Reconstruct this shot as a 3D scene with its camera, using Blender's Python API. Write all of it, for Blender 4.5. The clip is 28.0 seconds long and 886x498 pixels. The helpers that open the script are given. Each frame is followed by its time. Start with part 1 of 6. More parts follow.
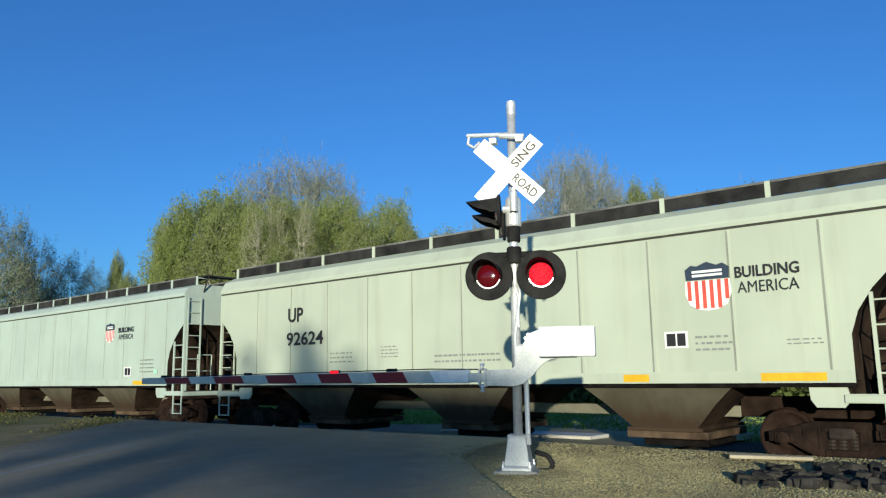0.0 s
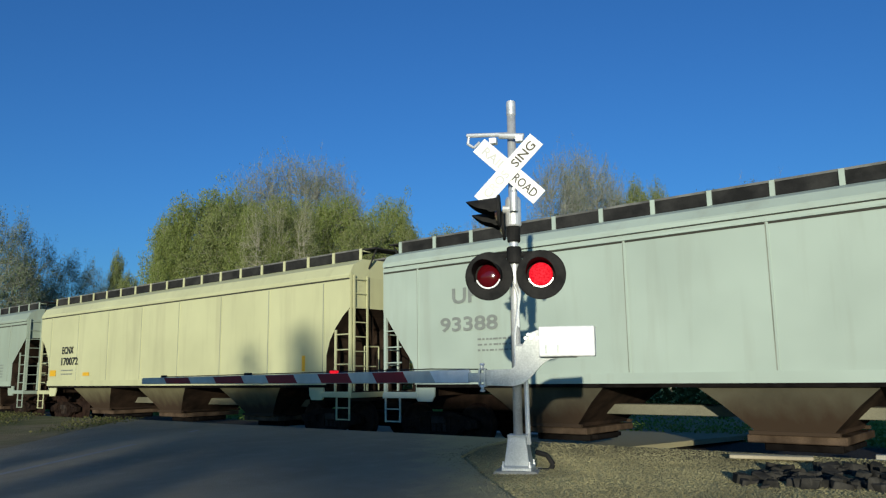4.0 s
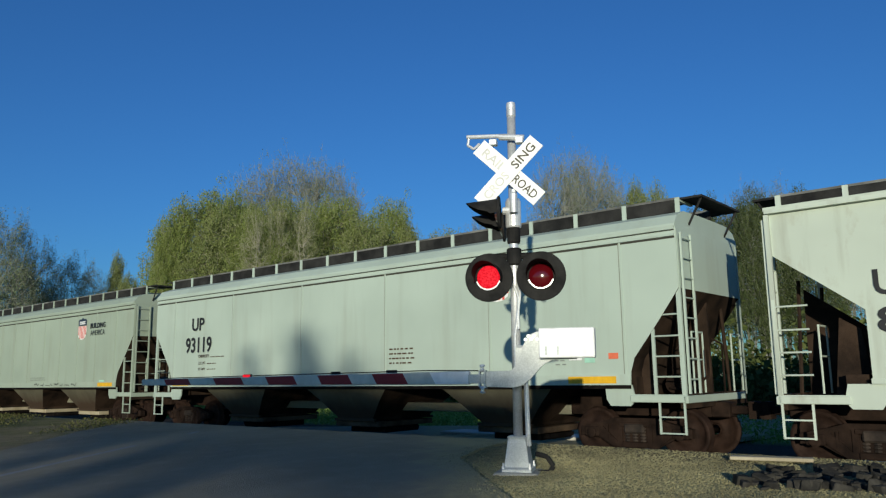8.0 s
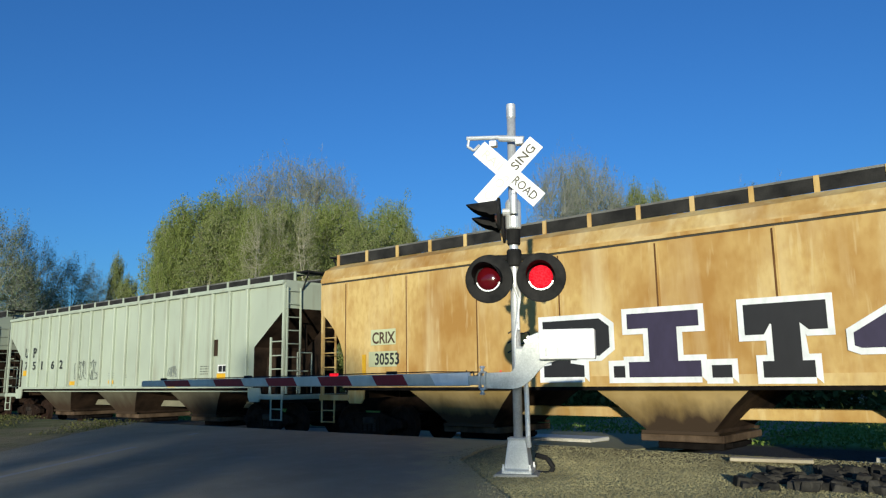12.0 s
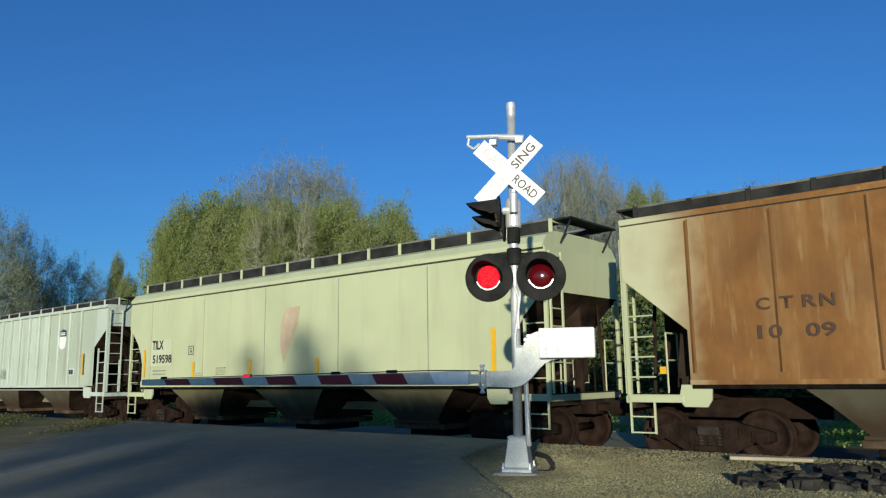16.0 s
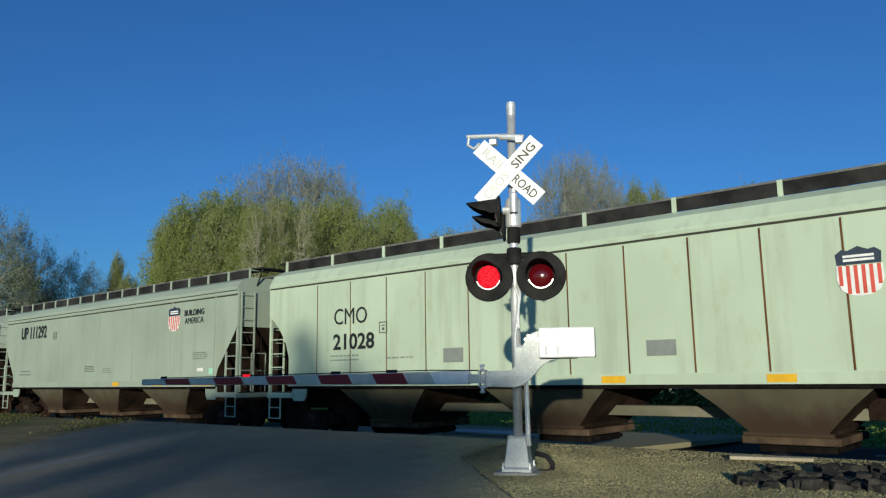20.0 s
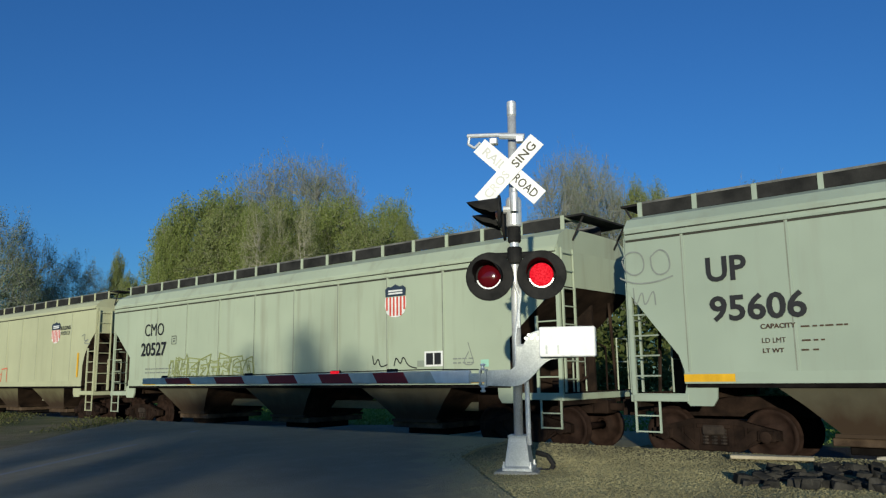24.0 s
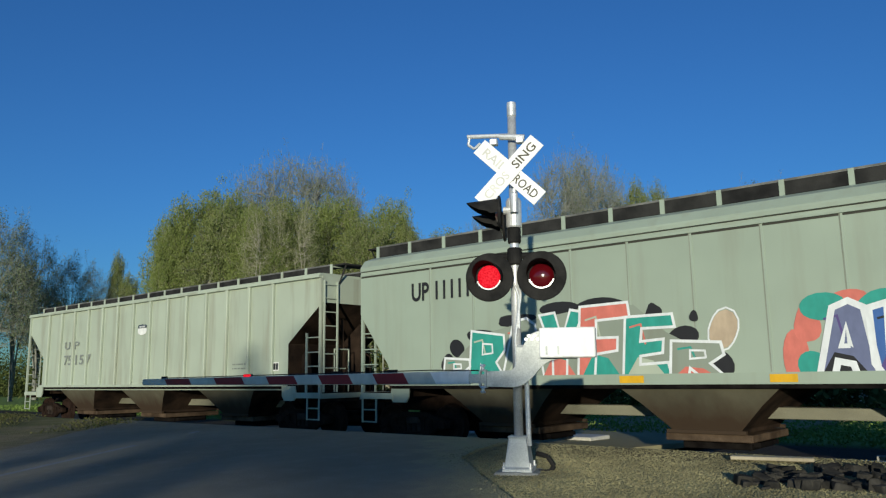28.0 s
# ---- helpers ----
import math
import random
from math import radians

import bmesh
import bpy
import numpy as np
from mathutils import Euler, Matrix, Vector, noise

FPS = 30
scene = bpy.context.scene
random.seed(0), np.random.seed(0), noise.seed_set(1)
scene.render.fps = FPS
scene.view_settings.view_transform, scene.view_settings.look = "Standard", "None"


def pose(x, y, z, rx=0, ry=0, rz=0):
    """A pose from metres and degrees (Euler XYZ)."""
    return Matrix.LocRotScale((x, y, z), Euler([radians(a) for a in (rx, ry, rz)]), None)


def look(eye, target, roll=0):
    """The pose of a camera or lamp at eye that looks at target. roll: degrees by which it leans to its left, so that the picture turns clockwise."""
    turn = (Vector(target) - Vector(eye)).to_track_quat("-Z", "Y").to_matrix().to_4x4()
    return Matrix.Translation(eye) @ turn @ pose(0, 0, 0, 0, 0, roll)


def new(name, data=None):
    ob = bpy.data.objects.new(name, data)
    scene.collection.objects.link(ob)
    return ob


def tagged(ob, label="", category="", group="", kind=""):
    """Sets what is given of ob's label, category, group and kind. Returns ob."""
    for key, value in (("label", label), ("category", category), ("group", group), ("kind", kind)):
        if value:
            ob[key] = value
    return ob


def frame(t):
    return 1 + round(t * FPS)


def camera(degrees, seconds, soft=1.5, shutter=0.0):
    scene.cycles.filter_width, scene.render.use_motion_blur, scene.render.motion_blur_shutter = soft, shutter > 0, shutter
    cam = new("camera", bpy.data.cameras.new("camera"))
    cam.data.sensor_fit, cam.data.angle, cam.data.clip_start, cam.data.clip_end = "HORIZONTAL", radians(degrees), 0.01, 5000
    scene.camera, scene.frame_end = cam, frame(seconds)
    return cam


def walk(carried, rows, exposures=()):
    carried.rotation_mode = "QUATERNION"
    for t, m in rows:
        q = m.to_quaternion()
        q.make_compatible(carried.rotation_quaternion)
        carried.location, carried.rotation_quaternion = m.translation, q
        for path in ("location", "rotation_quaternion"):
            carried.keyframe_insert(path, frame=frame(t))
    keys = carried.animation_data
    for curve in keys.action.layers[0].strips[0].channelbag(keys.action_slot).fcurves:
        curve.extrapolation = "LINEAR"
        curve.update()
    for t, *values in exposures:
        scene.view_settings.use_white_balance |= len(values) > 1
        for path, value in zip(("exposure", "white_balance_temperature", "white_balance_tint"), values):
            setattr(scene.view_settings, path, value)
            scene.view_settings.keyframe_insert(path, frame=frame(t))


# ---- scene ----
# World: rail tops at z = 0, the track runs along x, the train moves towards +x.
cam = camera(60.3, 28.0, 1.25)
YAW, PITCH, ROLL = 40.14, 9.36, 0.842
BOB = [(0, 0), (1, .04), (1.5, 0), (3.5, 0), (5.5, -.04), (6, 0), (6.5, .08), (7, .12), (7.5, .14), (8, .1), (8.5, .08),
       (9, .12), (10, .14), (10.5, .18), (11, .13), (12, .2), (13.5, .2), (15.5, .1), (16.5, .1), (17.5, 0), (18, .08),
       (19, .06), (19.5, .12), (20, .08), (21.5, .12), (23.5, 0), (24, .02), (25, .08), (26, .08), (28, .08)]
walk(cam, [(t, pose(0, 0, 1.57, 90 + PITCH + d, ROLL, YAW + (.04 if t > 20 else 0))) for t, d in BOB],
     exposures=[(0.0, .38), (.5, .2), (1.0, .03), (3.3, .03), (5.5, -.14), (9.3, -.14), (10.3, .02), (10.9, .22), (11.5, .18), (12.4, .12), (13.0, .0), (15.5, .08), (16.5, .05), (17.5, -.1), (21.5, -.12), (23.5, -.16), (28.0, -.16)])

# ---- light: a low sun behind the camera, clear sky ----
SUN_FROM = Vector((3.3, -5.36, 0.68)).normalized()
sun = new("sun", bpy.data.lights.new("sun", "SUN"))
sun.data.energy, sun.data.angle, sun.data.color = 4.4, radians(0.55), (1.0, 0.96, 0.78)
sun.matrix_world = look(SUN_FROM * 50, (0, 0, 0))
world = bpy.data.worlds.new("world")
scene.world = world
world.use_nodes = True
wn = world.node_tree.nodes
sky = wn.new("ShaderNodeTexSky")
sky.sky_type, sky.sun_disc = "NISHITA", False
sky.sun_elevation, sky.sun_rotation = math.asin(SUN_FROM.z), math.atan2(SUN_FROM.x, SUN_FROM.y)
sky.air_density, sky.dust_density, sky.ozone_density = 1.0, 0.3, 3.0
tone = wn.new("ShaderNodeMix")          # a clear, dry spring sky: deeper blue
tone.data_type, tone.blend_type, tone.inputs[0].default_value = "RGBA", "MULTIPLY", 1.0
tone.inputs[7].default_value = (0.40, 0.83, 1.36, 1)
world.node_tree.links.new(sky.outputs[0], tone.inputs[6])
wn["Background"].inputs[1].default_value = 0.13
world.node_tree.links.new(tone.outputs[2], wn["Background"].inputs[0])


# ---- materials ----
def nodes_of(name):
    m = bpy.data.materials.new(name)
    m.use_nodes = True
    return m, m.node_tree.nodes, m.node_tree.links, m.node_tree.nodes["Principled BSDF"]


def noise_node(n, l, scale, stretch=(1, 1, 1), detail=4.0, seeded=True, rough=0.55):
    """A noise on the object's own coordinates, shifted from object to object."""
    co = n.new("ShaderNodeTexCoord")
    mp = n.new("ShaderNodeMapping")
    mp.inputs["Scale"].default_value = stretch
    l.new(co.outputs["Object"], mp.inputs["Vector"])
    if seeded:
        info = n.new("ShaderNodeObjectInfo")
        mul = n.new("ShaderNodeMath")
        mul.operation, mul.inputs[1].default_value = "MULTIPLY", 37.0
        l.new(info.outputs["Random"], mul.inputs[0])
        l.new(mul.outputs[0], mp.inputs["Location"])
    t = n.new("ShaderNodeTexNoise")
    t.inputs["Scale"].default_value, t.inputs["Detail"].default_value, t.inputs["Roughness"].default_value = scale, detail, rough
    l.new(mp.outputs[0], t.inputs["Vector"])
    return t.outputs["Fac"]


def ramp(n, l, fac, lo, hi):
    r = n.new("ShaderNodeMapRange")
    r.inputs["From Min"].default_value, r.inputs["From Max"].default_value = lo, hi
    l.new(fac, r.inputs["Value"])
    return r.outputs["Result"]


def blend(n, l, fac, a, b):
    x = n.new("ShaderNodeMix")
    x.data_type = "RGBA"
    for sock, v in ((x.inputs[6], a), (x.inputs[7], b)):
        if isinstance(v, tuple):
            sock.default_value = (*v, 1)
        else:
            l.new(v, sock)
    if isinstance(fac, (int, float)):
        x.inputs[0].default_value = fac
    else:
        l.new(fac, x.inputs[0])
    return x.outputs[2]


def times(n, l, a, k):
    m = n.new("ShaderNodeMath")
    m.operation = "MULTIPLY"
    l.new(a, m.inputs[0])
    if isinstance(k, (int, float)):
        m.inputs[1].default_value = k
    else:
        l.new(k, m.inputs[1])
    return m.outputs[0]


def bumped(n, l, bsdf, fac, strength, distance=0.01):
    b = n.new("ShaderNodeBump")
    b.inputs["Strength"].default_value, b.inputs["Distance"].default_value = strength, distance
    l.new(fac, b.inputs["Height"])
    l.new(b.outputs[0], bsdf.inputs["Normal"])


def surface(name, a, b, scale=4.0, rough=0.7, metal=0.0, stretch=(1, 1, 1), bump=0.15, lo=0.35, hi=0.65, fine=60.0, spec=0.4):
    """A plain two-tone surface with fine relief."""
    m, n, l, p = nodes_of(name)
    f = noise_node(n, l, scale, stretch)
    g = noise_node(n, l, fine, (1, 1, 1), 2.0)
    col = blend(n, l, ramp(n, l, f, lo, hi), a, b)
    dark = blend(n, l, ramp(n, l, g, .3, .7), (.82, .82, .82), (1.1, 1.1, 1.1))
    mul = n.new("ShaderNodeMix")
    mul.data_type, mul.blend_type, mul.inputs[0].default_value = "RGBA", "MULTIPLY", 1.0
    l.new(col, mul.inputs[6]), l.new(dark, mul.inputs[7])
    l.new(mul.outputs[2], p.inputs["Base Color"])
    p.inputs["Roughness"].default_value, p.inputs["Metallic"].default_value = rough, metal
    p.inputs["Specular IOR Level"].default_value = spec
    bumped(n, l, p, g, bump)
    return m


def paint(name, rgb, streak=0.24, rust=0.0, rust_rgb=(.16, .06, .02), grime=(.2, .17, .12)):
    """Weathered freight-car paint: broad fading, vertical grime streaks, rust patches, fine orange-peel relief."""
    m, n, l, p = nodes_of(name)
    r, g, b = rgb
    broad = noise_node(n, l, .45, (1, 1, 1), 3.0)
    runs = noise_node(n, l, 1.6, (1.6, 1.6, .16), 5.0)
    spots = noise_node(n, l, 3.0, (1, 1, .55), 6.0, True, .65)
    fine = noise_node(n, l, 45.0, (1, 1, 1), 2.0)
    col = blend(n, l, ramp(n, l, broad, .3, .7), (r * .9, g * .9, b * .9), (r * 1.07, g * 1.07, b * 1.07))
    col = blend(n, l, times(n, l, ramp(n, l, runs, .52, .78), streak), col, grime)
    if rust:
        col = blend(n, l, times(n, l, ramp(n, l, spots, .62 - .3 * rust, .72 - .18 * rust), min(1, rust * 1.6)), col, rust_rgb)
    l.new(col, p.inputs["Base Color"])
    p.inputs["Roughness"].default_value = .55
    p.inputs["Specular IOR Level"].default_value = .35
    bumped(n, l, p, fine, .06)
    return m


def rusted(name, base, deep, pale, pale_amount, marks=.2, kept=None):
    """A car whose paint has gone to rust, with pale runs where old paint stays."""
    m, n, l, p = nodes_of(name)
    broad = noise_node(n, l, .7, (1, 1, .8), 4.0)
    runs = noise_node(n, l, 1.3, (1.5, 1.5, .2), 5.0)
    fine = noise_node(n, l, 9.0, (1, 1, .5), 5.0)
    micro = noise_node(n, l, 50.0)
    col = blend(n, l, ramp(n, l, broad, .35, .65), base, deep)
    col = blend(n, l, times(n, l, ramp(n, l, fine, .4, .7), .45), col, deep)
    streaks = noise_node(n, l, 1.7, (4.5, 4.5, .55), 3.0)
    col = blend(n, l, times(n, l, ramp(n, l, runs, .62 - .2 * pale_amount, .78), .15 + .45 * pale_amount * pale_amount), col, pale)
    col = blend(n, l, times(n, l, ramp(n, l, streaks, .60, .68), marks), col, pale)
    if kept:                # one end keeps its old cream paint
        co = n.new("ShaderNodeTexCoord")
        sep = n.new("ShaderNodeSeparateXYZ")
        l.new(co.outputs["Object"], sep.inputs[0])
        edge = n.new("ShaderNodeMath")
        edge.operation, edge.inputs[1].default_value = "MULTIPLY_ADD", 1.8
        l.new(broad, edge.inputs[0]), l.new(sep.outputs["X"], edge.inputs[2])
        col = blend(n, l, ramp(n, l, edge.outputs[0], kept[1] + .9, kept[0] + .9), col, (.47, .46, .30))
    l.new(col, p.inputs["Base Color"])
    p.inputs["Roughness"].default_value = .8
    p.inputs["Specular IOR Level"].default_value = .25
    bumped(n, l, p, micro, .15)
    return m


def streaked(name, base, tan, brown):
    """Old side sheets stained from the top: olive film, tan runs, brown rust runs and a few bare patches."""
    m, n, l, p = nodes_of(name)
    wide, runs, thin = noise_node(n, l, 1.5, (1, 1, .35), 3.0), noise_node(n, l, 3.2, (1.2, 1.2, .16), 5.0), noise_node(n, l, 8.0, (1, 1, .1), 4.0)
    col = blend(n, l, ramp(n, l, wide, .38, .62), base, tuple(c * 1.15 for c in base))
    col = blend(n, l, times(n, l, ramp(n, l, runs, .45, .62), .85), col, tan)
    col = blend(n, l, times(n, l, ramp(n, l, runs, .58, .72), .9), col, brown)
    col = blend(n, l, times(n, l, ramp(n, l, thin, .55, .72), .45), col, brown)
    l.new(col, p.inputs["Base Color"])
    p.inputs["Roughness"].default_value = .75
    bumped(n, l, p, noise_node(n, l, 45.0), .08)
    return m


def hopper_paint(name, one, two):
    """Faded paint under a film of dust, with brown spill stains that start at the outlet."""
    m, n, l, p = nodes_of(name)
    co = n.new("ShaderNodeTexCoord")
    sep = n.new("ShaderNodeSeparateXYZ")
    l.new(co.outputs["Object"], sep.inputs[0])
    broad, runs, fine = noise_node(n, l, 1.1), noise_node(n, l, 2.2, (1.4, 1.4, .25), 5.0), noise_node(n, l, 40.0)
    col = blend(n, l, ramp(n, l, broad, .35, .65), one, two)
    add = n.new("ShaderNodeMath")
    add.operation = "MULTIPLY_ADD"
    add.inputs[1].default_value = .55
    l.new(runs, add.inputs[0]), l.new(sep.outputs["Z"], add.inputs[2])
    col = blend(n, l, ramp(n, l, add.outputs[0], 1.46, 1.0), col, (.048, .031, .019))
    l.new(col, p.inputs["Base Color"])
    p.inputs["Roughness"].default_value = .85
    p.inputs["Specular IOR Level"].default_value = .2
    bumped(n, l, p, fine, .1)
    return m


def flat(name, rgb, rough=.6, metal=0.0, glow=0.0, spec=.4):
    m, n, l, p = nodes_of(name)
    f = noise_node(n, l, 7.0, (1, 1, .5), 4.0)
    l.new(blend(n, l, ramp(n, l, f, .3, .7), tuple(c * .86 for c in rgb), tuple(min(1, c * 1.08) for c in rgb)), p.inputs["Base Color"])
    p.inputs["Roughness"].default_value, p.inputs["Metallic"].default_value = rough, metal
    p.inputs["Specular IOR Level"].default_value = spec
    if glow:
        p.inputs["Emission Color"].default_value = (*rgb, 1)
        p.inputs["Emission Strength"].default_value = glow
    return m


def foliage(name, a, b, sss=0.25):
    m, n, l, p = nodes_of(name)
    geo = n.new("ShaderNodeNewGeometry")
    l.new(blend(n, l, geo.outputs["Random Per Island"], a, b), p.inputs["Base Color"])
    p.inputs["Roughness"].default_value = .85
    p.inputs["Specular IOR Level"].default_value = .06
    tr = n.new("ShaderNodeBsdfTranslucent")
    l.new(blend(n, l, geo.outputs["Random Per Island"], a, b), tr.inputs["Color"])
    mix = n.new("ShaderNodeMixShader")
    mix.inputs[0].default_value = sss
    l.new(p.outputs[0], mix.inputs[1]), l.new(tr.outputs[0], mix.inputs[2])
    l.new(mix.outputs[0], n["Material Output"].inputs["Surface"])
    return m


UP_GREY = paint("grey_green_paint", (0.423, 0.470, 0.367))
UP_COOL = paint("pale_cool_grey_paint", (0.395, 0.470, 0.404))
UP_DULL = paint("dull_grey_paint", (0.315, 0.375, 0.30), .28)
UP_DARK = paint("dark_sage_paint", (0.254, 0.291, 0.235), .45)
CREAM = paint("cream_paint", (0.517, 0.517, 0.301))
PALE_CREAM = paint("pale_cream_paint", (0.47, 0.50, 0.31))
GREEN_WHITE = paint("rust_edged_pale_green_paint", (0.45, 0.54, 0.405), .4, .10, (.30, .22, .08))
SAGE = paint("stained_sage_paint", (0.385, 0.44, 0.325), .5, .05, (.24, .19, .10))
RIB_PALE = paint("old_pale_rib_paint", (0.485, 0.545, 0.465), .55, .12, (.22, .13, .06))
RIB_DULL = paint("old_dull_rib_paint", (.395, .445, .355), .6, .05)
RIB_RUST = streaked("rust_streaked_side_sheet", (.44, .43, .29), (.29, .225, .10), (.19, .10, .035))
RUST = rusted("deep_rust", (.235, .085, .022), (.12, .042, .014), (.42, .29, .14), .5, .3)
RUST_PALE = rusted("orange_rust", (.27, .125, .036), (.15, .068, .023), (.42, .32, .17), .7, .2, (-8.9, -7.7))
RUST_YELLOW = rusted("yellow_rust_paint", (.60, .43, .17), (.36, .19, .05), (.74, .64, .38), .85)
DARK_STEEL = surface("dark_greasy_steel", (.022, .018, .016), (.055, .042, .034), 3.0, .75, spec=.06)
SHADE_BLACK = surface("sooty_black_steel", (.006, .005, .005), (.014, .012, .011), 4.0, .9, spec=.03)
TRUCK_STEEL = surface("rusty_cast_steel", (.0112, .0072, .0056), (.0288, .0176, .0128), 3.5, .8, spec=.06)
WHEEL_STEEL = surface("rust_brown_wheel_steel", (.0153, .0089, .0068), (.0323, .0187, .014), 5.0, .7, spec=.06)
EDGE_STEEL = surface("worn_board_edge", (.09, .09, .085), (.2, .2, .185), 2.0, .7, spec=.1)
EAVE_SHADE = flat("sooty_groove_dirt", (.045, .043, .035), .85)
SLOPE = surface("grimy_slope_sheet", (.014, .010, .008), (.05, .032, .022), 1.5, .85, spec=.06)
GRATING = surface("weathered_grating", (.016, .016, .016), (.04, .039, .037), 2.0, .7, spec=.06)
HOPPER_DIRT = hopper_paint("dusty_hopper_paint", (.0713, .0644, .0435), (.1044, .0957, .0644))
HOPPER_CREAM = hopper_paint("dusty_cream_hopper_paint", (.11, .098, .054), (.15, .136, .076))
CENTRE_DUST = surface("dusty_centre_sill_paint", (.12, .115, .08), (.22, .21, .15), 1.2, .8, stretch=(.5, 1, 1))
HOPPER_YELLOW = hopper_paint("rusty_yellow_hopper_paint", (.30, .20, .07), (.42, .30, .13))
SEAM_SHADE = surface("dirt_in_weld_seam", (.19, .205, .16), (.29, .305, .25), 3.0, .85, stretch=(1, 1, .4))
RUST_SEAM_SHADE = surface("dark_rust_in_seam", (.07, .035, .015), (.16, .075, .028), 3.0, .9, stretch=(1, 1, .4), spec=.1)
GATE_DARK = surface("rusty_gate_steel", (.045, .03, .02), (.13, .09, .06), 2.0, .8, spec=.06)
GATE_TAN = surface("tan_gate_steel", (.30, .25, .16), (.42, .36, .25), 2.0, .75)
BLACK = flat("black_lettering", (.018, .018, .02), .6)
BOX_INK = flat("dark_grey_stencil", (.10, .11, .10), .7)
FADED = flat("faded_grey_lettering", (.22, .24, .22), .7)
FADED_BROWN = flat("faded_brown_lettering", (.07, .04, .025), .8)
WHITE = flat("white_stencil", (.78, .78, .75), .5)
SHIELD_RED = flat("shield_red", (.62, .09, .06), .5)
SHIELD_DARK = flat("shield_dark_blue", (.03, .045, .07), .5)
YELLOW = flat("reflective_yellow", (.72, .40, .02), .45)
MINT = flat("mint_decal", (.35, .62, .48), .5)
ORANGE_RED = flat("orange_red_decal", (.7, .16, .08), .5)
from mathutils.geometry import tessellate_polygon


# ---- mesh helpers ----
def mesh_of(bm, name, mats, smooth=False):
    me = bpy.data.meshes.new(name)
    bmesh.ops.recalc_face_normals(bm, faces=bm.faces)
    bm.to_mesh(me)
    bm.free()
    for m in (mats if isinstance(mats, (list, tuple)) else [mats]):
        me.materials.append(m)
    if smooth:
        me.shade_smooth()
    return me


def part(name, bm, mats, parent=None, label="", at=None, smooth=False):
    """One mesh object, under a thing or a part where parent is given. bm: a bmesh, or a mesh that is shared."""
    ob = new(name, bm if isinstance(bm, bpy.types.Mesh) else mesh_of(bm, name, mats, smooth))
    ob.parent = parent
    if at is not None:
        ob.matrix_basis = at if isinstance(at, Matrix) else Matrix.Translation(at)
    return tagged(ob, label)


def thing(name, at, label, category, group=""):
    ob = new(name)
    ob.empty_display_size = .2
    ob.matrix_basis = at if isinstance(at, Matrix) else Matrix.Translation(at)
    return tagged(ob, label, category, group)


def box(bm, x0, x1, y0, y1, z0, z1, bevel=0.0, m=None, mat=0):
    v = [bm.verts.new((x, y, z)) for x in (x0, x1) for y in (y0, y1) for z in (z0, z1)]
    fs = [bm.faces.new([v[i] for i in q]) for q in ((0, 1, 3, 2), (4, 6, 7, 5), (0, 4, 5, 1), (2, 3, 7, 6), (0, 2, 6, 4), (1, 5, 7, 3))]
    for f in fs:
        f.material_index = mat
    if bevel:
        es = list({e for f in fs for e in f.edges})
        r = bmesh.ops.bevel(bm, geom=es, offset=bevel, segments=1, affect="EDGES", profile=.5)
        v = list({w for f in r["faces"] for w in f.verts} | {w for w in v if w.is_valid})
    if m is not None:
        bmesh.ops.transform(bm, matrix=m, verts=v)
    return bm


def tube(bm, p, q, r, seg=8, r2=None, caps=True):
    p, q = Vector(p), Vector(q)
    d = (q - p).normalized()
    a = d.orthogonal().normalized()
    b = d.cross(a)
    rings = []
    for c, rr in ((p, r), (q, r if r2 is None else r2)):
        rings.append([bm.verts.new(c + rr * (math.cos(k * math.tau / seg) * a + math.sin(k * math.tau / seg) * b)) for k in range(seg)])
    for k in range(seg):
        bm.faces.new((rings[0][k], rings[0][(k + 1) % seg], rings[1][(k + 1) % seg], rings[1][k]))
    if caps:
        bm.faces.new(rings[0][::-1]), bm.faces.new(rings[1])
    return bm


def pipe(bm, pts, r, seg=6):
    for p, q in zip(pts, pts[1:]):
        tube(bm, p, q, r, seg)
    return bm


def prism(bm, pts, y0, y1):
    """A polygon in x and z, drawn out from y0 to y1."""
    a = [bm.verts.new((x, y0, z)) for x, z in pts]
    b = [bm.verts.new((x, y1, z)) for x, z in pts]
    bm.faces.new(a), bm.faces.new(b[::-1])
    for i in range(len(pts)):
        j = (i + 1) % len(pts)
        bm.faces.new((a[i], b[i], b[j], a[j]))
    return bm


def lathe(bm, prof, seg=20, m=None):
    """Turns (radius, height) pairs round the local z axis."""
    rings = []
    for r, z in prof:
        if r < 1e-6:
            rings.append([bm.verts.new((0, 0, z))])
        else:
            rings.append([bm.verts.new((r * math.cos(k * math.tau / seg), r * math.sin(k * math.tau / seg), z)) for k in range(seg)])
    for a, b in zip(rings, rings[1:]):
        for k in range(seg):
            j = (k + 1) % seg
            q = [a[k % len(a)], a[j % len(a)], b[j % len(b)], b[k % len(b)]]
            q = list(dict.fromkeys(q))
            if len(q) > 2:
                bm.faces.new(q)
    if m is not None:
        bmesh.ops.transform(bm, matrix=m, verts=[v for r in rings for v in r])
    return bm


def B():
    return bmesh.new()


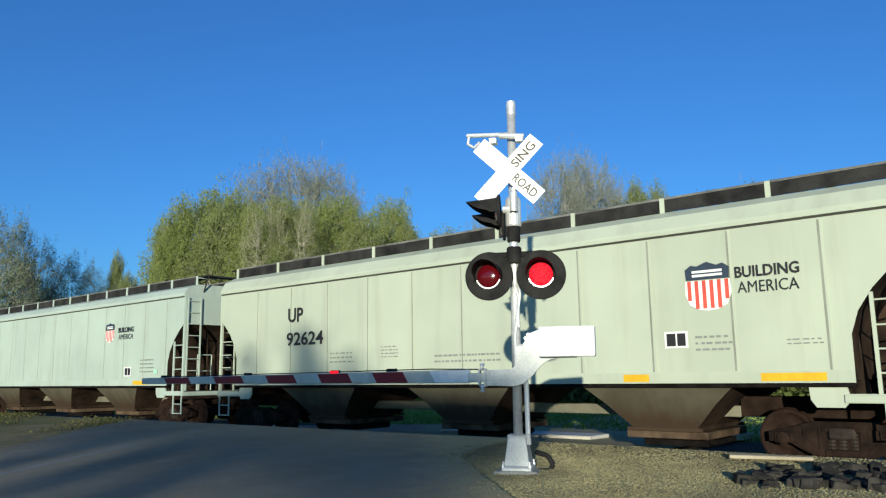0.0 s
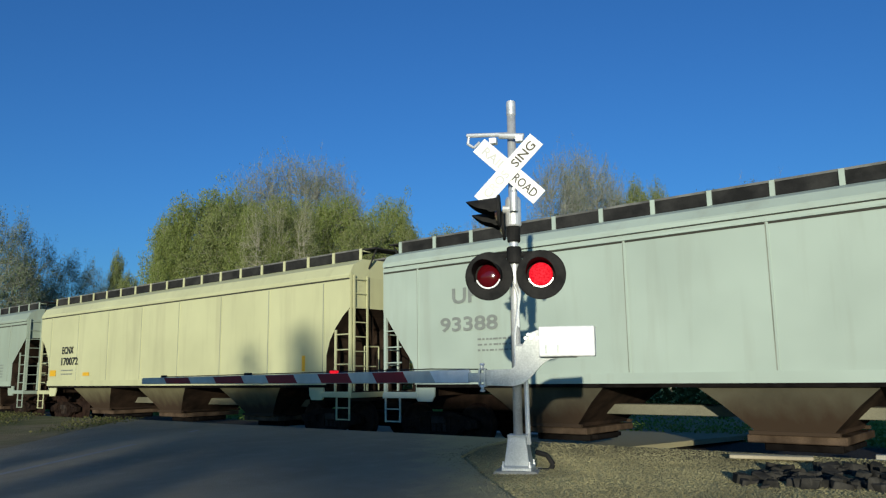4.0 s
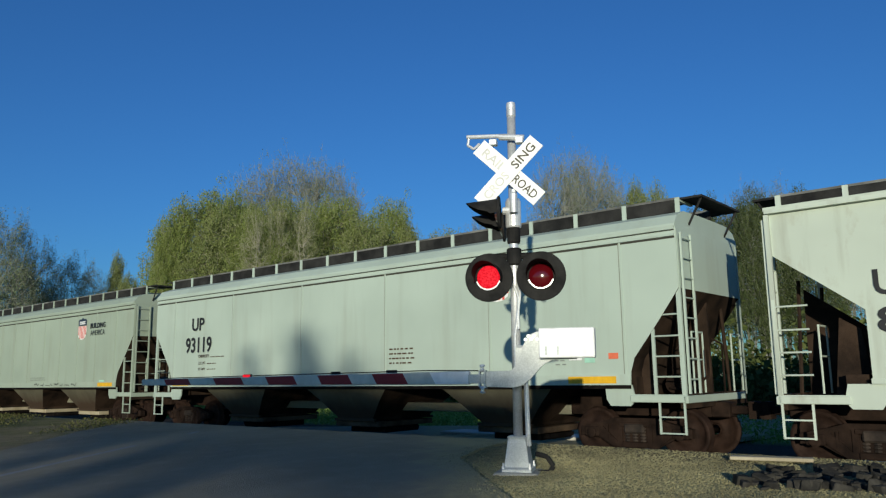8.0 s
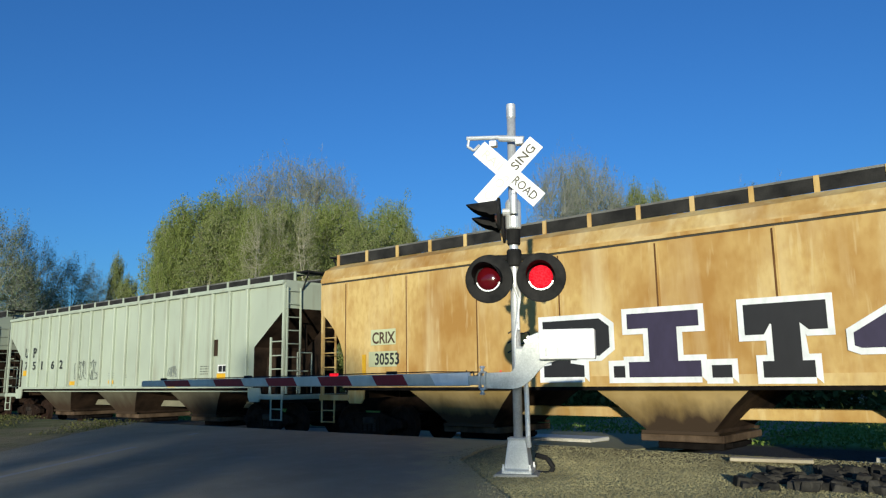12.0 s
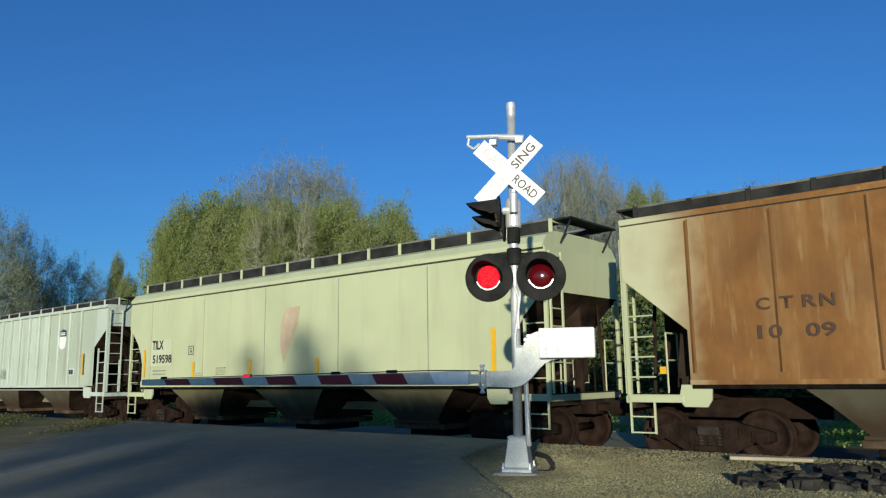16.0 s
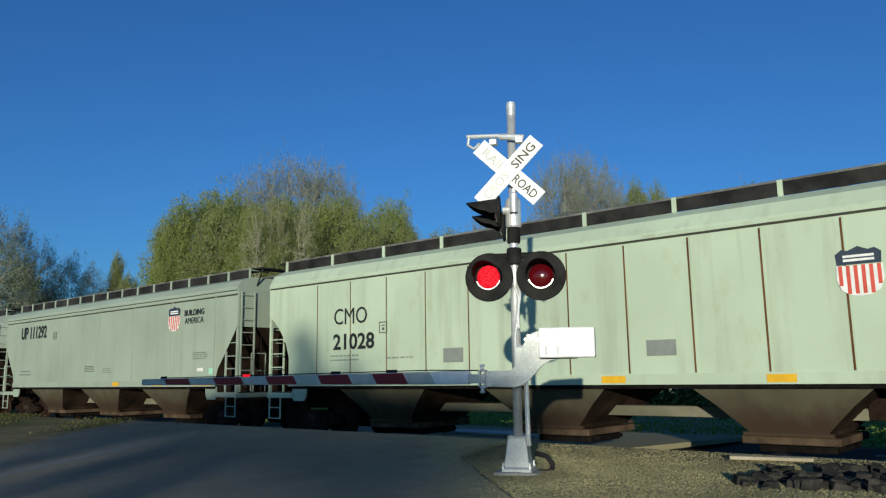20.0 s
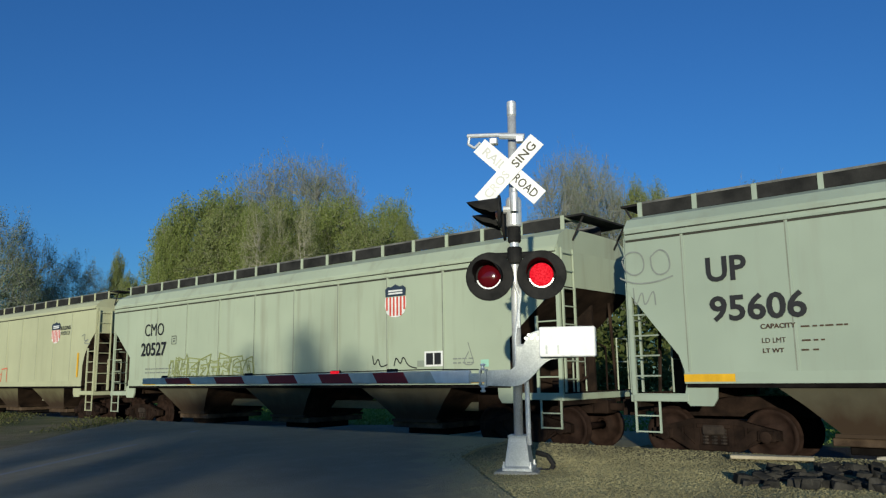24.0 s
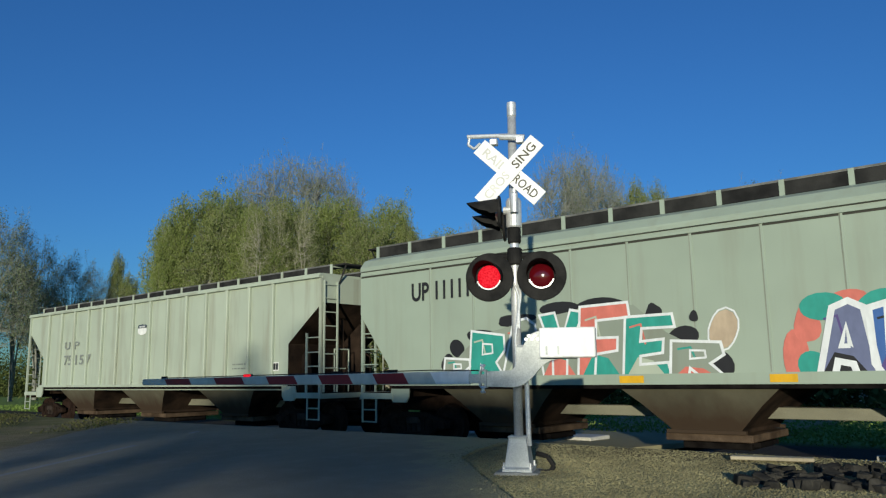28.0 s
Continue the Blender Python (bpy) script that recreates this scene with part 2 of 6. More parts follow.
def lettering_mesh(s, height, width, mat, thick=0.002, bold=0.0):
    """Flat letters, lower left corner at the origin, upright in x and z, facing -y."""
    cu = bpy.data.curves.new("letters", "FONT")
    cu.body, cu.size, cu.extrude, cu.offset, cu.resolution_u = s, 1.0, 0.0, bold, 3
    ob = bpy.data.objects.new("letters", cu)
    scene.collection.objects.link(ob)
    bpy.context.view_layer.update()
    me = bpy.data.meshes.new_from_object(ob.evaluated_get(bpy.context.evaluated_depsgraph_get()))
    bpy.data.objects.remove(ob)
    bpy.data.curves.remove(cu)
    co = np.array([v.co for v in me.vertices])
    lo, hi = co.min(0), co.max(0)
    sx = width / (hi[0] - lo[0]) if width else height / (hi[1] - lo[1])
    sz = height / (hi[1] - lo[1])
    for v in me.vertices:
        v.co = ((v.co.x - lo[0]) * sx, -thick, (v.co.y - lo[1]) * sz)
    me.materials.clear()
    me.materials.append(mat)
    return me


def letters(me, parent, at):
    """Hangs every letter of a lettering mesh on its parent as a piece of its own."""
    bm = B()
    bm.from_mesh(me)
    left = set(bm.verts)
    while left:
        edge = [left.pop()]
        group = set(edge)
        while edge:
            v = edge.pop()
            for e in v.link_edges:
                w = e.other_vert(v)
                if w in left:
                    left.discard(w), group.add(w), edge.append(w)
        order = {v: i for i, v in enumerate(sorted(group, key=lambda v: v.index))}
        x0 = min(v.co.x for v in order)
        faces = {f for v in order for f in v.link_faces}
        one = bpy.data.meshes.new("letter")
        one.from_pydata([(v.co.x - x0, v.co.y, v.co.z) for v in order], [], [[order[v] for v in f.verts] for f in sorted(faces, key=lambda f: f.index)])
        one.materials.append(me.materials[0])
        part("letter", one, None, parent, at=(at[0] + x0, at[1], at[2]))
    bm.free()
    bpy.data.meshes.remove(me)


# ---- ground, road, track ----
def ground_z(y):
    """The lie of the land across the track."""
    xs = [-60, -6, 0, 8, 10.8, 12.4, 12.9, 13.3, 15.9, 16.6, 18.5, 26, 60, 500]
    zs = [-.1, -.1, .06, .43, .47, .02, -.14, -.3, -.3, -.2, -.3, -.4, -.3, -.3]
    return float(np.interp(y, xs, zs))


def ground_material():
    m, n, l, p = nodes_of("gravel_and_grass")
    co = n.new("ShaderNodeTexCoord")
    sep = n.new("ShaderNodeSeparateXYZ")
    l.new(co.outputs["Object"], sep.inputs[0])
    big, mid = noise_node(n, l, .35, seeded=False), noise_node(n, l, 2.5, seeded=False, detail=6.0)
    fine, tiny = noise_node(n, l, 22.0, seeded=False, detail=5.0), noise_node(n, l, 120.0, seeded=False)
    gravel = blend(n, l, ramp(n, l, mid, .35, .65), (.486, .4455, .225), (.387, .3555, .1845))
    gravel = blend(n, l, ramp(n, l, fine, .5, .72), gravel, (.468, .432, .234))
    gravel = blend(n, l, times(n, l, ramp(n, l, tiny, .5, .7), .15), gravel, (.14, .13, .08))
    gravel = blend(n, l, times(n, l, ramp(n, l, big, .52, .66), .5), gravel, (.15, .145, .08))
    shoulder = n.new("ShaderNodeMath")
    shoulder.operation, shoulder.inputs[1].default_value = "MULTIPLY_ADD", 1.6
    l.new(mid, shoulder.inputs[0]), l.new(sep.outputs["Y"], shoulder.inputs[2])
    gravel = blend(n, l, times(n, l, ramp(n, l, shoulder.outputs[0], 9.2, 11.0), .9), gravel, blend(n, l, ramp(n, l, fine, .4, .65), (.07, .055, .035), (.17, .145, .095)))
    grass = blend(n, l, ramp(n, l, fine, .35, .65), (.18, .28, .07), (.28, .38, .11))
    grass = blend(n, l, ramp(n, l, mid, .55, .75), grass, (.24, .2, .1))
    far = ramp(n, l, sep.outputs["Y"], 21.0, 23.0)
    # the ground is darker from the rails to where the grass begins
    dark_band = blend(n, l, ramp(n, l, fine, .4, .65), (.035, .03, .025), (.085, .075, .06))
    gravel = blend(n, l, ramp(n, l, sep.outputs["Y"], 15.6, 16.6), gravel, dark_band)
    left = times(n, l, ramp(n, l, sep.outputs["X"], -9.0, -12.0), ramp(n, l, sep.outputs["Y"], 16.0, 13.5))
    back = ramp(n, l, sep.outputs["Y"], 1.0, -4.0)
    sand = blend(n, l, ramp(n, l, mid, .3, .7), (.27, .22, .13), (.18, .145, .085))
    col = blend(n, l, left, gravel, blend(n, l, ramp(n, l, big, .42, .55), sand, blend(n, l, ramp(n, l, fine, .3, .6), (.10, .12, .04), (.15, .14, .06))))
    col = blend(n, l, far, col, grass)
    col = blend(n, l, back, col, grass)
    l.new(col, p.inputs["Base Color"])
    p.inputs["Roughness"].default_value = .95
    p.inputs["Specular IOR Level"].default_value = .1
    add = n.new("ShaderNodeMath")
    l.new(fine, add.inputs[0]), l.new(tiny, add.inputs[1])
    bumped(n, l, p, add.outputs[0], .9, .022)
    return m


def build_ground():
    xs = [-900, -400, -200, -120, -80, -50, -30, -15, 0, 15, 40, 100, 300, 900]
    ys = [-600, -200, -80, -30, -6, 0, 4, 8, 9.4, 10.8, 12.4, 12.9, 13.3, 15.9, 16.6, 18.5, 22, 26, 40, 60, 120, 300, 900]
    vs = [(x, y, ground_z(y) - .01) for y in ys for x in xs]
    k = len(xs)
    fs = [(j * k + i, j * k + i + 1, (j + 1) * k + i + 1, (j + 1) * k + i) for j in range(len(ys) - 1) for i in range(k - 1)]
    me = bpy.data.meshes.new("ground")
    me.from_pydata(vs, [], fs)
    me.materials.append(ground_material())
    tagged(new("ground", me), "pale gravel verge running into rough grass", "ground", kind="structure")


def road_z(y):
    return float(np.interp(y, [-60, -6, 0, 8, 10.8, 12.4, 12.8, 13.2, 16.0, 24, 80], [-.08, -.08, .08, .455, .495, .04, -.008, -.012, -.012, -.25, -.2]))


def asphalt_material():
    m, n, l, p = nodes_of("worn_asphalt")
    big = noise_node(n, l, .5, (1, .35, 1), seeded=False)
    mid, fine = noise_node(n, l, 3.0, seeded=False, detail=6.0), noise_node(n, l, 70.0, seeded=False)
    col = blend(n, l, ramp(n, l, big, .35, .65), (.215, .19, .138), (.29, .262, .192))
    col = blend(n, l, times(n, l, ramp(n, l, mid, .5, .75), .5), col, (.315, .29, .23))
    col = blend(n, l, times(n, l, ramp(n, l, fine, .5, .7), .4), col, (.36, .335, .265))
    # sand washed over the edge by the signal
    co = n.new("ShaderNodeTexCoord")
    dot = n.new("ShaderNodeVectorMath")
    dot.operation = "DOT_PRODUCT"
    dot.inputs[1].default_value = (1, .91, 0)
    l.new(co.outputs["Object"], dot.inputs[0])
    near = n.new("ShaderNodeMath")
    near.operation, near.inputs[1].default_value = "MULTIPLY_ADD", 2.2
    l.new(mid, near.inputs[0]), l.new(dot.outputs["Value"], near.inputs[2])
    col = blend(n, l, times(n, l, ramp(n, l, near.outputs[0], 1.0, 2.0), .9), col, (.36, .325, .185))
    l.new(col, p.inputs["Base Color"])
    p.inputs["Roughness"].default_value = .85
    p.inputs["Specular IOR Level"].default_value = .1
    bumped(n, l, p, fine, 1.0, .025)
    return m


ROAD_Y = [-60, -20, -5, 0, 3, 5, 6.1, 7.3, 8.0, 8.4, 9.5, 10.8, 12.4, 12.8, 13.2, 13.72]
ROAD_LEFT = [-11.8, -12.0, -12.3, -12.7, -13.6, -14.8, -15.7, -16.8, -17.5, -17.9, -19.0, -20.56, -21.88, -22.19, -22.5, -22.6]
ROAD_RIGHT = [-2.6, -2.8, -3.0, -3.2, -3.3, -3.7, -4.2, -5.6, -6.36, -6.8, -7.3, -7.56, -7.73, -7.76, -7.8, -7.8]


def strip(name, ys, left, right, mat, lift=0.0, base=None):
    """A slab that follows the road's surface between two edges, with a rim down into the ground."""
    bm = B()
    cols = 8
    grid = []
    for y, a, b in zip(ys, left, right):
        grid.append([bm.verts.new((a + (b - a) * i / cols, y, road_z(y) + lift)) for i in range(cols + 1)])
    for g, h in zip(grid, grid[1:]):
        for i in range(cols):
            bm.faces.new((g[i], g[i + 1], h[i + 1], h[i]))
    rim = [g[0] for g in grid] + grid[-1][1:] + [g[-1] for g in grid[-2::-1]] + grid[0][-2:0:-1]
    low = [bm.verts.new((v.co.x, v.co.y, v.co.z - .12)) for v in rim]
    if not base:
        for i in range(len(rim)):
            j = (i + 1) % len(rim)
            bm.faces.new((rim[i], low[i], low[j], rim[j]))
    else:
        for v in low:
            bm.verts.remove(v)
    return mesh_of(bm, name, mat)


def build_road():
    asphalt = asphalt_material()
    road = tagged(new("road", strip("road", ROAD_Y, ROAD_LEFT, ROAD_RIGHT, asphalt)), "worn dark grey asphalt road", "road", kind="structure")
    tagged(new("road_between_rails", strip("road_between_rails", [13.88, 15.22], [-22.6, -22.6], [-7.8, -7.8], asphalt)),
           "asphalt infill between the rails", "road", kind="structure")
    tagged(new("road_beyond", strip("road_beyond", [15.38, 18, 24, 80], [-22.6, -20, -16, -14], [-7.8, -7.6, -7.4, -7], asphalt)),
           "asphalt road beyond the track", "road", kind="structure")
    line = flat("worn_white_road_paint", (.25, .25, .23), .8)
    ys = [-40, 0, 2, 4.4, 7, 9.3, 11]
    xs = [-10.8, -10.8, -11.0, -11.8, -13.2, -14.7, -16.0]
    tagged(new("edge_line", strip("edge_line", ys, [x - .1 for x in xs], [x + .06 for x in xs], line, .004, True)),
           "worn white edge line on the road", "road marking", kind="structure")


TRACK_Y = 14.55


def build_track():
    track = thing("railway_track", (0, TRACK_Y, 0), "steel rails on dark timber sleepers in ballast", "railway track")
    track["kind"] = "structure"
    steel = surface("brown_rail_steel", (.045, .028, .02), (.09, .055, .04), 6.0, .7)
    shine = flat("polished_rail_head", (.5, .49, .47), .25, .9)
    prof = [(-.07, -.17), (.07, -.17), (.07, -.155), (.012, -.13), (.012, -.045), (.036, -.035), (.036, 0), (-.036, 0), (-.036, -.035), (-.012, -.045), (-.012, -.13), (-.07, -.155)]
    for s in (-1, 1):
        bm = B()
        a = [bm.verts.new((-700, s * .755 + u, w)) for u, w in prof]
        b = [bm.verts.new((300, s * .755 + u, w)) for u, w in prof]
        for i in range(len(prof)):
            j = (i + 1) % len(prof)
            f = bm.faces.new((a[i], a[j], b[j], b[i]))
            f.material_index = 1 if i == 6 else 0
        part("rail", bm, [steel, shine], track)
    wood = surface("creosoted_timber", (.045, .035, .028), (.10, .08, .06), 2.0, .9, stretch=(4, .5, 1))
    sleeper = mesh_of(box(B(), -.115, .115, -1.3, 1.3, -.33, -.165, .012), "sleeper", wood)
    for i in range(150):
        x = -70 + i * .54
        if not -22.6 < x < -7.8:
            part("sleeper", sleeper, None, track, at=(x, random.uniform(-.03, .03), random.uniform(-.01, .005)))
    rocks("track_ballast", [(random.uniform(-7.2, 9), random.gauss(12.95, .28) if random.random() < .55 else random.uniform(13.2, 16.4)) for _ in range(9000)],
          (.018, .05), surface("grey_ballast_stone", (.09, .08, .065), (.22, .2, .165), 1.0, .9), "grey crushed-stone ballast along the track", lift=-.02)
    rocks("track_ballast_far", [(random.uniform(-60, -20.4), random.gauss(13.1, .35)) for _ in range(3500)],
          (.03, .07), surface("brown_ballast_stone", (.14, .11, .075), (.26, .21, .145), 1.0, .9), "brownish ballast beyond the crossing", lift=-.02)


def rocks(name, spots, size, mat, label, lift=0.0):
    """Many loose stones in one mesh, each an uneven octahedron."""
    rng = np.random.default_rng(len(spots))
    n = len(spots)
    base = np.array([(1, 0, 0), (-1, 0, 0), (0, 1, 0), (0, -1, 0), (0, 0, 1), (0, 0, -1)], float)
    faces = np.array([(0, 2, 4), (2, 1, 4), (1, 3, 4), (3, 0, 4), (2, 0, 5), (1, 2, 5), (3, 1, 5), (0, 3, 5)])
    r = rng.uniform(size[0], size[1], n)[:, None, None] * rng.uniform(.55, 1.2, (n, 6, 1))
    a = rng.uniform(0, math.tau, n)
    rot = np.zeros((n, 3, 3))
    rot[:, 0, 0], rot[:, 0, 1], rot[:, 1, 0], rot[:, 1, 1], rot[:, 2, 2] = np.cos(a), -np.sin(a), np.sin(a), np.cos(a), .7
    v = (base[None] * r + rng.normal(0, .008, (n, 6, 3))) @ rot.transpose(0, 2, 1)
    v += np.array([(x, y, max(ground_z(y) + lift, road_z(y) - .006 if -20 < x < float(np.interp(y, ROAD_Y, ROAD_RIGHT)) else -9)) for x, y in spots])[:, None, :]
    v[:, :, 2] += (size[0] * .4)
    f = faces[None] + (np.arange(n) * 6)[:, None, None]
    me = bpy.data.meshes.new(name)
    me.from_pydata(v.reshape(-1, 3).tolist(), [], f.reshape(-1, 3).tolist())
    me.materials.append(mat)
    return tagged(new(name, me), label, "gravel", kind="stuff")


def verge_spots(n):
    """Places on the verge beside the road, thinning out towards its edge."""
    out = []
    while len(out) < n:
        x, y = random.uniform(-7.6, 2.0), random.uniform(5.2, 12.5)
        edge = float(np.interp(y, ROAD_Y, ROAD_RIGHT))
        if x > edge + random.triangular(-.8, .35, .2) and random.random() < 1.15 - max(0, y - 8.6) * .33:
            out.append((x, y))
    return out


def build_ground_details():
    rocks("verge_gravel", verge_spots(95000), (.0035, .0095),
          surface("verge_stone", (.171, .153, .081), (.315, .2835, .1485), .9, .95), "pale loose gravel on the verge", lift=-.012)
    dark = surface("broken_asphalt", (.02, .019, .017), (.055, .051, .044), 4.0, .9, bump=.6, fine=30, spec=.05)
    rng = random.Random(4)
    for i in range(120):
        u = 1.4 * rng.random()
        x, y = -2.95 + 1.05 * u + rng.uniform(-.1, .1), 7.85 + 1.45 * rng.random() + .4 * u
        s = rng.uniform(.03, .105)
        bm = B()
        box(bm, -s, s, -s * rng.uniform(.4, .8), s * rng.uniform(.4, .8), -s * .4, s * rng.uniform(.35, .8))
        for v in bm.verts:
            v.co += Vector((rng.gauss(0, .16), rng.gauss(0, .16), rng.gauss(0, .1))) * s
        bmesh.ops.bevel(bm, geom=bm.edges[:], offset=s * .08, segments=1, affect="EDGES")
        ob = part("asphalt_chunk", bm, dark, at=pose(x, y, ground_z(y) + s * .16, rng.uniform(-14, 14), rng.uniform(-14, 14), rng.uniform(0, 360)))
        tagged(ob, "broken chunk of dark asphalt lying on gravel", "rubble", "rubble heap beside the track")
    plank = part("plank", box(B(), -.48, .48, -.08, .08, 0, .045, .008), GATE_TAN, at=pose(-3.2, 10.1, ground_z(10.1) + .015, 1, 0, 14))
    tagged(plank, "pale weathered timber lying beside the rail", "timber")
    block = part("tie_plate", box(B(), -.16, .16, -.1, .1, 0, .16, .01), surface("pale_concrete", (.3, .29, .25), (.42, .4, .35)), at=pose(-3.2, 16.7, ground_z(16.7), 0, 0, 12))
    tagged(block, "small pale concrete block beyond the rails", "block")
    slab = part("concrete_panel", box(B(), -2.4, 2.4, -.5, .5, -.05, .05, .02), surface("sunlit_concrete", (.5, .48, .42), (.62, .6, .53), 1.5), at=(-12, 17.4, -.02))
    tagged(slab, "pale concrete edge panel beyond the rails", "concrete panel")


build_ground()
build_road()


# ---- the train ----
SIDE = 1.55           # half the width of a car
SILL, EAVE = 1.39, 4.02


def truck_meshes():
    out = {}
    bm = B()
    # the cast side frame: top chord, falling arms, bottom chord, columns and jaws
    prism(bm, [(-.42, .74), (.42, .74), (.62, .68), (1.12, .56), (1.12, .40), (.80, .44), (.66, .58), (.40, .64), (-.40, .64), (-.66, .58), (-.80, .44), (-1.12, .40), (-1.12, .56), (-.62, .68)], -.07, .07)
    prism(bm, [(-.44, .20), (.44, .20), (.80, .46), (.66, .58), (.36, .30), (-.36, .30), (-.66, .58), (-.80, .46)], -.065, .065)
    for s in (-1, 1):
        box(bm, s * .30 - .05, s * .30 + .05, -.06, .06, .28, .66)
        box(bm, s * .889 - .15, s * .889 + .15, -.09, .09, .38, .57, .02)
    prism(bm, [(-.86, .42), (-.44, .19), (.44, .19), (.86, .42), (.64, .66), (.42, .73), (-.42, .73), (-.64, .66)], -.035, .035)
    for s in (-1, 1):
        box(bm, s * .56 - .02, s * .56 + .02, -.075, .075, .34, .62)
    box(bm, -.3, .3, -.085, .085, .58, .66, .01)
    box(bm, -.26, .26, -.09, .09, .20, .30, .01)
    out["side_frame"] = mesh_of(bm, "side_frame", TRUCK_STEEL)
    bm = B()
    prof = [(0, .30)]
    for k in range(5):
        z = .30 + k * .055
        prof += [(.045, z), (.07, z + .014), (.07, z + .036), (.045, z + .05)]
    lathe(bm, prof + [(0, .575)], 8)
    out["spring"] = mesh_of(bm, "spring", DARK_STEEL)
    bm = B()
    lathe(bm, [(0, -.06), (.085, -.06), (.1, -.03), (.1, .06), (.07, .07), (0, .07)], 12, pose(0, 0, 0, 90, 0, 0))
    out["bearing_cap"] = mesh_of(bm, "bearing_cap", TRUCK_STEEL)
    bm = B()
    tube(bm, (0, -.9, 0), (0, .9, 0), .075, 10)
    for s in (-1, 1):
        m = Matrix.Translation((0, s * .755, 0)) @ pose(0, 0, 0, -90 * s, 0, 0)
        lathe(bm, [(.09, -.09), (.14, .075), (.20, .03), (.36, .0), (.385, .055), (.452, .062), (.457, .05), (.462, -.06), (.486, -.072), (.486, -.09), (.4, -.085), (.36, -.04), (.2, -.02), (.13, -.09)], 28, m)
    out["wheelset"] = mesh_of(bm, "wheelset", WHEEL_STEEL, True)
    out["bolster"] = mesh_of(box(B(), -.2, .2, -1.1, 1.1, .46, .64, .03), "bolster", DARK_STEEL)
    bm = B()
    for s in (-1, 1):
        box(bm, s * .36 - .02, s * .36 + .02, -.8, .8, .38, .5)
    out["brake_beam"] = mesh_of(bm, "brake_beam", DARK_STEEL)
    return out


TRUCK = truck_meshes()
WHEELS = []


def add_truck(car, x):
    t = part("truck", TRUCK["bolster"], None, car, "rusty cast-steel bogie", at=(x, 0, 0))
    for s in (-1, 1):
        part("side_frame", TRUCK["side_frame"], None, t, at=(0, s * .99, 0))
        for x3 in (-.16, 0, .16):
            part("spring", TRUCK["spring"], None, t, at=(x3, s * .99, 0))
        for k in (-1, 1):
            part("bearing_cap", TRUCK["bearing_cap"], None, t, at=(k * .889, s * 1.04, .457))
    part("brake_beam", TRUCK["brake_beam"], None, t)
    for k in (-1, 1):
        w = part("wheelset", TRUCK["wheelset"], None, t, "rust-brown steel wheels on an axle", at=(k * .889, 0, .457))
        WHEELS.append((car, x + k * .889, w, k * .889))


def end_outline(style):
    """How the side is cut away over the trucks: metres in from the end, and heights, from the end inwards."""
    if style == "round":
        return [(0, 3.25), (.25, 3.06), (.52, 2.78), (.74, 2.45), (.86, 2.1), (.862, 1.75), (.864, SILL)]
    if style == "rib":
        return [(0, 3.5), (.7, 2.98), (1.36, 2.48), (1.361, 2.0), (1.362, SILL)]
    if style == "flat":
        return [(0, 3.06), (.45, 2.45), (.92, 1.85), (1.0, 1.6), (1.01, SILL)]
    return [(0, 3.3), (.6, 2.8), (1.2, 2.3), (1.201, 1.9), (1.202, SILL)]


def body_mesh(length, style, mats, half, eave):
    """Side walls, end walls and slope sheets: a tank whose underside rises over the trucks."""
    bm = B()
    cut = end_outline(style)
    st = [(-length / 2 + a, z) for a, z in cut] + [(length / 2 - a, z) for a, z in cut[::-1]]
    rings = []
    for x, z in st:
        zs = [z + (eave - z) * k / 4 for k in range(5)]
        rings.append([bm.verts.new((x, -half, h)) for h in zs] + [bm.verts.new((x, half, h)) for h in zs[::-1]])
    for i, (a, b) in enumerate(zip(rings, rings[1:])):
        for k in range(10):
            j = (k + 1) % 10
            f = bm.faces.new((a[k], a[j], b[j], b[k]))
            # undersides in dark brown grime, with the shade there added to the tone
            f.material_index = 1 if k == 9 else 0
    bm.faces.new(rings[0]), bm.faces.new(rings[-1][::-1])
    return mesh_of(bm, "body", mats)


def roof_mesh(length, mat, peak, eave):
    bm = B()
    rise = peak - eave - .06
    near = [(SIDE + .02, eave), (SIDE + .01, eave + .06), (1.42, eave + .06 + .58 * rise), (1.1, eave + .06 + .95 * rise), (.6, peak - .005)]
    prof = [(-y, z) for y, z in near] + [(0, peak)] + near[::-1]
    a = [bm.verts.new((-length / 2, y, z)) for y, z in prof]
    b = [bm.verts.new((length / 2, y, z)) for y, z in prof]
    for i in range(len(prof) - 1):
        bm.faces.new((a[i], a[i + 1], b[i + 1], b[i]))
    bm.faces.new(a), bm.faces.new(b[::-1])
    return mesh_of(bm, "roof", mat)


def hopper_mesh(top, bottom, mat):
    bm = B()
    zs = [(SILL - .09, top / 2, 1.44), (1.0, top / 2 * .56 + bottom / 2 * .44, 1.28), (.58, bottom / 2 + .03, 1.06), (.51, bottom / 2 + .01, 1.03)]
    rings = [[bm.verts.new((sx * hx, sy * hy, z)) for sx, sy in ((-1, -1), (1, -1), (1, 1), (-1, 1))] for z, hx, hy in zs]
    for a, b in zip(rings, rings[1:]):
        for k in range(4):
            # x-facing sheets take the dark colour, which paints shade on the slopes
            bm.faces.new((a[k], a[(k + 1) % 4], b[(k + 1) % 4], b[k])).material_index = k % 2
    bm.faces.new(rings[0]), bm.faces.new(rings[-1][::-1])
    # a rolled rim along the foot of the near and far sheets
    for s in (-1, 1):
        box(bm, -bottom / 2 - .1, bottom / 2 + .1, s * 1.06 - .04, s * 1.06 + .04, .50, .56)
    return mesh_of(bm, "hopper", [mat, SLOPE])


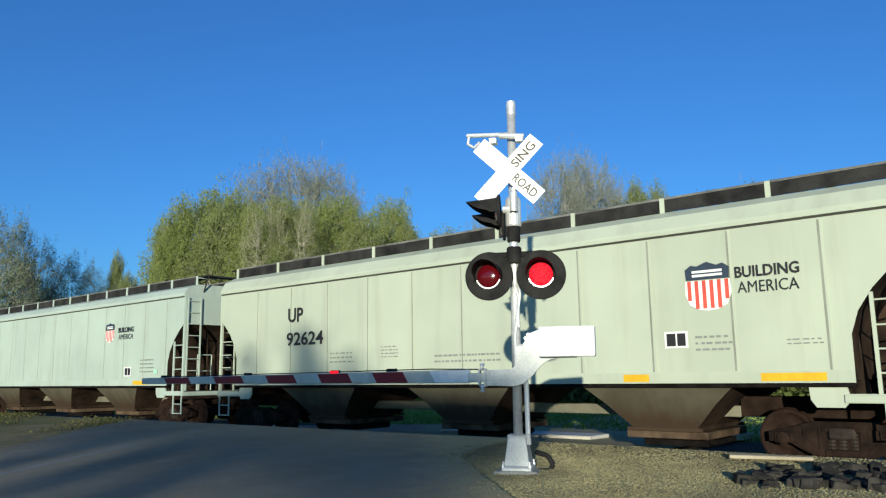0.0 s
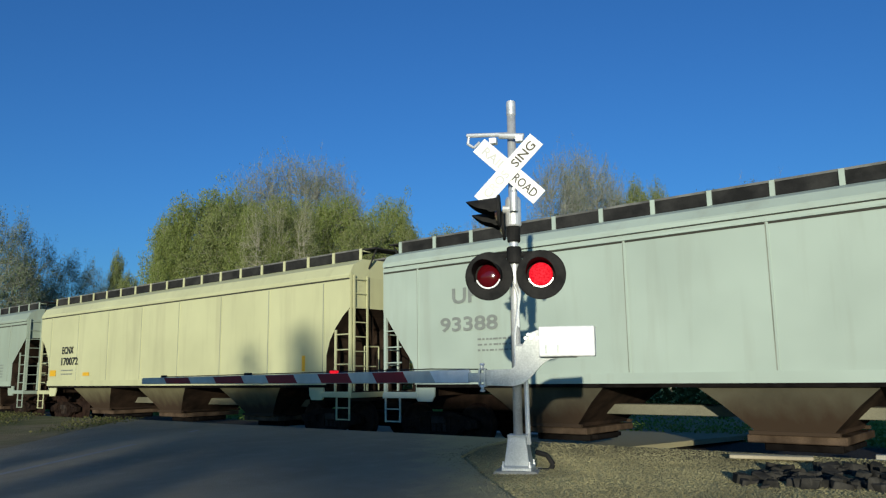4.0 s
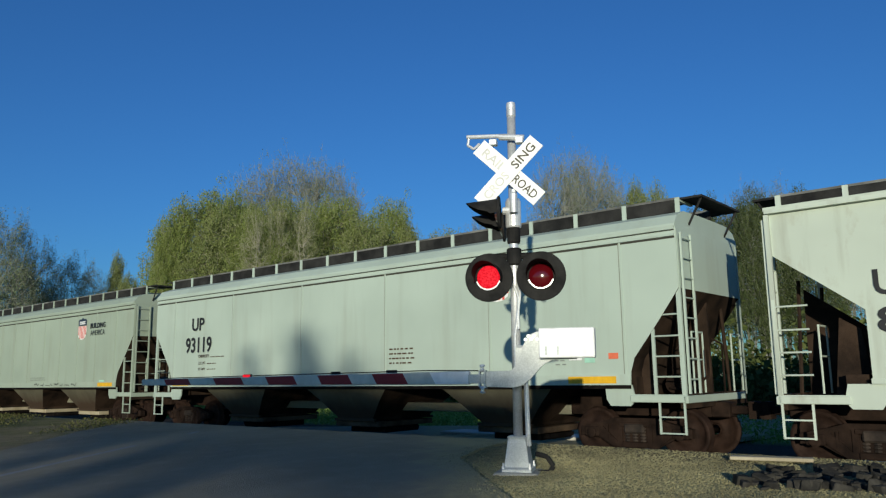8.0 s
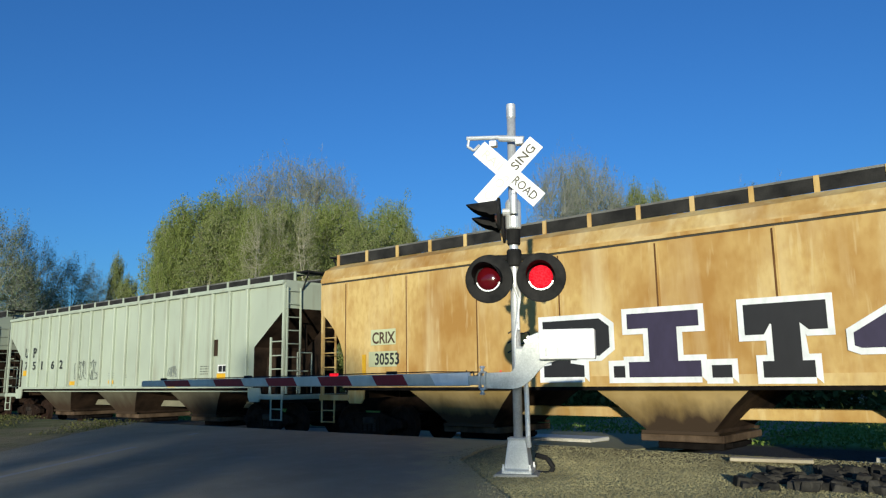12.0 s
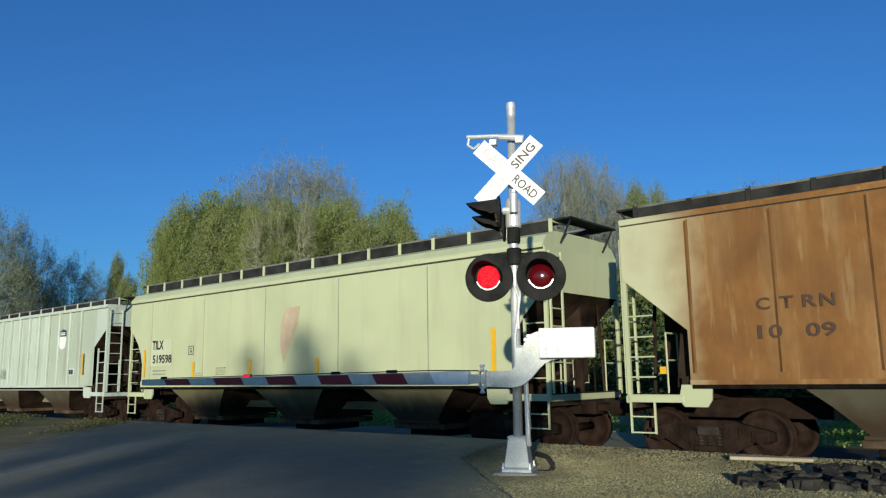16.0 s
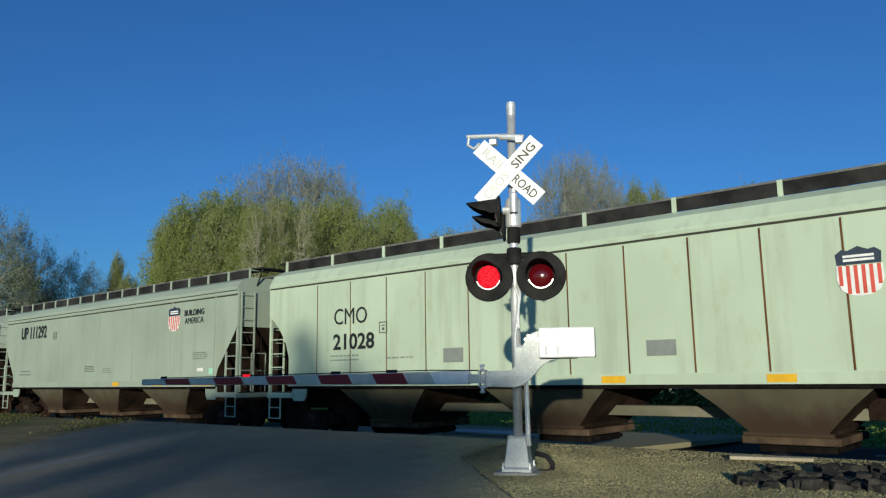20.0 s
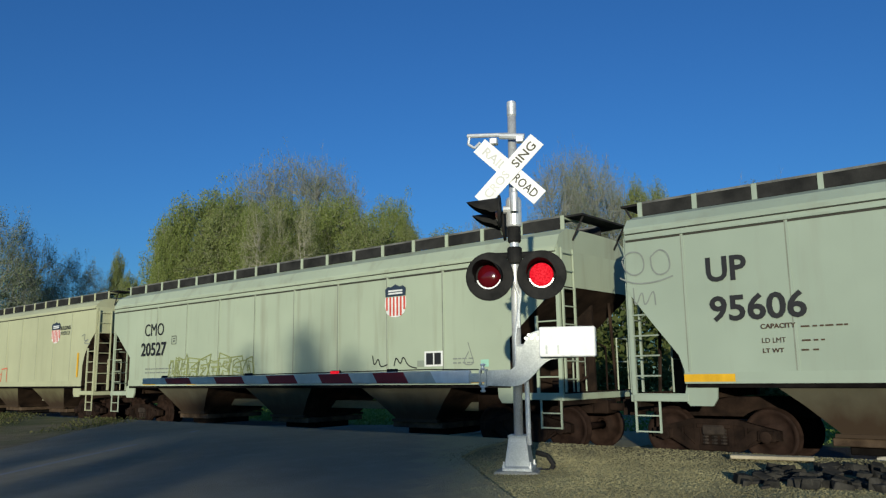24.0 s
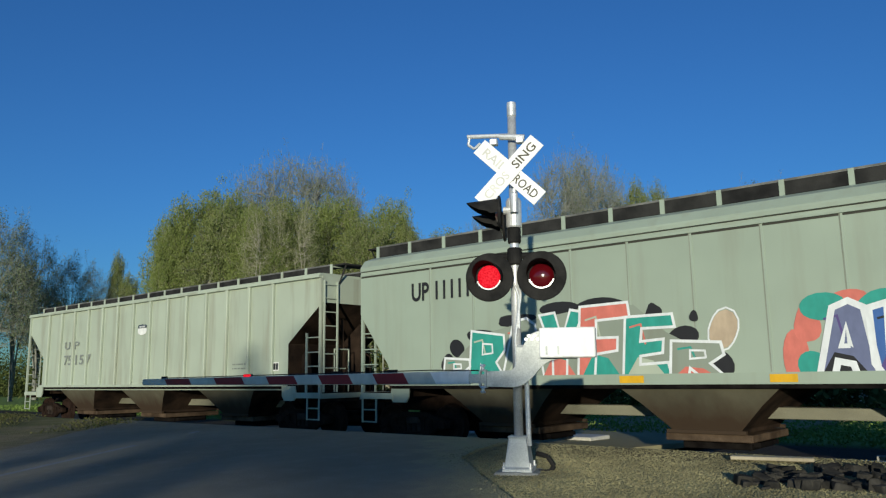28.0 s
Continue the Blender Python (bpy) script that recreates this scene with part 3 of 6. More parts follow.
GATE = mesh_of(box(B(), -.78, .78, -1.0, 1.0, .36, .49, .015), "gate_frame", GATE_TAN)
GATE_RUST = mesh_of(box(B(), -.78, .78, -1.0, 1.0, .36, .49, .015), "gate_frame", GATE_DARK)
# outlet gate in near black: the dark below the hopper is in its colour
GATE_LOW = mesh_of(box(box(B(), -.62, .62, -.62, .62, .2, .36, .015), .62, .74, -.5, .5, .25, .33), "outlet_gate", SHADE_BLACK)


def coupler_mesh():
    bm = B()
    box(bm, 0, .62, -.09, .09, .80, .95, .02)
    prism(bm, [(.58, .72), (.74, .72), (.80, .78), (.80, .99), (.72, 1.03), (.58, 1.03)], -.16, .14)
    box(bm, -.1, .25, -.2, .2, .74, 1.02, .02)
    return mesh_of(bm, "coupler", TRUCK_STEEL)


COUPLER = coupler_mesh()
STANCHION = {}


def stanchion_mesh(peak, mat):
    key = (peak, mat.name)
    if key not in STANCHION:
        bm = B()
        box(bm, -.045, .045, -1.085, -1.063, peak - .12, peak + .27)
        box(bm, -.03, .03, -1.04, -.4, peak + .2, peak + .235)
        STANCHION[key] = mesh_of(bm, "stanchion", mat)
    return STANCHION[key]


HARDWARE = {}


def hardware(mat):
    """Ladders, steps and rails shared by the cars of one colour."""
    if mat.name in HARDWARE:
        return HARDWARE[mat.name]
    h = {}
    bm = B()
    box(bm, -.04, .04, -.03, .03, 1.12, EAVE + .12)
    h["corner_post"] = mesh_of(bm, "corner_post", mat)
    bm = B()
    box(bm, -.028, .028, -.02, .02, 1.16, 2.72)
    for z in (1.5, 1.86, 2.22, 2.6):
        tube(bm, (0, 0, z), (.52, 0, z), .016, 6)
    h["side_ladder"] = mesh_of(bm, "side_ladder", mat)
    bm = B()
    for y in (-.03, .42):
        box(bm, -.02, .02, y - .02, y + .02, 1.2, EAVE + .05)
    for k in range(8):
        z = 1.45 + k * .36
        tube(bm, (0, -.03, z), (0, .42, z), .015, 6)
    h["end_ladder"] = mesh_of(bm, "end_ladder", mat)
    bm = B()
    for x in (0, .46):
        box(bm, x - .018, x + .018, -.015, .015, .50, 1.14)
    for z in (.52, .80):
        box(bm, 0, .46, -.03, .03, z - .012, z + .012)
    h["step"] = mesh_of(bm, "step", mat)
    bm = B()
    box(bm, 0, 1.05, 0, .12, 1.05, 1.18, .01)
    box(bm, -.04, .04, 0, 2.9, 1.04, 1.17, .01)
    box(bm, .3, .95, .12, .7, 1.14, 1.17)
    h["end_platform"] = mesh_of(bm, "end_platform", mat)
    bm = B()
    prism(bm, [(0, 1.07), (.98, 1.07), (1.06, .98), (1.46, .98), (1.54, 1.1), (1.56, SILL - .03), (1.02, SILL - .03), (.98, 1.19), (0, 1.19)], -.02, .02)
    h["bolster_plate"] = mesh_of(bm, "bolster_plate", mat)
    bm = B()
    pipe(bm, [(0, 0, 1.2), (0, 0, 2.3), (0, .5, 2.3), (0, .5, 1.2)], .018, 6)
    tube(bm, (0, 0, 1.8), (0, .5, 1.8), .015, 6)
    h["grab_rail"] = mesh_of(bm, "grab_rail", mat)
    HARDWARE[mat.name] = h
    return h


def brake_gear_mesh():
    bm = B()
    lathe(bm, [(0, -.45), (.16, -.42), (.19, -.36), (.19, .36), (.16, .42), (0, .45)], 12, Matrix.Translation((-.55, -.35, 1.36)) @ pose(0, 0, 0, 90, 0, 0))
    lathe(bm, [(0, -.2), (.12, -.18), (.12, .18), (0, .2)], 10, Matrix.Translation((-.3, -.7, 1.34)) @ pose(0, 0, 0, 0, 90, 0))
    pipe(bm, [(-.55, -.9, 1.3), (-.2, -.95, 1.25), (.1, -.7, 1.5), (.1, -.7, 2.0)], .025)
    pipe(bm, [(.05, .2, 1.2), (.05, .2, 2.1), (-.5, .2, 2.4)], .02)
    box(bm, -.75, -.35, -.15, .2, 1.2, 1.55, .02)
    return mesh_of(bm, "brake_gear", TRUCK_STEEL)


BRAKE = brake_gear_mesh()
CARS = []


def hopper_car(left, right, style, mat, label, seam=1.4, roof=None, peak=4.53, sides=None, ends=None, posts=1.08, ribs=None, tan=False, eave=None):
    """A covered hopper wagon; left and right are its ends along the track at the start."""
    length, mid = right - left, (left + right) / 2
    car = thing("hopper_car", (mid, TRACK_Y, 0), label, "freight wagon", "wagons of the train")
    half = SIDE - .075 if style == "rib" else SIDE
    eave = eave or {"flat": 4.17, "rib": 4.20, "old": 4.36}.get(style, 4.05)
    peak = 4.27 if style == "rib" else peak
    body = part("body", body_mesh(length, style, [mat, SLOPE], half, eave), None, car)
    part("roof", roof_mesh(length, roof or mat, peak, eave), None, car)
    seam_mat = RUST_SEAM_SHADE if "rust" in mat.name.split("_") else SEAM_SHADE
    # long members
    for s in (-1, 1):
        box_y = sorted((s * half, s * (SIDE + .025)))
        inset = end_outline(style)[-1][0]
        bm = B()
        box(bm, -length / 2 + inset, length / 2 - inset, *box_y, SILL - .03, SILL + (.05 if style in ("rib", "old") else .16))
        part("side_sill", bm, mat, body)
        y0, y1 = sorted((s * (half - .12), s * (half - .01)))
        # near-black strip: shade of the gap under the sill put into its colour
        part("sill_flange", box(B(), -length / 2 + inset + .02, length / 2 - inset - .02, y0, y1, SILL - .10, SILL - .031), SHADE_BLACK, body)
        bm = B()
        y0, y1 = sorted((s * (half - .02), s * (SIDE + .035)))
        box(bm, -length / 2 + .02, length / 2 - .02, y0, y1, eave - .05, eave + .02)
        if style in ("flat", "long"):
            box(bm, -length / 2 + .02, length / 2 - .02, y0, y1, eave - .17, eave - .13)
        part("top_chord", bm, mat, body)
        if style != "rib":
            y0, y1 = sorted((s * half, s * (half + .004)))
            # thin dark strip below the chord: its shadow line put in as colour
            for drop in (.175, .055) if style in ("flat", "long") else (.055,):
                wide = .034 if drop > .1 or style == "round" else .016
                part("eave_groove", box(B(), -length / 2 + .02, length / 2 - .02, y0, y1, eave - drop - wide, eave - drop), EAVE_SHADE, body)
    # seams or ribs on the sides
    n = max(4, round((length - 2) / seam))
    cut = end_outline(style)
    rib = B()
    if style == "rib":
        box(rib, -.055, .055, -SIDE - .012, -half, SILL, eave - .04, .014)
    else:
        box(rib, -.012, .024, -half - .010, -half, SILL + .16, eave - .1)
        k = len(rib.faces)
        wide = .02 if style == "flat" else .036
        # dark strip left of each seam: its shadow painted as colour
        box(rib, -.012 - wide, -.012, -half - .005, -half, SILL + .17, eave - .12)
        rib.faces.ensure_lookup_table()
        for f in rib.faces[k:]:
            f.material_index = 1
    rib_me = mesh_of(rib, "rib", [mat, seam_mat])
    first, last = -length / 2 + cut[-1][0] + .1, length / 2 - cut[-1][0] - .1
    places = [first + (last - first) * k / n for k in range(n + 1)]
    if ribs:
        a, b = math.ceil((first - ribs[0]) / ribs[1]), math.floor((last - ribs[0]) / ribs[1])
        places = [ribs[0] + ribs[1] * k for k in range(a, b + 1)]
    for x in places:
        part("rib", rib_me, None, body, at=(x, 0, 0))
    if style == "rib":
        far = mesh_of(box(B(), -.045, .045, half, SIDE + .02, SILL, eave - .04), "rib", mat)
        for x in places:
            part("rib", far, None, body, at=(x, 0, 0))
    if sides:
        bm = box(B(), sides[0], sides[1], -half - .006, -half, SILL + .02, eave - .05)
        part("stained_panel", bm, sides[2], body, "rust-stained side panels")
    if style == "rib":
        part("air_pipe", tube(B(), (-length / 2 + 1.6, -half + .04, SILL - .125), (length / 2 - 1.6, -half + .04, SILL - .125), .018, 6), mat, body)
    # roof walk
    for y0, y1 in ((-1.06, -.5), (.5, 1.06)):
        bm = B()
        box(bm, -length / 2 + .1, length / 2 - .1, y0, y1, peak + .235, peak + .275)
        # upright dark sheet added below the board, in place of the shade there
        box(bm, -length / 2 + .1, length / 2 - .1, y0, y0 + .03, peak + .0, peak + .234)
        board = part("running_board", bm, GRATING, car)
        part("board_edge", box(B(), -length / 2 + .1, length / 2 - .1, y0 - .006, y0 + .01, peak + .238, peak + .279), EDGE_STEEL, board, "paler worn edge of the running board")
    for s in (-1, 1):
        bm = B()
        x0, x1 = sorted((s * (length / 2 - .1), s * (length / 2 + .32)))
        box(bm, x0, x1, -1.0, 1.0, peak + .235, peak + .275)
        for y in (-.9, .9):
            tube(bm, (s * (length / 2 + .28), y, peak + .25), (s * length / 2, y, peak - .25), .022, 6)
        part("end_walk", bm, GRATING, car)
    bm = B()
    box(bm, -length / 2 + .9, length / 2 - .9, -.35, .35, peak - .03, peak + .12, .04)
    for k in range(9):
        x = -length / 2 + 1.2 + (length - 2.4) * k / 8
        box(bm, x - .05, x + .05, -.42, .42, peak, peak + .16)
    part("hatch_cover", bm, roof or mat, car)
    st = stanchion_mesh(peak, mat if style != "old" else GRATING)
    k = round(length / posts)
    for i in range(k + 1):
        part("stanchion", st, None, car, at=(-length / 2 + .12 + (length - .24) * i / k, 0, 0))
    # hoppers
    pitch = .261 * length
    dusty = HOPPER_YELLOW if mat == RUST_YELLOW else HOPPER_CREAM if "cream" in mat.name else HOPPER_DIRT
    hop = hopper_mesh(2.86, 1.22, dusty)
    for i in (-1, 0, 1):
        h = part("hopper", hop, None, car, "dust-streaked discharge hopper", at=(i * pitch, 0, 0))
        part("gate_frame", GATE if tan else GATE_RUST, None, h)
        part("outlet_gate", GATE_LOW, None, h)
    reach = length / 2 - 3.1
    part("centre_sill", box(B(), -reach, reach, -.2, .2, .73, .93, .01), mat if mat == RUST_YELLOW else CENTRE_DUST, car)
    for s in (-1, 1):
        x0, x1 = sorted((s * reach, s * (length / 2 - .1)))
        # sill ends darker than the middle: shade over the trucks put into colour
        part("draft_sill", box(B(), x0, x1, -.19, .19, .74, 1.1, .01), TRUCK_STEEL, car)
    hw = hardware(mat if ends is None else ends)
    for s in (-1, 1):
        add_truck(car, s * (length / 2 - 1.25))
        e = s * length / 2
        mirror = Matrix.Diagonal((-s, 1, 1, 1))
        part("end_frame", end_frame_mesh(), None, car, "rust-brown bulkhead webs under the slope sheet", at=Matrix.Translation((e, 0, 0)) @ mirror)
        for y in (-1.5, 1.5):
            part("corner_post", hw["corner_post"], None, car, at=(e - s * .03, y, 0))
        part("side_ladder", hw["side_ladder"], None, car, at=(e - s * .55 if s > 0 else e + .03, -1.52, 0))
        part("side_ladder_stile", hw["grab_rail"], None, car, at=(e + (.55 if s < 0 else -.05), -1.0, 0))
        part("end_ladder", hw["end_ladder"], None, car, at=(e + s * .05, -1.42, 0))
        part("grab_rail", hw["grab_rail"], None, car, at=(e + s * .05, .7, 0))
        part("step", hw["step"], None, car, at=(e + .04 if s < 0 else e - .5, -1.52, 0))
        part("end_platform", hw["end_platform"], None, car, at=Matrix.Translation((e, -1.55, 0)) @ mirror)
        part("bolster_plate", hw["bolster_plate"], None, car, at=Matrix.Translation((e, -1.5, 0)) @ mirror)
        part("coupler", COUPLER, None, car, at=Matrix.Translation((e, 0, 0)) @ pose(0, 0, 0, 0, 0, 0 if s > 0 else 180))
        if s > 0:
            part("brake_gear", BRAKE, None, car, "air brake reservoir and pipes", at=(e, 0, 0))
    CARS.append((car, mid))
    car["half"] = half
    return car


END_FRAME = []


def end_frame_mesh():
    """Webs under a slope sheet, for the end at x = 0 with the wagon towards +x."""
    if not END_FRAME:
        bm = B()
        prism(bm, [(.1, 1.1), (1.35, 1.1), (1.2, 2.2), (.12, 3.0)], -.03, .03)
        for y in (-1.1, 1.1):
            prism(bm, [(.75, 1.1), (1.35, 1.1), (1.2, 2.2), (.9, 2.4)], y - .02, y + .02)
        box(bm, .98, 1.3, -1.4, 1.4, 1.1, 1.5)
        box(bm, 0, .12, -1.5, 1.5, .95, 1.2)
        tube(bm, (.1, -.6, 1.15), (.2, -.6, 3.1), .035, 6)
        tube(bm, (.1, .9, 1.15), (.2, .9, 3.1), .035, 6)
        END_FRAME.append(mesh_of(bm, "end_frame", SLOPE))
    return END_FRAME[0]


def lettering(car, s, x, z, width, height, mat=None, bold=0.024):
    letters(lettering_mesh(s, height, width, mat or BLACK, .0, 0 if "M" in s else bold), car, (x, -car["half"] - .0225, z))


def spaced(car, s, xs, z, width, height, mat=None):
    for c, x in zip(s, xs):
        part("letter", lettering_mesh(c, height, width * (.35 if c == "1" else 1), mat or BLACK, .0, .018), None, car, at=(x, -car["half"] - .0225, z))


def plate(name, car, x, z, width, height, mat, label="", lift=.016, y=None):
    bm = box(B(), 0, width, -.004, 0, 0, height)
    part(name, bm, mat, car, label, at=(x, -(car["half"] if y is None else y) - lift, z))


def bars(car, x, z, width, height, rows, mat=None):
    """Small stencilled lines too fine to read."""
    bm = B()
    rng = random.Random(int(x * 100))
    for r in range(rows):
        h = height / rows
        u = 0.0
        while u < width - .05:
            w = rng.uniform(.04, .13)
            box(bm, u, min(width, u + w), -.003, 0, height - (r + .66) * h, height - (r + .34) * h)
            u += w + rng.uniform(.02, .06)
    part("stencil", bm, mat or FADED, car, at=(x, -car["half"] - .014, z))["kind"] = "stuff"


def sill_bar(car, x, width, height=.13):
    plate("reflector", car, x, SILL + .0, width, height, YELLOW, "yellow reflective strip", lift=.028, y=SIDE)


def post_bar(car, x, z, height, width=.12):
    plate("reflector", car, x, z, width, height, YELLOW, "yellow reflective strip", lift=.022, y=SIDE)


def shield(car, x, z, width, height, colour=True):
    """A plain striped shield: dark cap over a striped or white field."""
    y = -car["half"] - .014
    w, h = width, height
    bm = B()
    prism(bm, [(0, h * .62), (-.02 * w, h * .35), (.08 * w, h * .12), (.3 * w, .02 * h), (.5 * w, 0), (.7 * w, .02 * h), (.92 * w, h * .12), (1.02 * w, h * .35), (w, h * .62)], -.002, 0)
    em = part("emblem", bm, WHITE, car, "striped shield emblem", at=(x, y, z))
    bm = B()
    prism(bm, [(.02 * w, h * .64), (w * .98, h * .64), (w * 1.0, h * .86), (w * .86, h * .95), (w * .72, h * .92), (w * .5, h), (w * .28, h * .92), (w * .14, h * .95), (0, h * .86)], -.006, 0)
    part("emblem_cap", bm, SHIELD_DARK, em)
    for k in (.78, .70):
        part("cap_bar", box(B(), .16 * w, .84 * w, -.009, -.006, h * k, h * (k + .05)), WHITE, em)
    if colour:
        for k in range(6):
            u = (.04 + k * .168) * w
            lo = .22 if k in (0, 5) else .05
            part("stripe", box(B(), u, u + .085 * w, -.005, -.002, lo * h, .62 * h), SHIELD_RED, em)


def slogan(car, x, z, width, height, mat=None):
    lettering(car, "BUILDING", x, z + height * .56, width, height * .42, mat)
    lettering(car, "AMERICA", x + width * .03, z, width * .95, height * .42, mat)


def data_plate(car, x, z, width, height):
    plate("data_plate", car, x, z, width, height, WHITE)
    bm = B()
    for i in range(2):
        box(bm, width * (.1 + .45 * i), width * (.48 + .42 * i), -.003, 0, height * .12, height * .88)
    part("data_plate_panel", bm, BLACK, car, at=(x, -car["half"] - .021, z))


def boxed_mark(car, x, z, size=.27):
    """A small square outline with a faint line or two inside."""
    bm = B()
    t = .022
    for a, b, c0, d in ((0, size, 0, t), (0, size, size - t, size), (0, t, t, size - t), (size - t, size, t, size - t), (size * .3, size * .7, size * .62, size * .72), (size * .36, size * .64, size * .25, size * .48)):
        box(bm, a, b, -.003, 0, c0, d)
    part("boxed_mark", bm, BOX_INK, car, "small outlined square stencil", at=(x - size / 2, -car["half"] - .012, z - size / 2))


def strokes(car, pts, thick, mat, name="graffiti", lift=.015, label="", close=False):
    """A painted stroke along points in the plane of the side: one ribbon with mitred turns."""
    bm = B()
    way = [Vector((x, z)) for x, z in pts]
    way = [p for i, p in enumerate(way) if i == 0 or (p - way[i - 1]).length > 1e-3]
    if thick < .06 and len(way) > 3 and not close:
        for _ in range(2):      # a hand-drawn line rounds its corners
            cut = [p for a, b in zip(way, way[1:]) for p in (a * .75 + b * .25, a * .25 + b * .75)]
            way = [way[0]] + cut[1:-1] + [way[-1]]
    if close:
        way = way + [way[0], way[1]]
    rows = []
    for i, p in enumerate(way):
        d0 = (p - way[i - 1]).normalized() if i else (way[1] - p).normalized()
        d1 = (way[i + 1] - p).normalized() if i + 1 < len(way) else d0
        n0, n1 = Vector((-d0.y, d0.x)), Vector((-d1.y, d1.x))
        m = n0 + n1
        m = m.normalized() if m.length > .2 else n0
        m *= thick / 2 / max(.55, m.dot(n1))
        rows.append([bm.verts.new((p.x + s * m.x, -.00012 * i, p.y + s * m.y)) for s in (-1, 1)])
    if close:
        for v in rows[0]:
            bm.verts.remove(v)
        rows = rows[1:]
    for q, r in zip(rows, rows[1:]):
        bm.faces.new((q[0], r[0], r[1], q[1]))
    part(name, bm, mat, car, label, at=(0, -car["half"] - lift, 0))


def blob(car, pts, mat, lift=.014, name="graffiti", label=""):
    bm = B()
    vs = [bm.verts.new((x, 0, z)) for x, z in pts]
    for tri in tessellate_polygon([[Vector((x, z, 0)) for x, z in pts]]):
        bm.faces.new([vs[i] for i in tri])
    part(name, bm, mat, car, label, at=(0, -car["half"] - lift, 0))


RUST_CHALK = flat("pale_chalky_spray", (.42, .29, .14), .9)
RUST_GHOST = flat("ghosted_lettering", (.25, .135, .05), .9)
RUST_SCRAPE = flat("scraped_pale_rust", (.46, .285, .12), .9)


def scrape(car, rng, x, z0, z1):
    """A crooked pale scrape down a rusty side, with fainter ones beside it."""
    lean, ph = rng.uniform(-.05, .09), rng.uniform(0, 6)
    n = 9
    way = [(x + lean * k / n + .03 * math.sin(ph + k * .9) + rng.uniform(-.012, .012), z0 + (z1 - z0) * k / n) for k in range(n + 1)]
    strokes(car, way[1:], rng.uniform(.022, .04), RUST_SCRAPE, "scrape", .0125, "pale scraped streak")
    strokes(car, way[:n // 2 + 1], .07, RUST_SCRAPE, "scrape", .0132)
    strokes(car, [(u + .16, v + .1) for u, v in way[2:7]], .02, RUST_GHOST, "scrape", .0128)


PINK_STAIN = flat("pinkish_brown_stain", (.48, .375, .265), .8)
OLIVE_SPRAY = flat("olive_spray_paint", (.25, .28, .11), .8)
CREAM_GREY = paint("cream_grey_paint", (.455, .465, .295))
PURPLE = flat("dark_purple_spray", (.035, .028, .06), .7)
SPRAY_WHITE = flat("white_spray", (.72, .74, .74), .7)
TEAL = flat("teal_spray", (.03, .30, .24), .7)
SALMON = flat("salmon_spray", (.62, .17, .13), .7)
SPRAY_YELLOW = flat("yellow_spray", (.42, .44, .10), .8)
SLATE_GREY = flat("grey_sprayed_letters", (.13, .135, .125), .8)
BLUE_SPRAY = flat("sky_blue_spray", (.05, .13, .36), .7)
PURPLE_SPRAY = flat("purple_spray", (.10, .07, .22), .7)
SLATE = flat("slate_blue_spray", (.14, .16, .27), .7)


GLYPHS = {
    "I": [(0, 0), (1, 0), (1, .24), (.70, .24), (.70, .76), (1, .76), (1, 1), (0, 1), (0, .76), (.30, .76), (.30, .24), (0, .24)],
    "T": [(.2, 0), (.82, 0), (.82, .22), (.68, .22), (.68, .72), (.78, .62), (1, .62), (1, 1), (0, 1), (0, .58), (.24, .58), (.32, .72), (.34, .72), (.34, .22), (.2, .22)],
    "P": [(0, 0), (.62, 0), (.62, .2), (.42, .24), (.42, .36), (.85, .36), (1, .5), (1, .86), (.86, 1), (0, 1), (0, .8), (.12, .78), (.12, .22), (0, .2)],
    "4": [(.5, 0), (.95, 0), (.95, .14), (.84, .18), (.84, .26), (1, .26), (1, .48), (.84, .48), (.84, .92), (.74, 1), (.5, 1), (.42, .9), (0, .5), (0, .3), (.06, .26), (.56, .26), (.56, .16), (.5, .14)],
    ".": [(0, 0), (1, 0), (1, 1), (0, 1)]}
HOLES = {"P": [(.44, .54), (.72, .54), (.74, .8), (.44, .8)], "4": [(.34, .48), (.56, .48), (.56, .72)]}


def graffiti_letter(car, ch, x, z, width, height, mat):
    """A heavy slab letter with a white surround."""
    pts = [(x + u * width, z + v * height) for u, v in GLYPHS[ch]]
    strokes(car, pts, .20, SPRAY_WHITE, "graffiti", .0290, "white surround of a sprayed letter", True)
    blob(car, pts, mat, .0335, "graffiti", "huge dark spray-painted letter")
    if ch in HOLES:
        blob(car, [(x + u * width, z + v * height) for u, v in HOLES[ch]], SPRAY_WHITE, .0365)


def curl(rng, x, z, w, h, n=9):
    """A loose hand-drawn line through a box."""
    pts = []
    ph, tw = rng.uniform(0, 6), rng.uniform(.8, 1.5)
    for k in range(n * 3):
        u = k / (n * 3 - 1)
        pts.append((x + w * (u + .10 * math.sin(9 * u * tw + ph)), z + h * (.5 + .42 * math.sin(math.tau * u * n / 4 * tw + ph) + .08 * math.sin(23 * u))))
    return pts


def scrawl(car, x, z, width, height, mat, seed):
    """Loose outlined letters in one thin colour."""
    rng = random.Random(seed)
    n = 7 if width > 2 else 3
    for k in range(n):
        u = x + width * k / n
        strokes(car, curl(rng, u, z, width / n * .9, height * rng.uniform(.8, 1), 8), min(.055, width * .02), mat)
        strokes(car, curl(rng, u + .05, z + height * .05, width / n * .8, height * .7, 5), min(.035, width * .02), mat)


def rounded(rng, cx, cz, rx, rz, n=18, wob=.12):
    a0, k = rng.uniform(0, 6), rng.randint(2, 4)
    return [(cx + rx * (1 + wob * math.sin(k * a + a0)) * math.cos(a), cz + rz * (1 + wob * math.sin(k * a + a0)) * math.sin(a)) for a in np.linspace(0, math.tau, n, endpoint=False)]


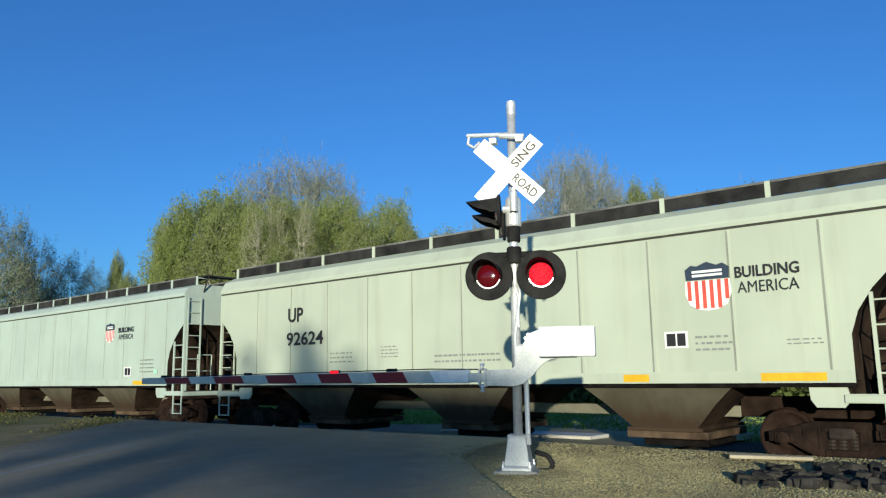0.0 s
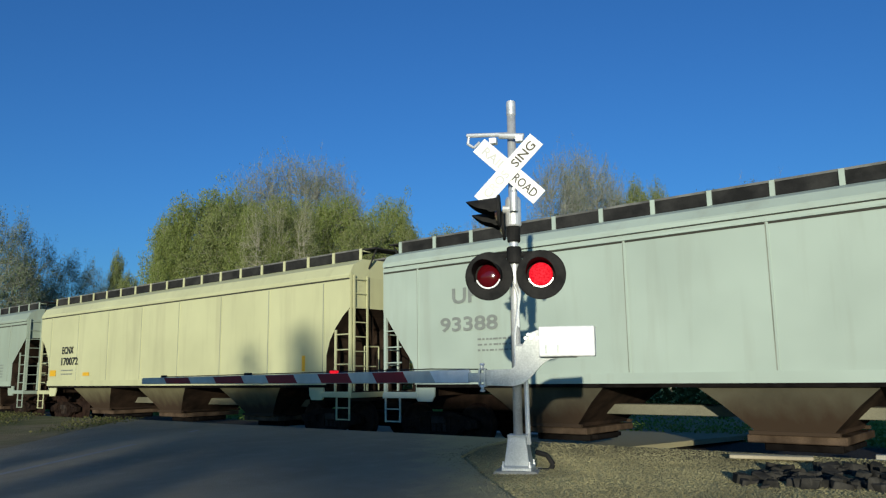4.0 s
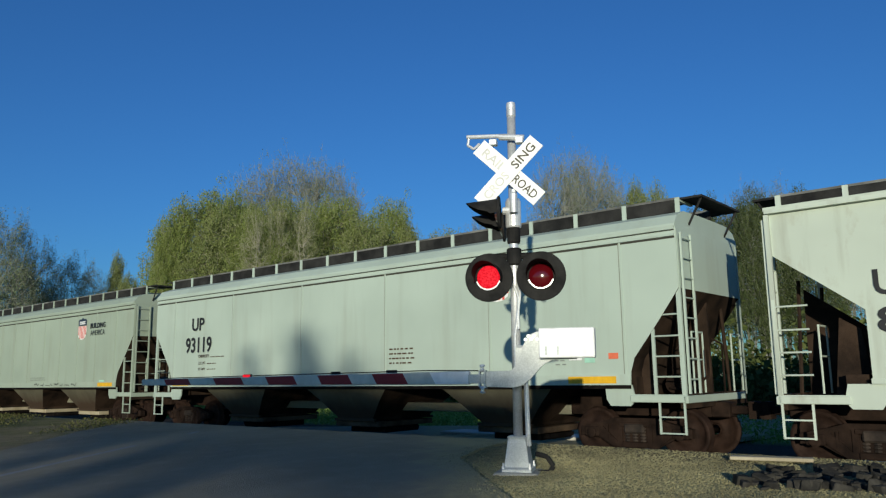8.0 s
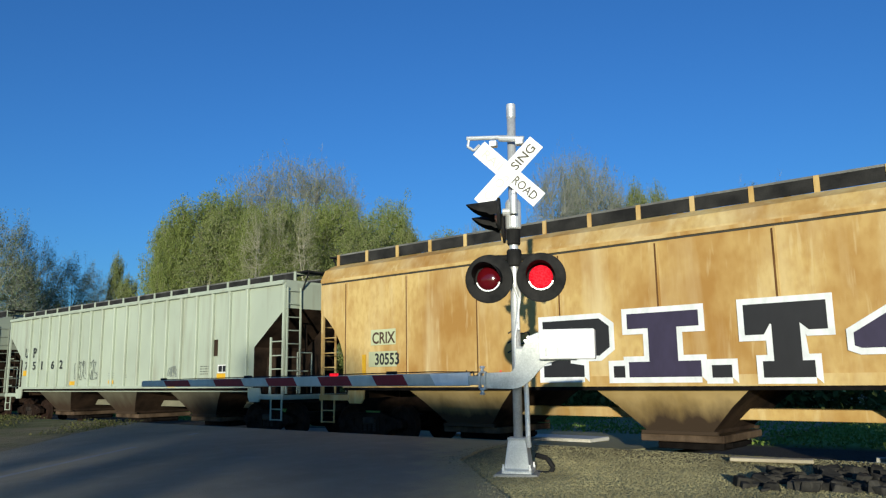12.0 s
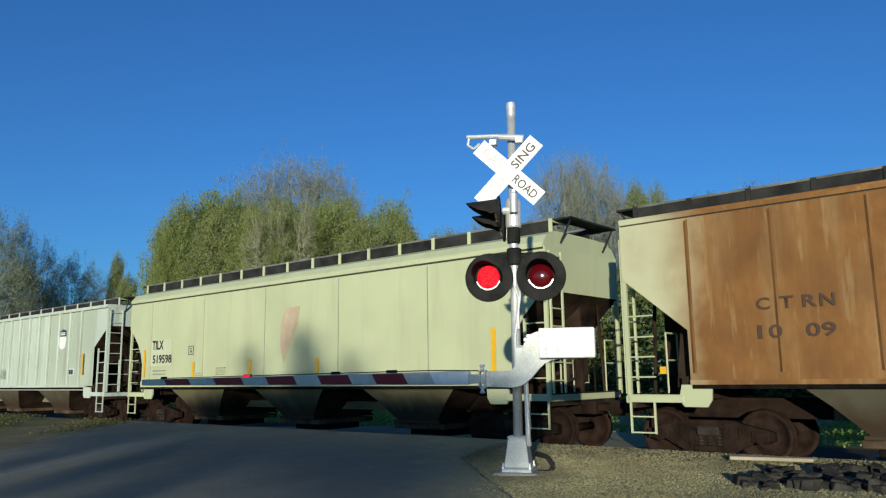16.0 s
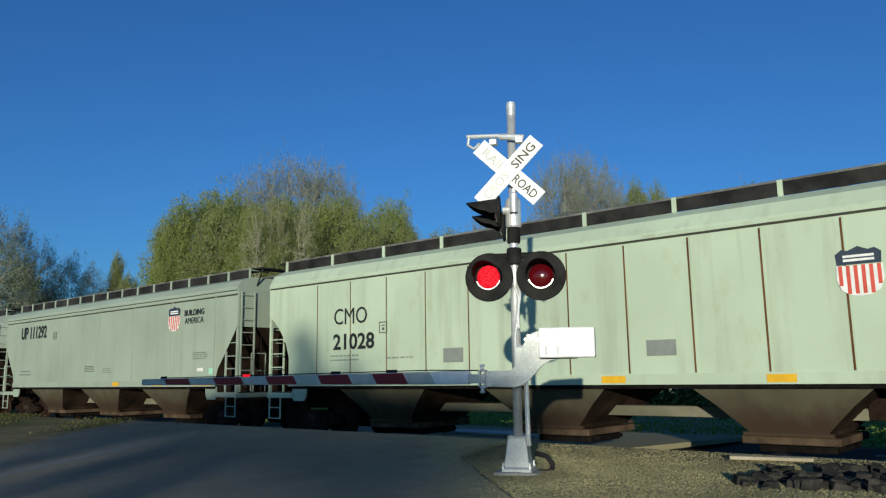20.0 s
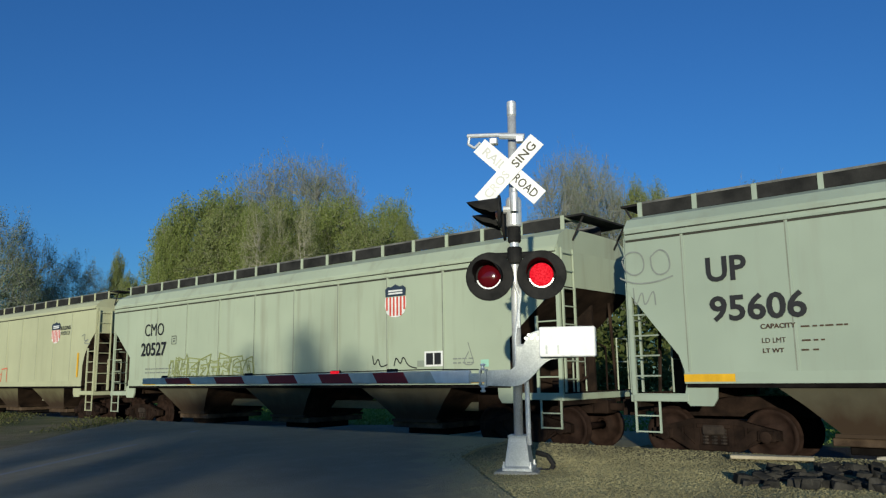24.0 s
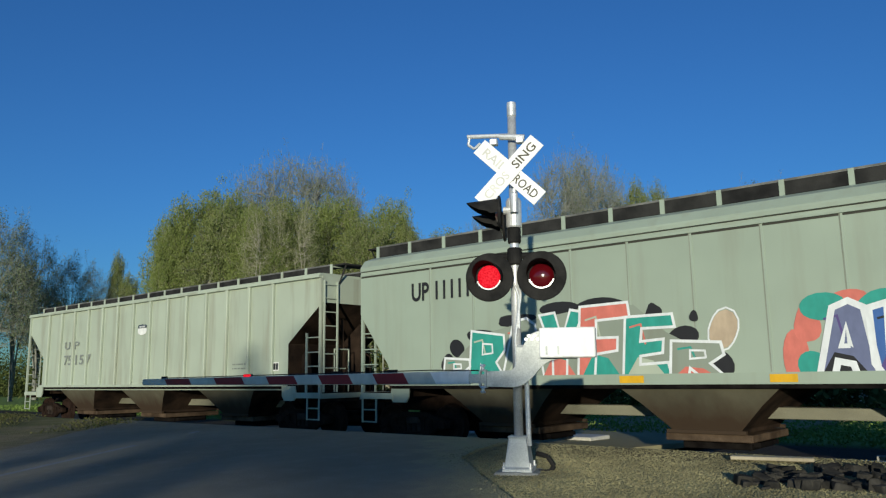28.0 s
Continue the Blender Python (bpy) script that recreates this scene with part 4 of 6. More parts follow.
def bubbles(car, x, z, width, height):
    """Round yellow throw-up letters with thick brown outlines."""
    rng = random.Random(12)
    for k, (u, v, rx, rz) in enumerate(((.11, .58, .115, .40), (.13, .26, .10, .26), (.36, .60, .12, .34), (.34, .26, .13, .26), (.58, .62, .11, .36), (.60, .24, .13, .24), (.83, .64, .13, .34), (.84, .28, .15, .28))):
        pts = rounded(rng, x + width * u, z + height * v, width * rx, height * rz, 20, .05)
        pts = [(a, max(b, z + .01)) for a, b in pts]
        blob(car, pts, SPRAY_YELLOW, .0280 + .0012 * k)
        strokes(car, pts, .05, FADED_BROWN, lift=.0284 + .0012 * k, close=True)
        strokes(car, [(x + width * (u - rx * .45), z + height * v), (x + width * u, z + height * (v + rz * .25)), (x + width * (u + rx * .4), z + height * (v - .02))], .035, FADED_BROWN, lift=.0288 + .0012 * k)


def grey_piece(car, x, z, width, height):
    """A row of dark grey letters with pale inner lines, edged in sprayed yellow."""
    rng = random.Random(5)
    shapes = (((.0, .0), (.13, .0), (.13, .66), (.0, .66)), ((.0, .74), (.11, .72), (.12, .93), (.02, .95)), ((.15, .0), (.42, .0), (.44, .5), (.40, .9), (.20, .95), (.14, .7)),
              ((.42, .0), (.68, .0), (.74, .55), (.70, .86), (.50, .92), (.43, .6)), ((.70, .0), (1.0, .0), (1.0, .9), (.84, 1.0), (.72, .9)))
    for k, q in enumerate(shapes):
        pts = [(x + width * a, z + height * b) for a, b in q]
        blob(car, pts, SLATE_GREY, .0280 + .0012 * k)
        strokes(car, pts, .05, SPRAY_YELLOW, lift=.0286 + .0012 * k, close=True)
        cx, cz = sum(p[0] for p in pts) / len(pts), sum(p[1] for p in pts) / len(pts)
        inner = [(cx + (a - cx) * .55, cz + (b - cz) * .6) for a, b in pts]
        strokes(car, inner, .03, UP_COOL, lift=.0288 + .0012 * k, close=True)
    for u in (.3, .58):
        strokes(car, rounded(rng, x + width * u, z + height * .6, width * .045, height * .13, 10), .04, UP_GREY, lift=.036, close=True)


PIECES = {
    "A": [(0, 0), (.3, 0), (.38, .22), (.60, .22), (.68, 0), (1.04, 0), (.80, .96), (.55, 1.04), (.26, 1)],
    "U": [(.02, .22), (.25, 0), (.78, .02), (1, .25), (1.04, 1), (.70, 1.03), (.68, .36), (.36, .34), (.33, 1.02), (-.04, .98)],
    "L": [(0, .02), (.98, 0), (1.08, .38), (.72, .30), (.44, .32), (.48, 1), (.04, 1.03)],
    "M": [(-.02, 0), (.26, .02), (.32, .52), (.48, .12), (.66, .54), (.72, 0), (1.04, .02), (.92, 1.02), (.62, 1), (.49, .64), (.36, 1.04), (.06, .98)],
    "Y": [(.30, 0), (.66, 0), (.66, .42), (1.04, 1), (.68, 1.03), (.5, .64), (.34, 1), (-.02, .98), (.32, .42)],
    "F": [(0, 0), (.34, .02), (.36, .36), (.82, .38), (.80, .60), (.36, .58), (.38, .78), (1.04, .80), (1, 1.03), (.02, 1)],
    "E": [(0, 0), (.98, .02), (.94, .24), (.36, .22), (.36, .40), (.80, .42), (.80, .62), (.36, .60), (.38, .78), (1.02, .80), (1, 1.02), (.02, 1)],
    "R": [(0, 0), (.32, 0), (.36, .34), (.66, 0), (1.06, .03), (.74, .42), (1.0, .64), (.92, .96), (.05, 1.03)]}
EYES = {"A": [(.42, .44), (.58, .44), (.52, .72)], "R": [(.38, .56), (.66, .58), (.64, .76), (.38, .78)]}


def piece(car, word, x, z, widths, tops, fills, line, thick, lift=.016, slant=.0, inner=None):
    """Interlocking sprayed letters, each with an outline; widths and tops give every letter its own size."""
    rng = random.Random(len(word) + int(abs(x) * 10))
    wob = .03 if fills else .13
    u = x
    for k, (ch, w, h) in enumerate(zip(word, widths, tops)):
        pts = [(u + a * w + slant * b * h + rng.uniform(-wob, wob) * w, z + max(0, b * h + rng.uniform(-wob, wob) * h)) for a, b in PIECES[ch]]
        lf = lift + .0011 * k
        if fills:
            blob(car, pts, fills[k % len(fills)], lf)
            low = [(u + a * w + slant * b * h, z + b * h) for a, b in ((.06, .04), (.9, .04), (.62, .3), (.3, .36))]
            if inner:
                blob(car, low, inner[k % len(inner)], lf + .0003)
                strokes(car, [(u + .18 * w, z + .82 * h), (u + .42 * w, z + .86 * h), (u + .5 * w, z + .55 * h)], .035, inner[(k + 1) % len(inner)], lift=lf + .0004)
        strokes(car, pts, thick, line, lift=lf + .0006, close=True)
        if ch in EYES:
            hole = [(u + a * w + slant * b * h, z + b * h) for a, b in EYES[ch]]
            strokes(car, hole, thick * .7, line, lift=lf + .0009, close=True)
        u += w * .93


def cloud(car, spots, mat, lift):
    """Overspray: a run of uneven rounded patches (x, z, half width, half height)."""
    rng = random.Random(len(spots))
    for k, (x, z, rx, rz) in enumerate(spots):
        blob(car, rounded(rng, x, z, rx, rz, 18, .1), mat, lift + .0003 * k)


def dark_and_teal_piece(car):
    z = SILL + .04
    tops = (.50, 1.02, 1.20, 1.34, 1.40, 1.18, .66)
    cloud(car, [(-5.45, z + .40, .2, .2), (-5.2, z + .72, .2, .2), (-4.55, z + .98, .4, .12), (-3.6, z + 1.24, .5, .13), (-2.6, z + 1.42, .5, .12), (-1.7, z + 1.46, .5, .10),
                (-.62, z + 1.18, .16, .2), (-.1, z + .74, .3, .2), (.45, z + .26, .3, .3), (.12, z + 1.1, .08, .1)], BLACK, .0125)
    blob(car, [(-5.5, z), (-5.45, z + .3), (-4.9, z + .75), (-4.5, z + 1.0), (-3.4, z + 1.2), (-2.2, z + 1.36), (-1.0, z + 1.38), (-.4, z + .85), (.25, z + .5), (.6, z)], UP_DARK, .0155)
    piece(car, "RRAYFER", -5.6, z, (.75, .95, 1.0, .95, 1.0, .95, 1.0), tops, (UP_DARK, TEAL, UP_DARK, TEAL, SALMON, TEAL, UP_DARK), SPRAY_WHITE, .05, .0162, .06, (SALMON, TEAL, UP_GREY))
    blob(car, rounded(random.Random(2), .62, 2.28, .26, .30, 14, .16), PINK_STAIN, .0125)
    strokes(car, rounded(random.Random(2), .62, 2.28, .28, .33, 14, .16), .03, SPRAY_WHITE, lift=.0130, close=True)


def blue_and_black_piece(car):
    z = SILL + .05
    cloud(car, [(1.75, z + .35, .22, .4), (1.95, z + .85, .2, .3), (2.55, z + 1.2, .3, .16), (3.5, z + 1.18, .3, .16), (4.3, z + 1.22, .3, .2), (5.6, z + 1.3, .3, .2)], SALMON, .0122)
    cloud(car, [(2.2, z + 1.12, .38, .2), (3.1, z + 1.16, .4, .16), (4.6, z + 1.25, .5, .18), (5.4, z + 1.38, .6, .16), (6.1, z + 1.25, .3, .3), (2.0, z + .2, .22, .25)], TEAL, .0140)
    piece(car, "AUAALM", 2.05, z, (.82, .72, .75, .75, .72, 1.0), (1.12, 1.08, 1.08, 1.10, 1.24, 1.34), (SLATE, BLUE_SPRAY, BLACK, BLACK, PURPLE_SPRAY, SLATE), SPRAY_WHITE, .10, .0172, .04, (BLACK, PURPLE_SPRAY))


# ---- the wagons, in order from the head of the train ----
SPEED = 16.452
c = hopper_car(-19.51, -1.91, "round", UP_GREY, "grey-green covered hopper wagon with dark lettering and a striped shield", posts=1.9, ribs=(4.72, 1.46))
lettering(c, "UP", -5.63, 3.00, 0.61, 0.38, BLACK)
lettering(c, "92624", -5.68, 2.38, 1.47, 0.36, BLACK)
shield(c, 5.38, 2.59, 0.78, 0.85, True)
slogan(c, 6.25, 2.85, 1.03, 0.46, BLACK)
data_plate(c, 4.93, 1.97, 0.43, 0.29)
sill_bar(c, -1.08, 0.51)
sill_bar(c, 4.10, 0.50)
sill_bar(c, 6.55, 0.99)
bars(c, -0.48, 1.80, 1.85, 0.25, 2, FADED)
bars(c, -3.95, 1.87, 0.88, 0.32, 3, FADED)
bars(c, -2.15, 1.97, 0.55, 0.31, 4, FADED)
bars(c, 5.49, 1.88, 0.65, 0.32, 3, FADED)
bars(c, 7.00, 1.95, 0.54, 0.13, 2, FADED)
c = hopper_car(-39.57, -21.46, "round", UP_COOL, "pale cool-grey covered hopper wagon with large numbers and a shield", posts=1.5, eave=4.17)
lettering(c, "CHTT", -7.21, 2.74, 1.31, 0.47, BLACK)
lettering(c, "720877", -7.38, 2.16, 1.87, 0.41, BLACK)
shield(c, 4.06, 2.84, 0.61, 0.68, True)
slogan(c, 4.97, 2.92, 1.03, 0.42, BLACK)
data_plate(c, 5.51, 1.67, 0.45, 0.31)
sill_bar(c, 6.14, 0.92)
bars(c, -7.51, 1.81, 0.92, 0.26, 2, FADED)
bars(c, 6.52, 1.75, 0.89, 0.50, 4, FADED)
sill_bar(c, -7.04, 0.92)
plate("decal", c, 7.40, 1.73, 0.22, 0.14, MINT)
c = hopper_car(-59.37, -40.96, "round", UP_GREY, "grey-green covered hopper wagon with shield and slogan", posts=1.35, ribs=(-3.87, 1.42))
boxed_mark(c, -4.49, 2.82)
lettering(c, "CHTT", -7.76, 2.75, 1.25, 0.40, BLACK)
lettering(c, "721688", -7.74, 2.24, 1.74, 0.38, BLACK)
shield(c, 3.92, 2.89, 0.69, 0.83, True)
slogan(c, 4.92, 2.97, 1.25, 0.41, BLACK)
data_plate(c, 5.60, 1.75, 0.44, 0.19)
sill_bar(c, -4.22, 0.48)
sill_bar(c, -1.85, 0.45)
bars(c, -4.21, 1.61, 0.38, 0.16, 3, FADED)
bars(c, -3.27, 1.66, 0.48, 0.32, 4, FADED)
bars(c, 6.64, 1.91, 0.62, 0.26, 3, FADED)
plate("decal", c, 6.88, 1.80, 0.34, 0.11, MINT)
c = hopper_car(-78.60, -60.78, "flat", UP_COOL, "weathered cool-grey covered hopper wagon with faded shield", seam=2.6)
lettering(c, "UP", -6.77, 3.10, 0.75, 0.34, FADED)
lettering(c, "93388", -7.12, 2.49, 1.58, 0.32, FADED)
shield(c, 4.44, 3.08, 0.64, 0.80, True)
slogan(c, 5.29, 3.30, 1.08, 0.41, FADED)
data_plate(c, 5.14, 1.93, 0.50, 0.29)
bars(c, -6.09, 2.01, 1.19, 0.35, 3, FADED)
sill_bar(c, 5.45, 1.59)
plate("decal", c, 6.45, 1.83, 0.36, 0.14, WHITE)
bars(c, 5.79, 1.87, 0.72, 0.32, 3, FADED)
c = hopper_car(-97.60, -79.76, "round", CREAM, "cream covered hopper wagon with black lettering", seam=2.4)
lettering(c, "ECNX", -6.91, 2.54, 0.92, 0.27, BLACK)
lettering(c, "170072", -6.94, 2.12, 1.35, 0.29, BLACK)
plate("reflector", c, -7.88, 1.73, 0.51, 0.22, YELLOW)
plate("reflector", c, -5.15, 1.72, 0.48, 0.12, YELLOW)
bars(c, -6.92, 1.73, 0.94, 0.27, 2, FADED)
post_bar(c, 7.13, 1.71, 0.40)
c = hopper_car(-115.90, -99.02, "long", UP_DULL, "dull grey covered hopper wagon with scrawled graffiti", seam=1.7, ribs=(1.13, 1.9))
lettering(c, "CMO", -6.25, 3.26, 0.85, 0.29, BLACK)
lettering(c, "23278", -6.31, 2.80, 0.98, 0.25, BLACK)
post_bar(c, 1.57, 1.67, 0.44)
post_bar(c, 4.38, 1.67, 0.46)
post_bar(c, -1.28, 1.84, 0.30)
bars(c, 1.92, 1.66, 0.45, 0.25, 4, FADED)
bars(c, 2.54, 1.65, 1.04, 0.15, 2, FADED)
bars(c, 5.64, 1.69, 0.70, 0.61, 5, FADED)
bars(c, -6.62, 1.62, 0.94, 0.45, 4, FADED)
strokes(c, [(-6.69, 2.15), (-6.58, 1.93), (-4.72, 1.91), (-5.56, 1.97), (-5.48, 2.30), (-5.48, 1.93)], 0.05, BLACK)
strokes(c, [(-5.24, 1.84), (-4.68, 1.85), (-4.79, 1.73)], 0.04, BLACK)
piece(c, "REARAYU", -4.25, 1.52, (.42, .4, .42, .4, .44, .4, .4), (.5, .56, .48, .56, .5, .58, .5), None, BOX_INK, .026, .016, .25)
c = hopper_car(-135.54, -117.46, "rib", RIB_PALE, "old pale ribbed hopper wagon with rust-stained end panels", seam=.93, sides=(3.42, 7.5, RIB_RUST), ribs=(4.3, 0.86))
spaced(c, "UP", [-7.53, -6.76], 2.69, 0.34, 0.39, BLACK)
spaced(c, "86115", [-7.53, -6.76, -5.89, -5.02, -4.21], 2.12, 0.36, 0.39, BLACK)
shield(c, 1.29, 2.80, 0.65, 0.74, False)
post_bar(c, -4.61, 1.74, 0.31)
post_bar(c, 1.04, 1.64, 0.44)
post_bar(c, 3.78, 1.59, 0.49)
bars(c, -6.82, 1.78, 3.16, 0.23, 2, FADED)
bars(c, 3.12, 1.78, 0.60, 0.13, 1, FADED)
piece(c, "REFE", -2.95, 1.76, (.3, .3, .28, .3), (.3, .36, .32, .3), None, BLACK, .03, .016, .1)
piece(c, "UER", -1.62, 1.78, (.36, .34, .34), (.38, .34, .36), None, BLACK, .035, .016, -.05)
piece(c, "MALAY", -.5, 1.78, (.26, .26, .24, .26, .26), (.34, .36, .32, .36, .34), None, FADED, .025, .016, .12)
c = hopper_car(-154.69, -137.08, "flat", UP_COOL, "pale cool-grey covered hopper wagon with black number", seam=2.9)
lettering(c, "UP", -6.70, 3.03, 0.66, 0.39, BLACK)
lettering(c, "93119", -7.01, 2.37, 1.38, 0.47, BLACK)
lettering(c, "CAPACITY", -6.30, 2.22, 0.56, 0.09, FADED_BROWN)
bars(c, -5.67, 2.19, 0.67, 0.09, 1, FADED_BROWN)
lettering(c, "LD LMT", -6.28, 2.02, 0.37, 0.08, FADED_BROWN)
bars(c, -5.83, 2.00, 0.44, 0.08, 1, FADED_BROWN)
lettering(c, "LT WT", -6.28, 1.85, 0.35, 0.07, FADED_BROWN)
bars(c, -5.84, 1.84, 0.44, 0.07, 1, FADED_BROWN)
sill_bar(c, -7.66, 0.88)
shield(c, 4.52, 3.09, 0.64, 0.76, True)
slogan(c, 5.37, 3.25, 1.03, 0.46, BLACK)
data_plate(c, 5.21, 1.84, 0.47, 0.34)
sill_bar(c, 6.49, 1.02)
plate("decal", c, 6.86, 1.78, 0.22, 0.15, MINT)
plate("decal", c, 6.52, 1.83, 0.28, 0.11, WHITE)
plate("decal", c, 7.37, 1.84, 0.20, 0.11, ORANGE_RED)
bars(c, 1.68, 1.83, 0.80, 0.43, 4, FADED_BROWN)
bars(c, 5.83, 1.90, 0.34, 0.21, 3, FADED)
bars(c, 6.21, 1.72, 0.28, 0.38, 5, FADED)
c = hopper_car(-173.04, -156.18, "flat", UP_DULL, "grey covered hopper wagon with number, shield and slogan", seam=2.6, ribs=(-4.13, 1.42), tan=True)
boxed_mark(c, -3.94, 3.47)
lettering(c, "UP 111184", -6.84, 3.25, 2.31, 0.51, BLACK)
shield(c, 4.42, 3.08, 0.64, 0.80, True)
slogan(c, 5.37, 3.20, 1.12, 0.45, BLACK)
sill_bar(c, 6.17, 1.04)
bars(c, 0.49, 1.61, 1.41, 0.16, 2, FADED)
plate("decal", c, 6.25, 1.52, 0.35, 0.09, MINT)
plate("decal", c, -3.88, 4.32, 0.18, 0.08, FADED)
strokes(c, [(-3.10, 2.02), (-3.20, 2.12), (-3.33, 2.06), (-3.39, 1.90), (-3.31, 1.75), (-3.19, 1.74), (-3.10, 1.84), (-3.14, 2.03), (-3.04, 1.80), (-3.06, 2.00)], 0.028, BLACK)
strokes(c, [(-2.99, 1.77), (-3.00, 1.97), (-2.92, 2.05), (-2.90, 1.75), (-2.97, 1.74)], 0.028, BLACK)
strokes(c, [(-2.87, 1.76), (-2.86, 2.05), (-2.74, 2.04), (-2.80, 1.80), (-2.66, 2.05), (-2.64, 1.74), (-2.78, 1.76)], 0.028, BLACK)
strokes(c, [(-2.96, 2.12), (-2.93, 2.14)], 0.03, BLACK)
sill_bar(c, -7.23, 0.80)
plate("reflector", c, -6.42, SILL, 0.10, .12, ORANGE_RED, "red reflective strip", lift=.028, y=SIDE)
sill_bar(c, -4.48, 0.51)
bars(c, -6.85, 1.80, 0.95, 0.22, 2, FADED)
bars(c, -5.42, 1.80, 0.34, 0.20, 3, FADED)
rng = random.Random(5)
u = .95
for w in (.42, .30, .62, .36, .22, .42, .40):
    strokes(c, [(u + w * k / 9, SILL + .02 + .1 * rng.random() * (.4 + k % 2)) for k in range(10)], .02, BLACK, lift=.0285)
    u += w + .14
c = hopper_car(-192.82, -174.38, "old", RUST, "deep rust-brown old hopper wagon with ghosted lettering", seam=1.5, peak=4.48)
spaced(c, "CMO", [-6.76, -5.80, -4.92], 3.73, 0.39, 0.31, RUST_GHOST)
spaced(c, "100072", [-6.88, -6.60, -5.88, -5.59, -4.98, -4.71], 2.97, 0.28, 0.34, RUST_GHOST)
data_plate(c, 5.19, 1.67, 0.41, 0.33)
sill_bar(c, 6.98, 0.55)
plate("decal", c, 6.46, 1.92, 0.24, 0.15, MINT)
plate("decal", c, 6.50, 1.60, 0.30, 0.09, ORANGE_RED)
sill_bar(c, -0.41, 0.50)
rng = random.Random(17)
for x, w, h in ((-3.40, .62, .62), (-2.55, .42, .72), (-2.18, .46, .7), (-1.65, .5, .6)):
    strokes(c, curl(rng, x, 1.45, w, h, 5), .13, RUST_CHALK, lift=.0145)
    strokes(c, curl(rng, x + .06, 1.5, w * .9, h * .9, 4), .09, RUST_CHALK, lift=.0150)
for x, z0, z1 in ((-5.32, 2.09, 3.65), (-4.78, 2.20, 3.87), (-4.02, 2.46, 3.89), (-3.19, 2.35, 3.89), (-2.37, 2.63, 3.23), (-1.40, 2.15, 3.77), (-0.37, 2.35, 3.29), (0.64, 2.46, 4.19), (1.69, 2.39, 3.88), (2.65, 2.49, 3.67), (3.56, 2.56, 4.09), (4.35, 2.48, 3.37), (5.20, 2.40, 3.21), (6.12, 2.43, 3.90), (6.92, 2.33, 3.54), (7.73, 2.43, 2.87)):
    scrape(c, rng, x, z0, z1)
c = hopper_car(-212.46, -194.06, "round", RUST_YELLOW, "rust-stained yellow hopper wagon with large dark graffiti", seam=2.0)
plate("number_plate_ground", c, -7.36, 2.35, 0.82, 0.37, PALE_CREAM)
plate("number_plate_ground", c, -7.43, 1.84, 0.93, 0.36, PALE_CREAM)
lettering(c, "CRIX", -7.31, 2.38, 0.76, 0.28, FADED_BROWN)
lettering(c, "30553", -7.22, 1.88, 0.79, 0.28, BLACK)
graffiti_letter(c, "P", -2.48, 1.54, 1.46, 1.09, BLACK)
graffiti_letter(c, "I", -0.65, 1.52, 1.35, 1.15, PURPLE)
graffiti_letter(c, "T", 1.47, 1.49, 1.28, 1.20, BLACK)
graffiti_letter(c, "4", 3.10, 1.66, 1.60, 0.99, PURPLE)
graffiti_letter(c, ".", -0.96, 1.52, 0.23, 0.21, BLACK)
graffiti_letter(c, ".", 0.88, 1.50, 0.34, 0.21, BLACK)
strokes(c, [(-3.34, 2.45), (-3.17, 2.52), (-3.02, 2.41), (-2.81, 2.47), (-2.82, 2.32)], 0.03, BLACK)
strokes(c, [(-3.35, 2.25), (-3.18, 2.32), (-3.03, 2.21), (-2.82, 2.27), (-2.83, 2.13)], 0.03, BLACK)
strokes(c, [(-3.36, 2.05), (-3.20, 2.12), (-3.05, 2.02), (-2.84, 2.08), (-2.85, 1.93)], 0.03, BLACK)
strokes(c, [(-4.45, 1.72), (-4.46, 1.54), (-4.27, 1.72), (-4.25, 1.54), (-4.01, 1.71), (-4.06, 1.54)], 0.035, BLACK)
strokes(c, [(-3.55, 1.70), (-3.56, 1.47), (-3.44, 1.65), (-3.29, 1.47)], 0.05, SHIELD_RED)
post_bar(c, -7.65, 1.66, 0.48)
post_bar(c, 1.90, 1.68, 0.46)
c = hopper_car(-232.35, -214.00, "rib", RIB_DULL, "pale grey ribbed hopper wagon with spaced stencil letters", seam=.93, ribs=(4.06, 0.86))
spaced(c, "UP", [-7.56, -6.79], 2.59, 0.28, 0.39, BLACK)
spaced(c, "75162", [-7.51, -6.78, -5.98, -5.10, -4.38], 2.11, 0.26, 0.32, BLACK)
plate("reflector", c, -7.66, 1.88, 0.49, 0.21, YELLOW)
plate("reflector", c, -3.44, 1.49, 0.46, 0.14, YELLOW)
plate("reflector", c, -0.49, 1.52, 0.38, 0.12, YELLOW)
bars(c, -1.50, 1.70, 0.37, 0.27, 3, FADED)
bars(c, -0.48, 1.68, 0.42, 0.24, 3, FADED)
bars(c, 0.49, 1.70, 0.34, 0.14, 2, FADED)
piece(c, "EYUML", -3.09, 1.68, (.38, .36, .36, .42, .34), (.62, .66, .6, .66, .64), None, BOX_INK, .022, .016, .05)
piece(c, "MUY", 3.35, 1.72, (.22, .2, .2), (.26, .3, .24), None, FADED, .02, .016, .2)
sill_bar(c, 3.56, .37)
data_plate(c, 6.10, 1.80, .46, .23)
plate("reflector", c, 6.06, 1.52, .50, .26, YELLOW, "large yellow reflective patch", lift=.018)
plate("scratched_plate", c, 5.87, 2.29, .19, .48, SLOPE, "dark scratched metal plate")
bars(c, 5.18, 1.74, .61, .30, 4, BOX_INK)
c = hopper_car(-250.73, -233.96, "flat", UP_DARK, "dull sage-grey covered hopper wagon with shield", seam=2.9)
lettering(c, "UP", -6.90, 3.46, 0.78, 0.42, FADED)
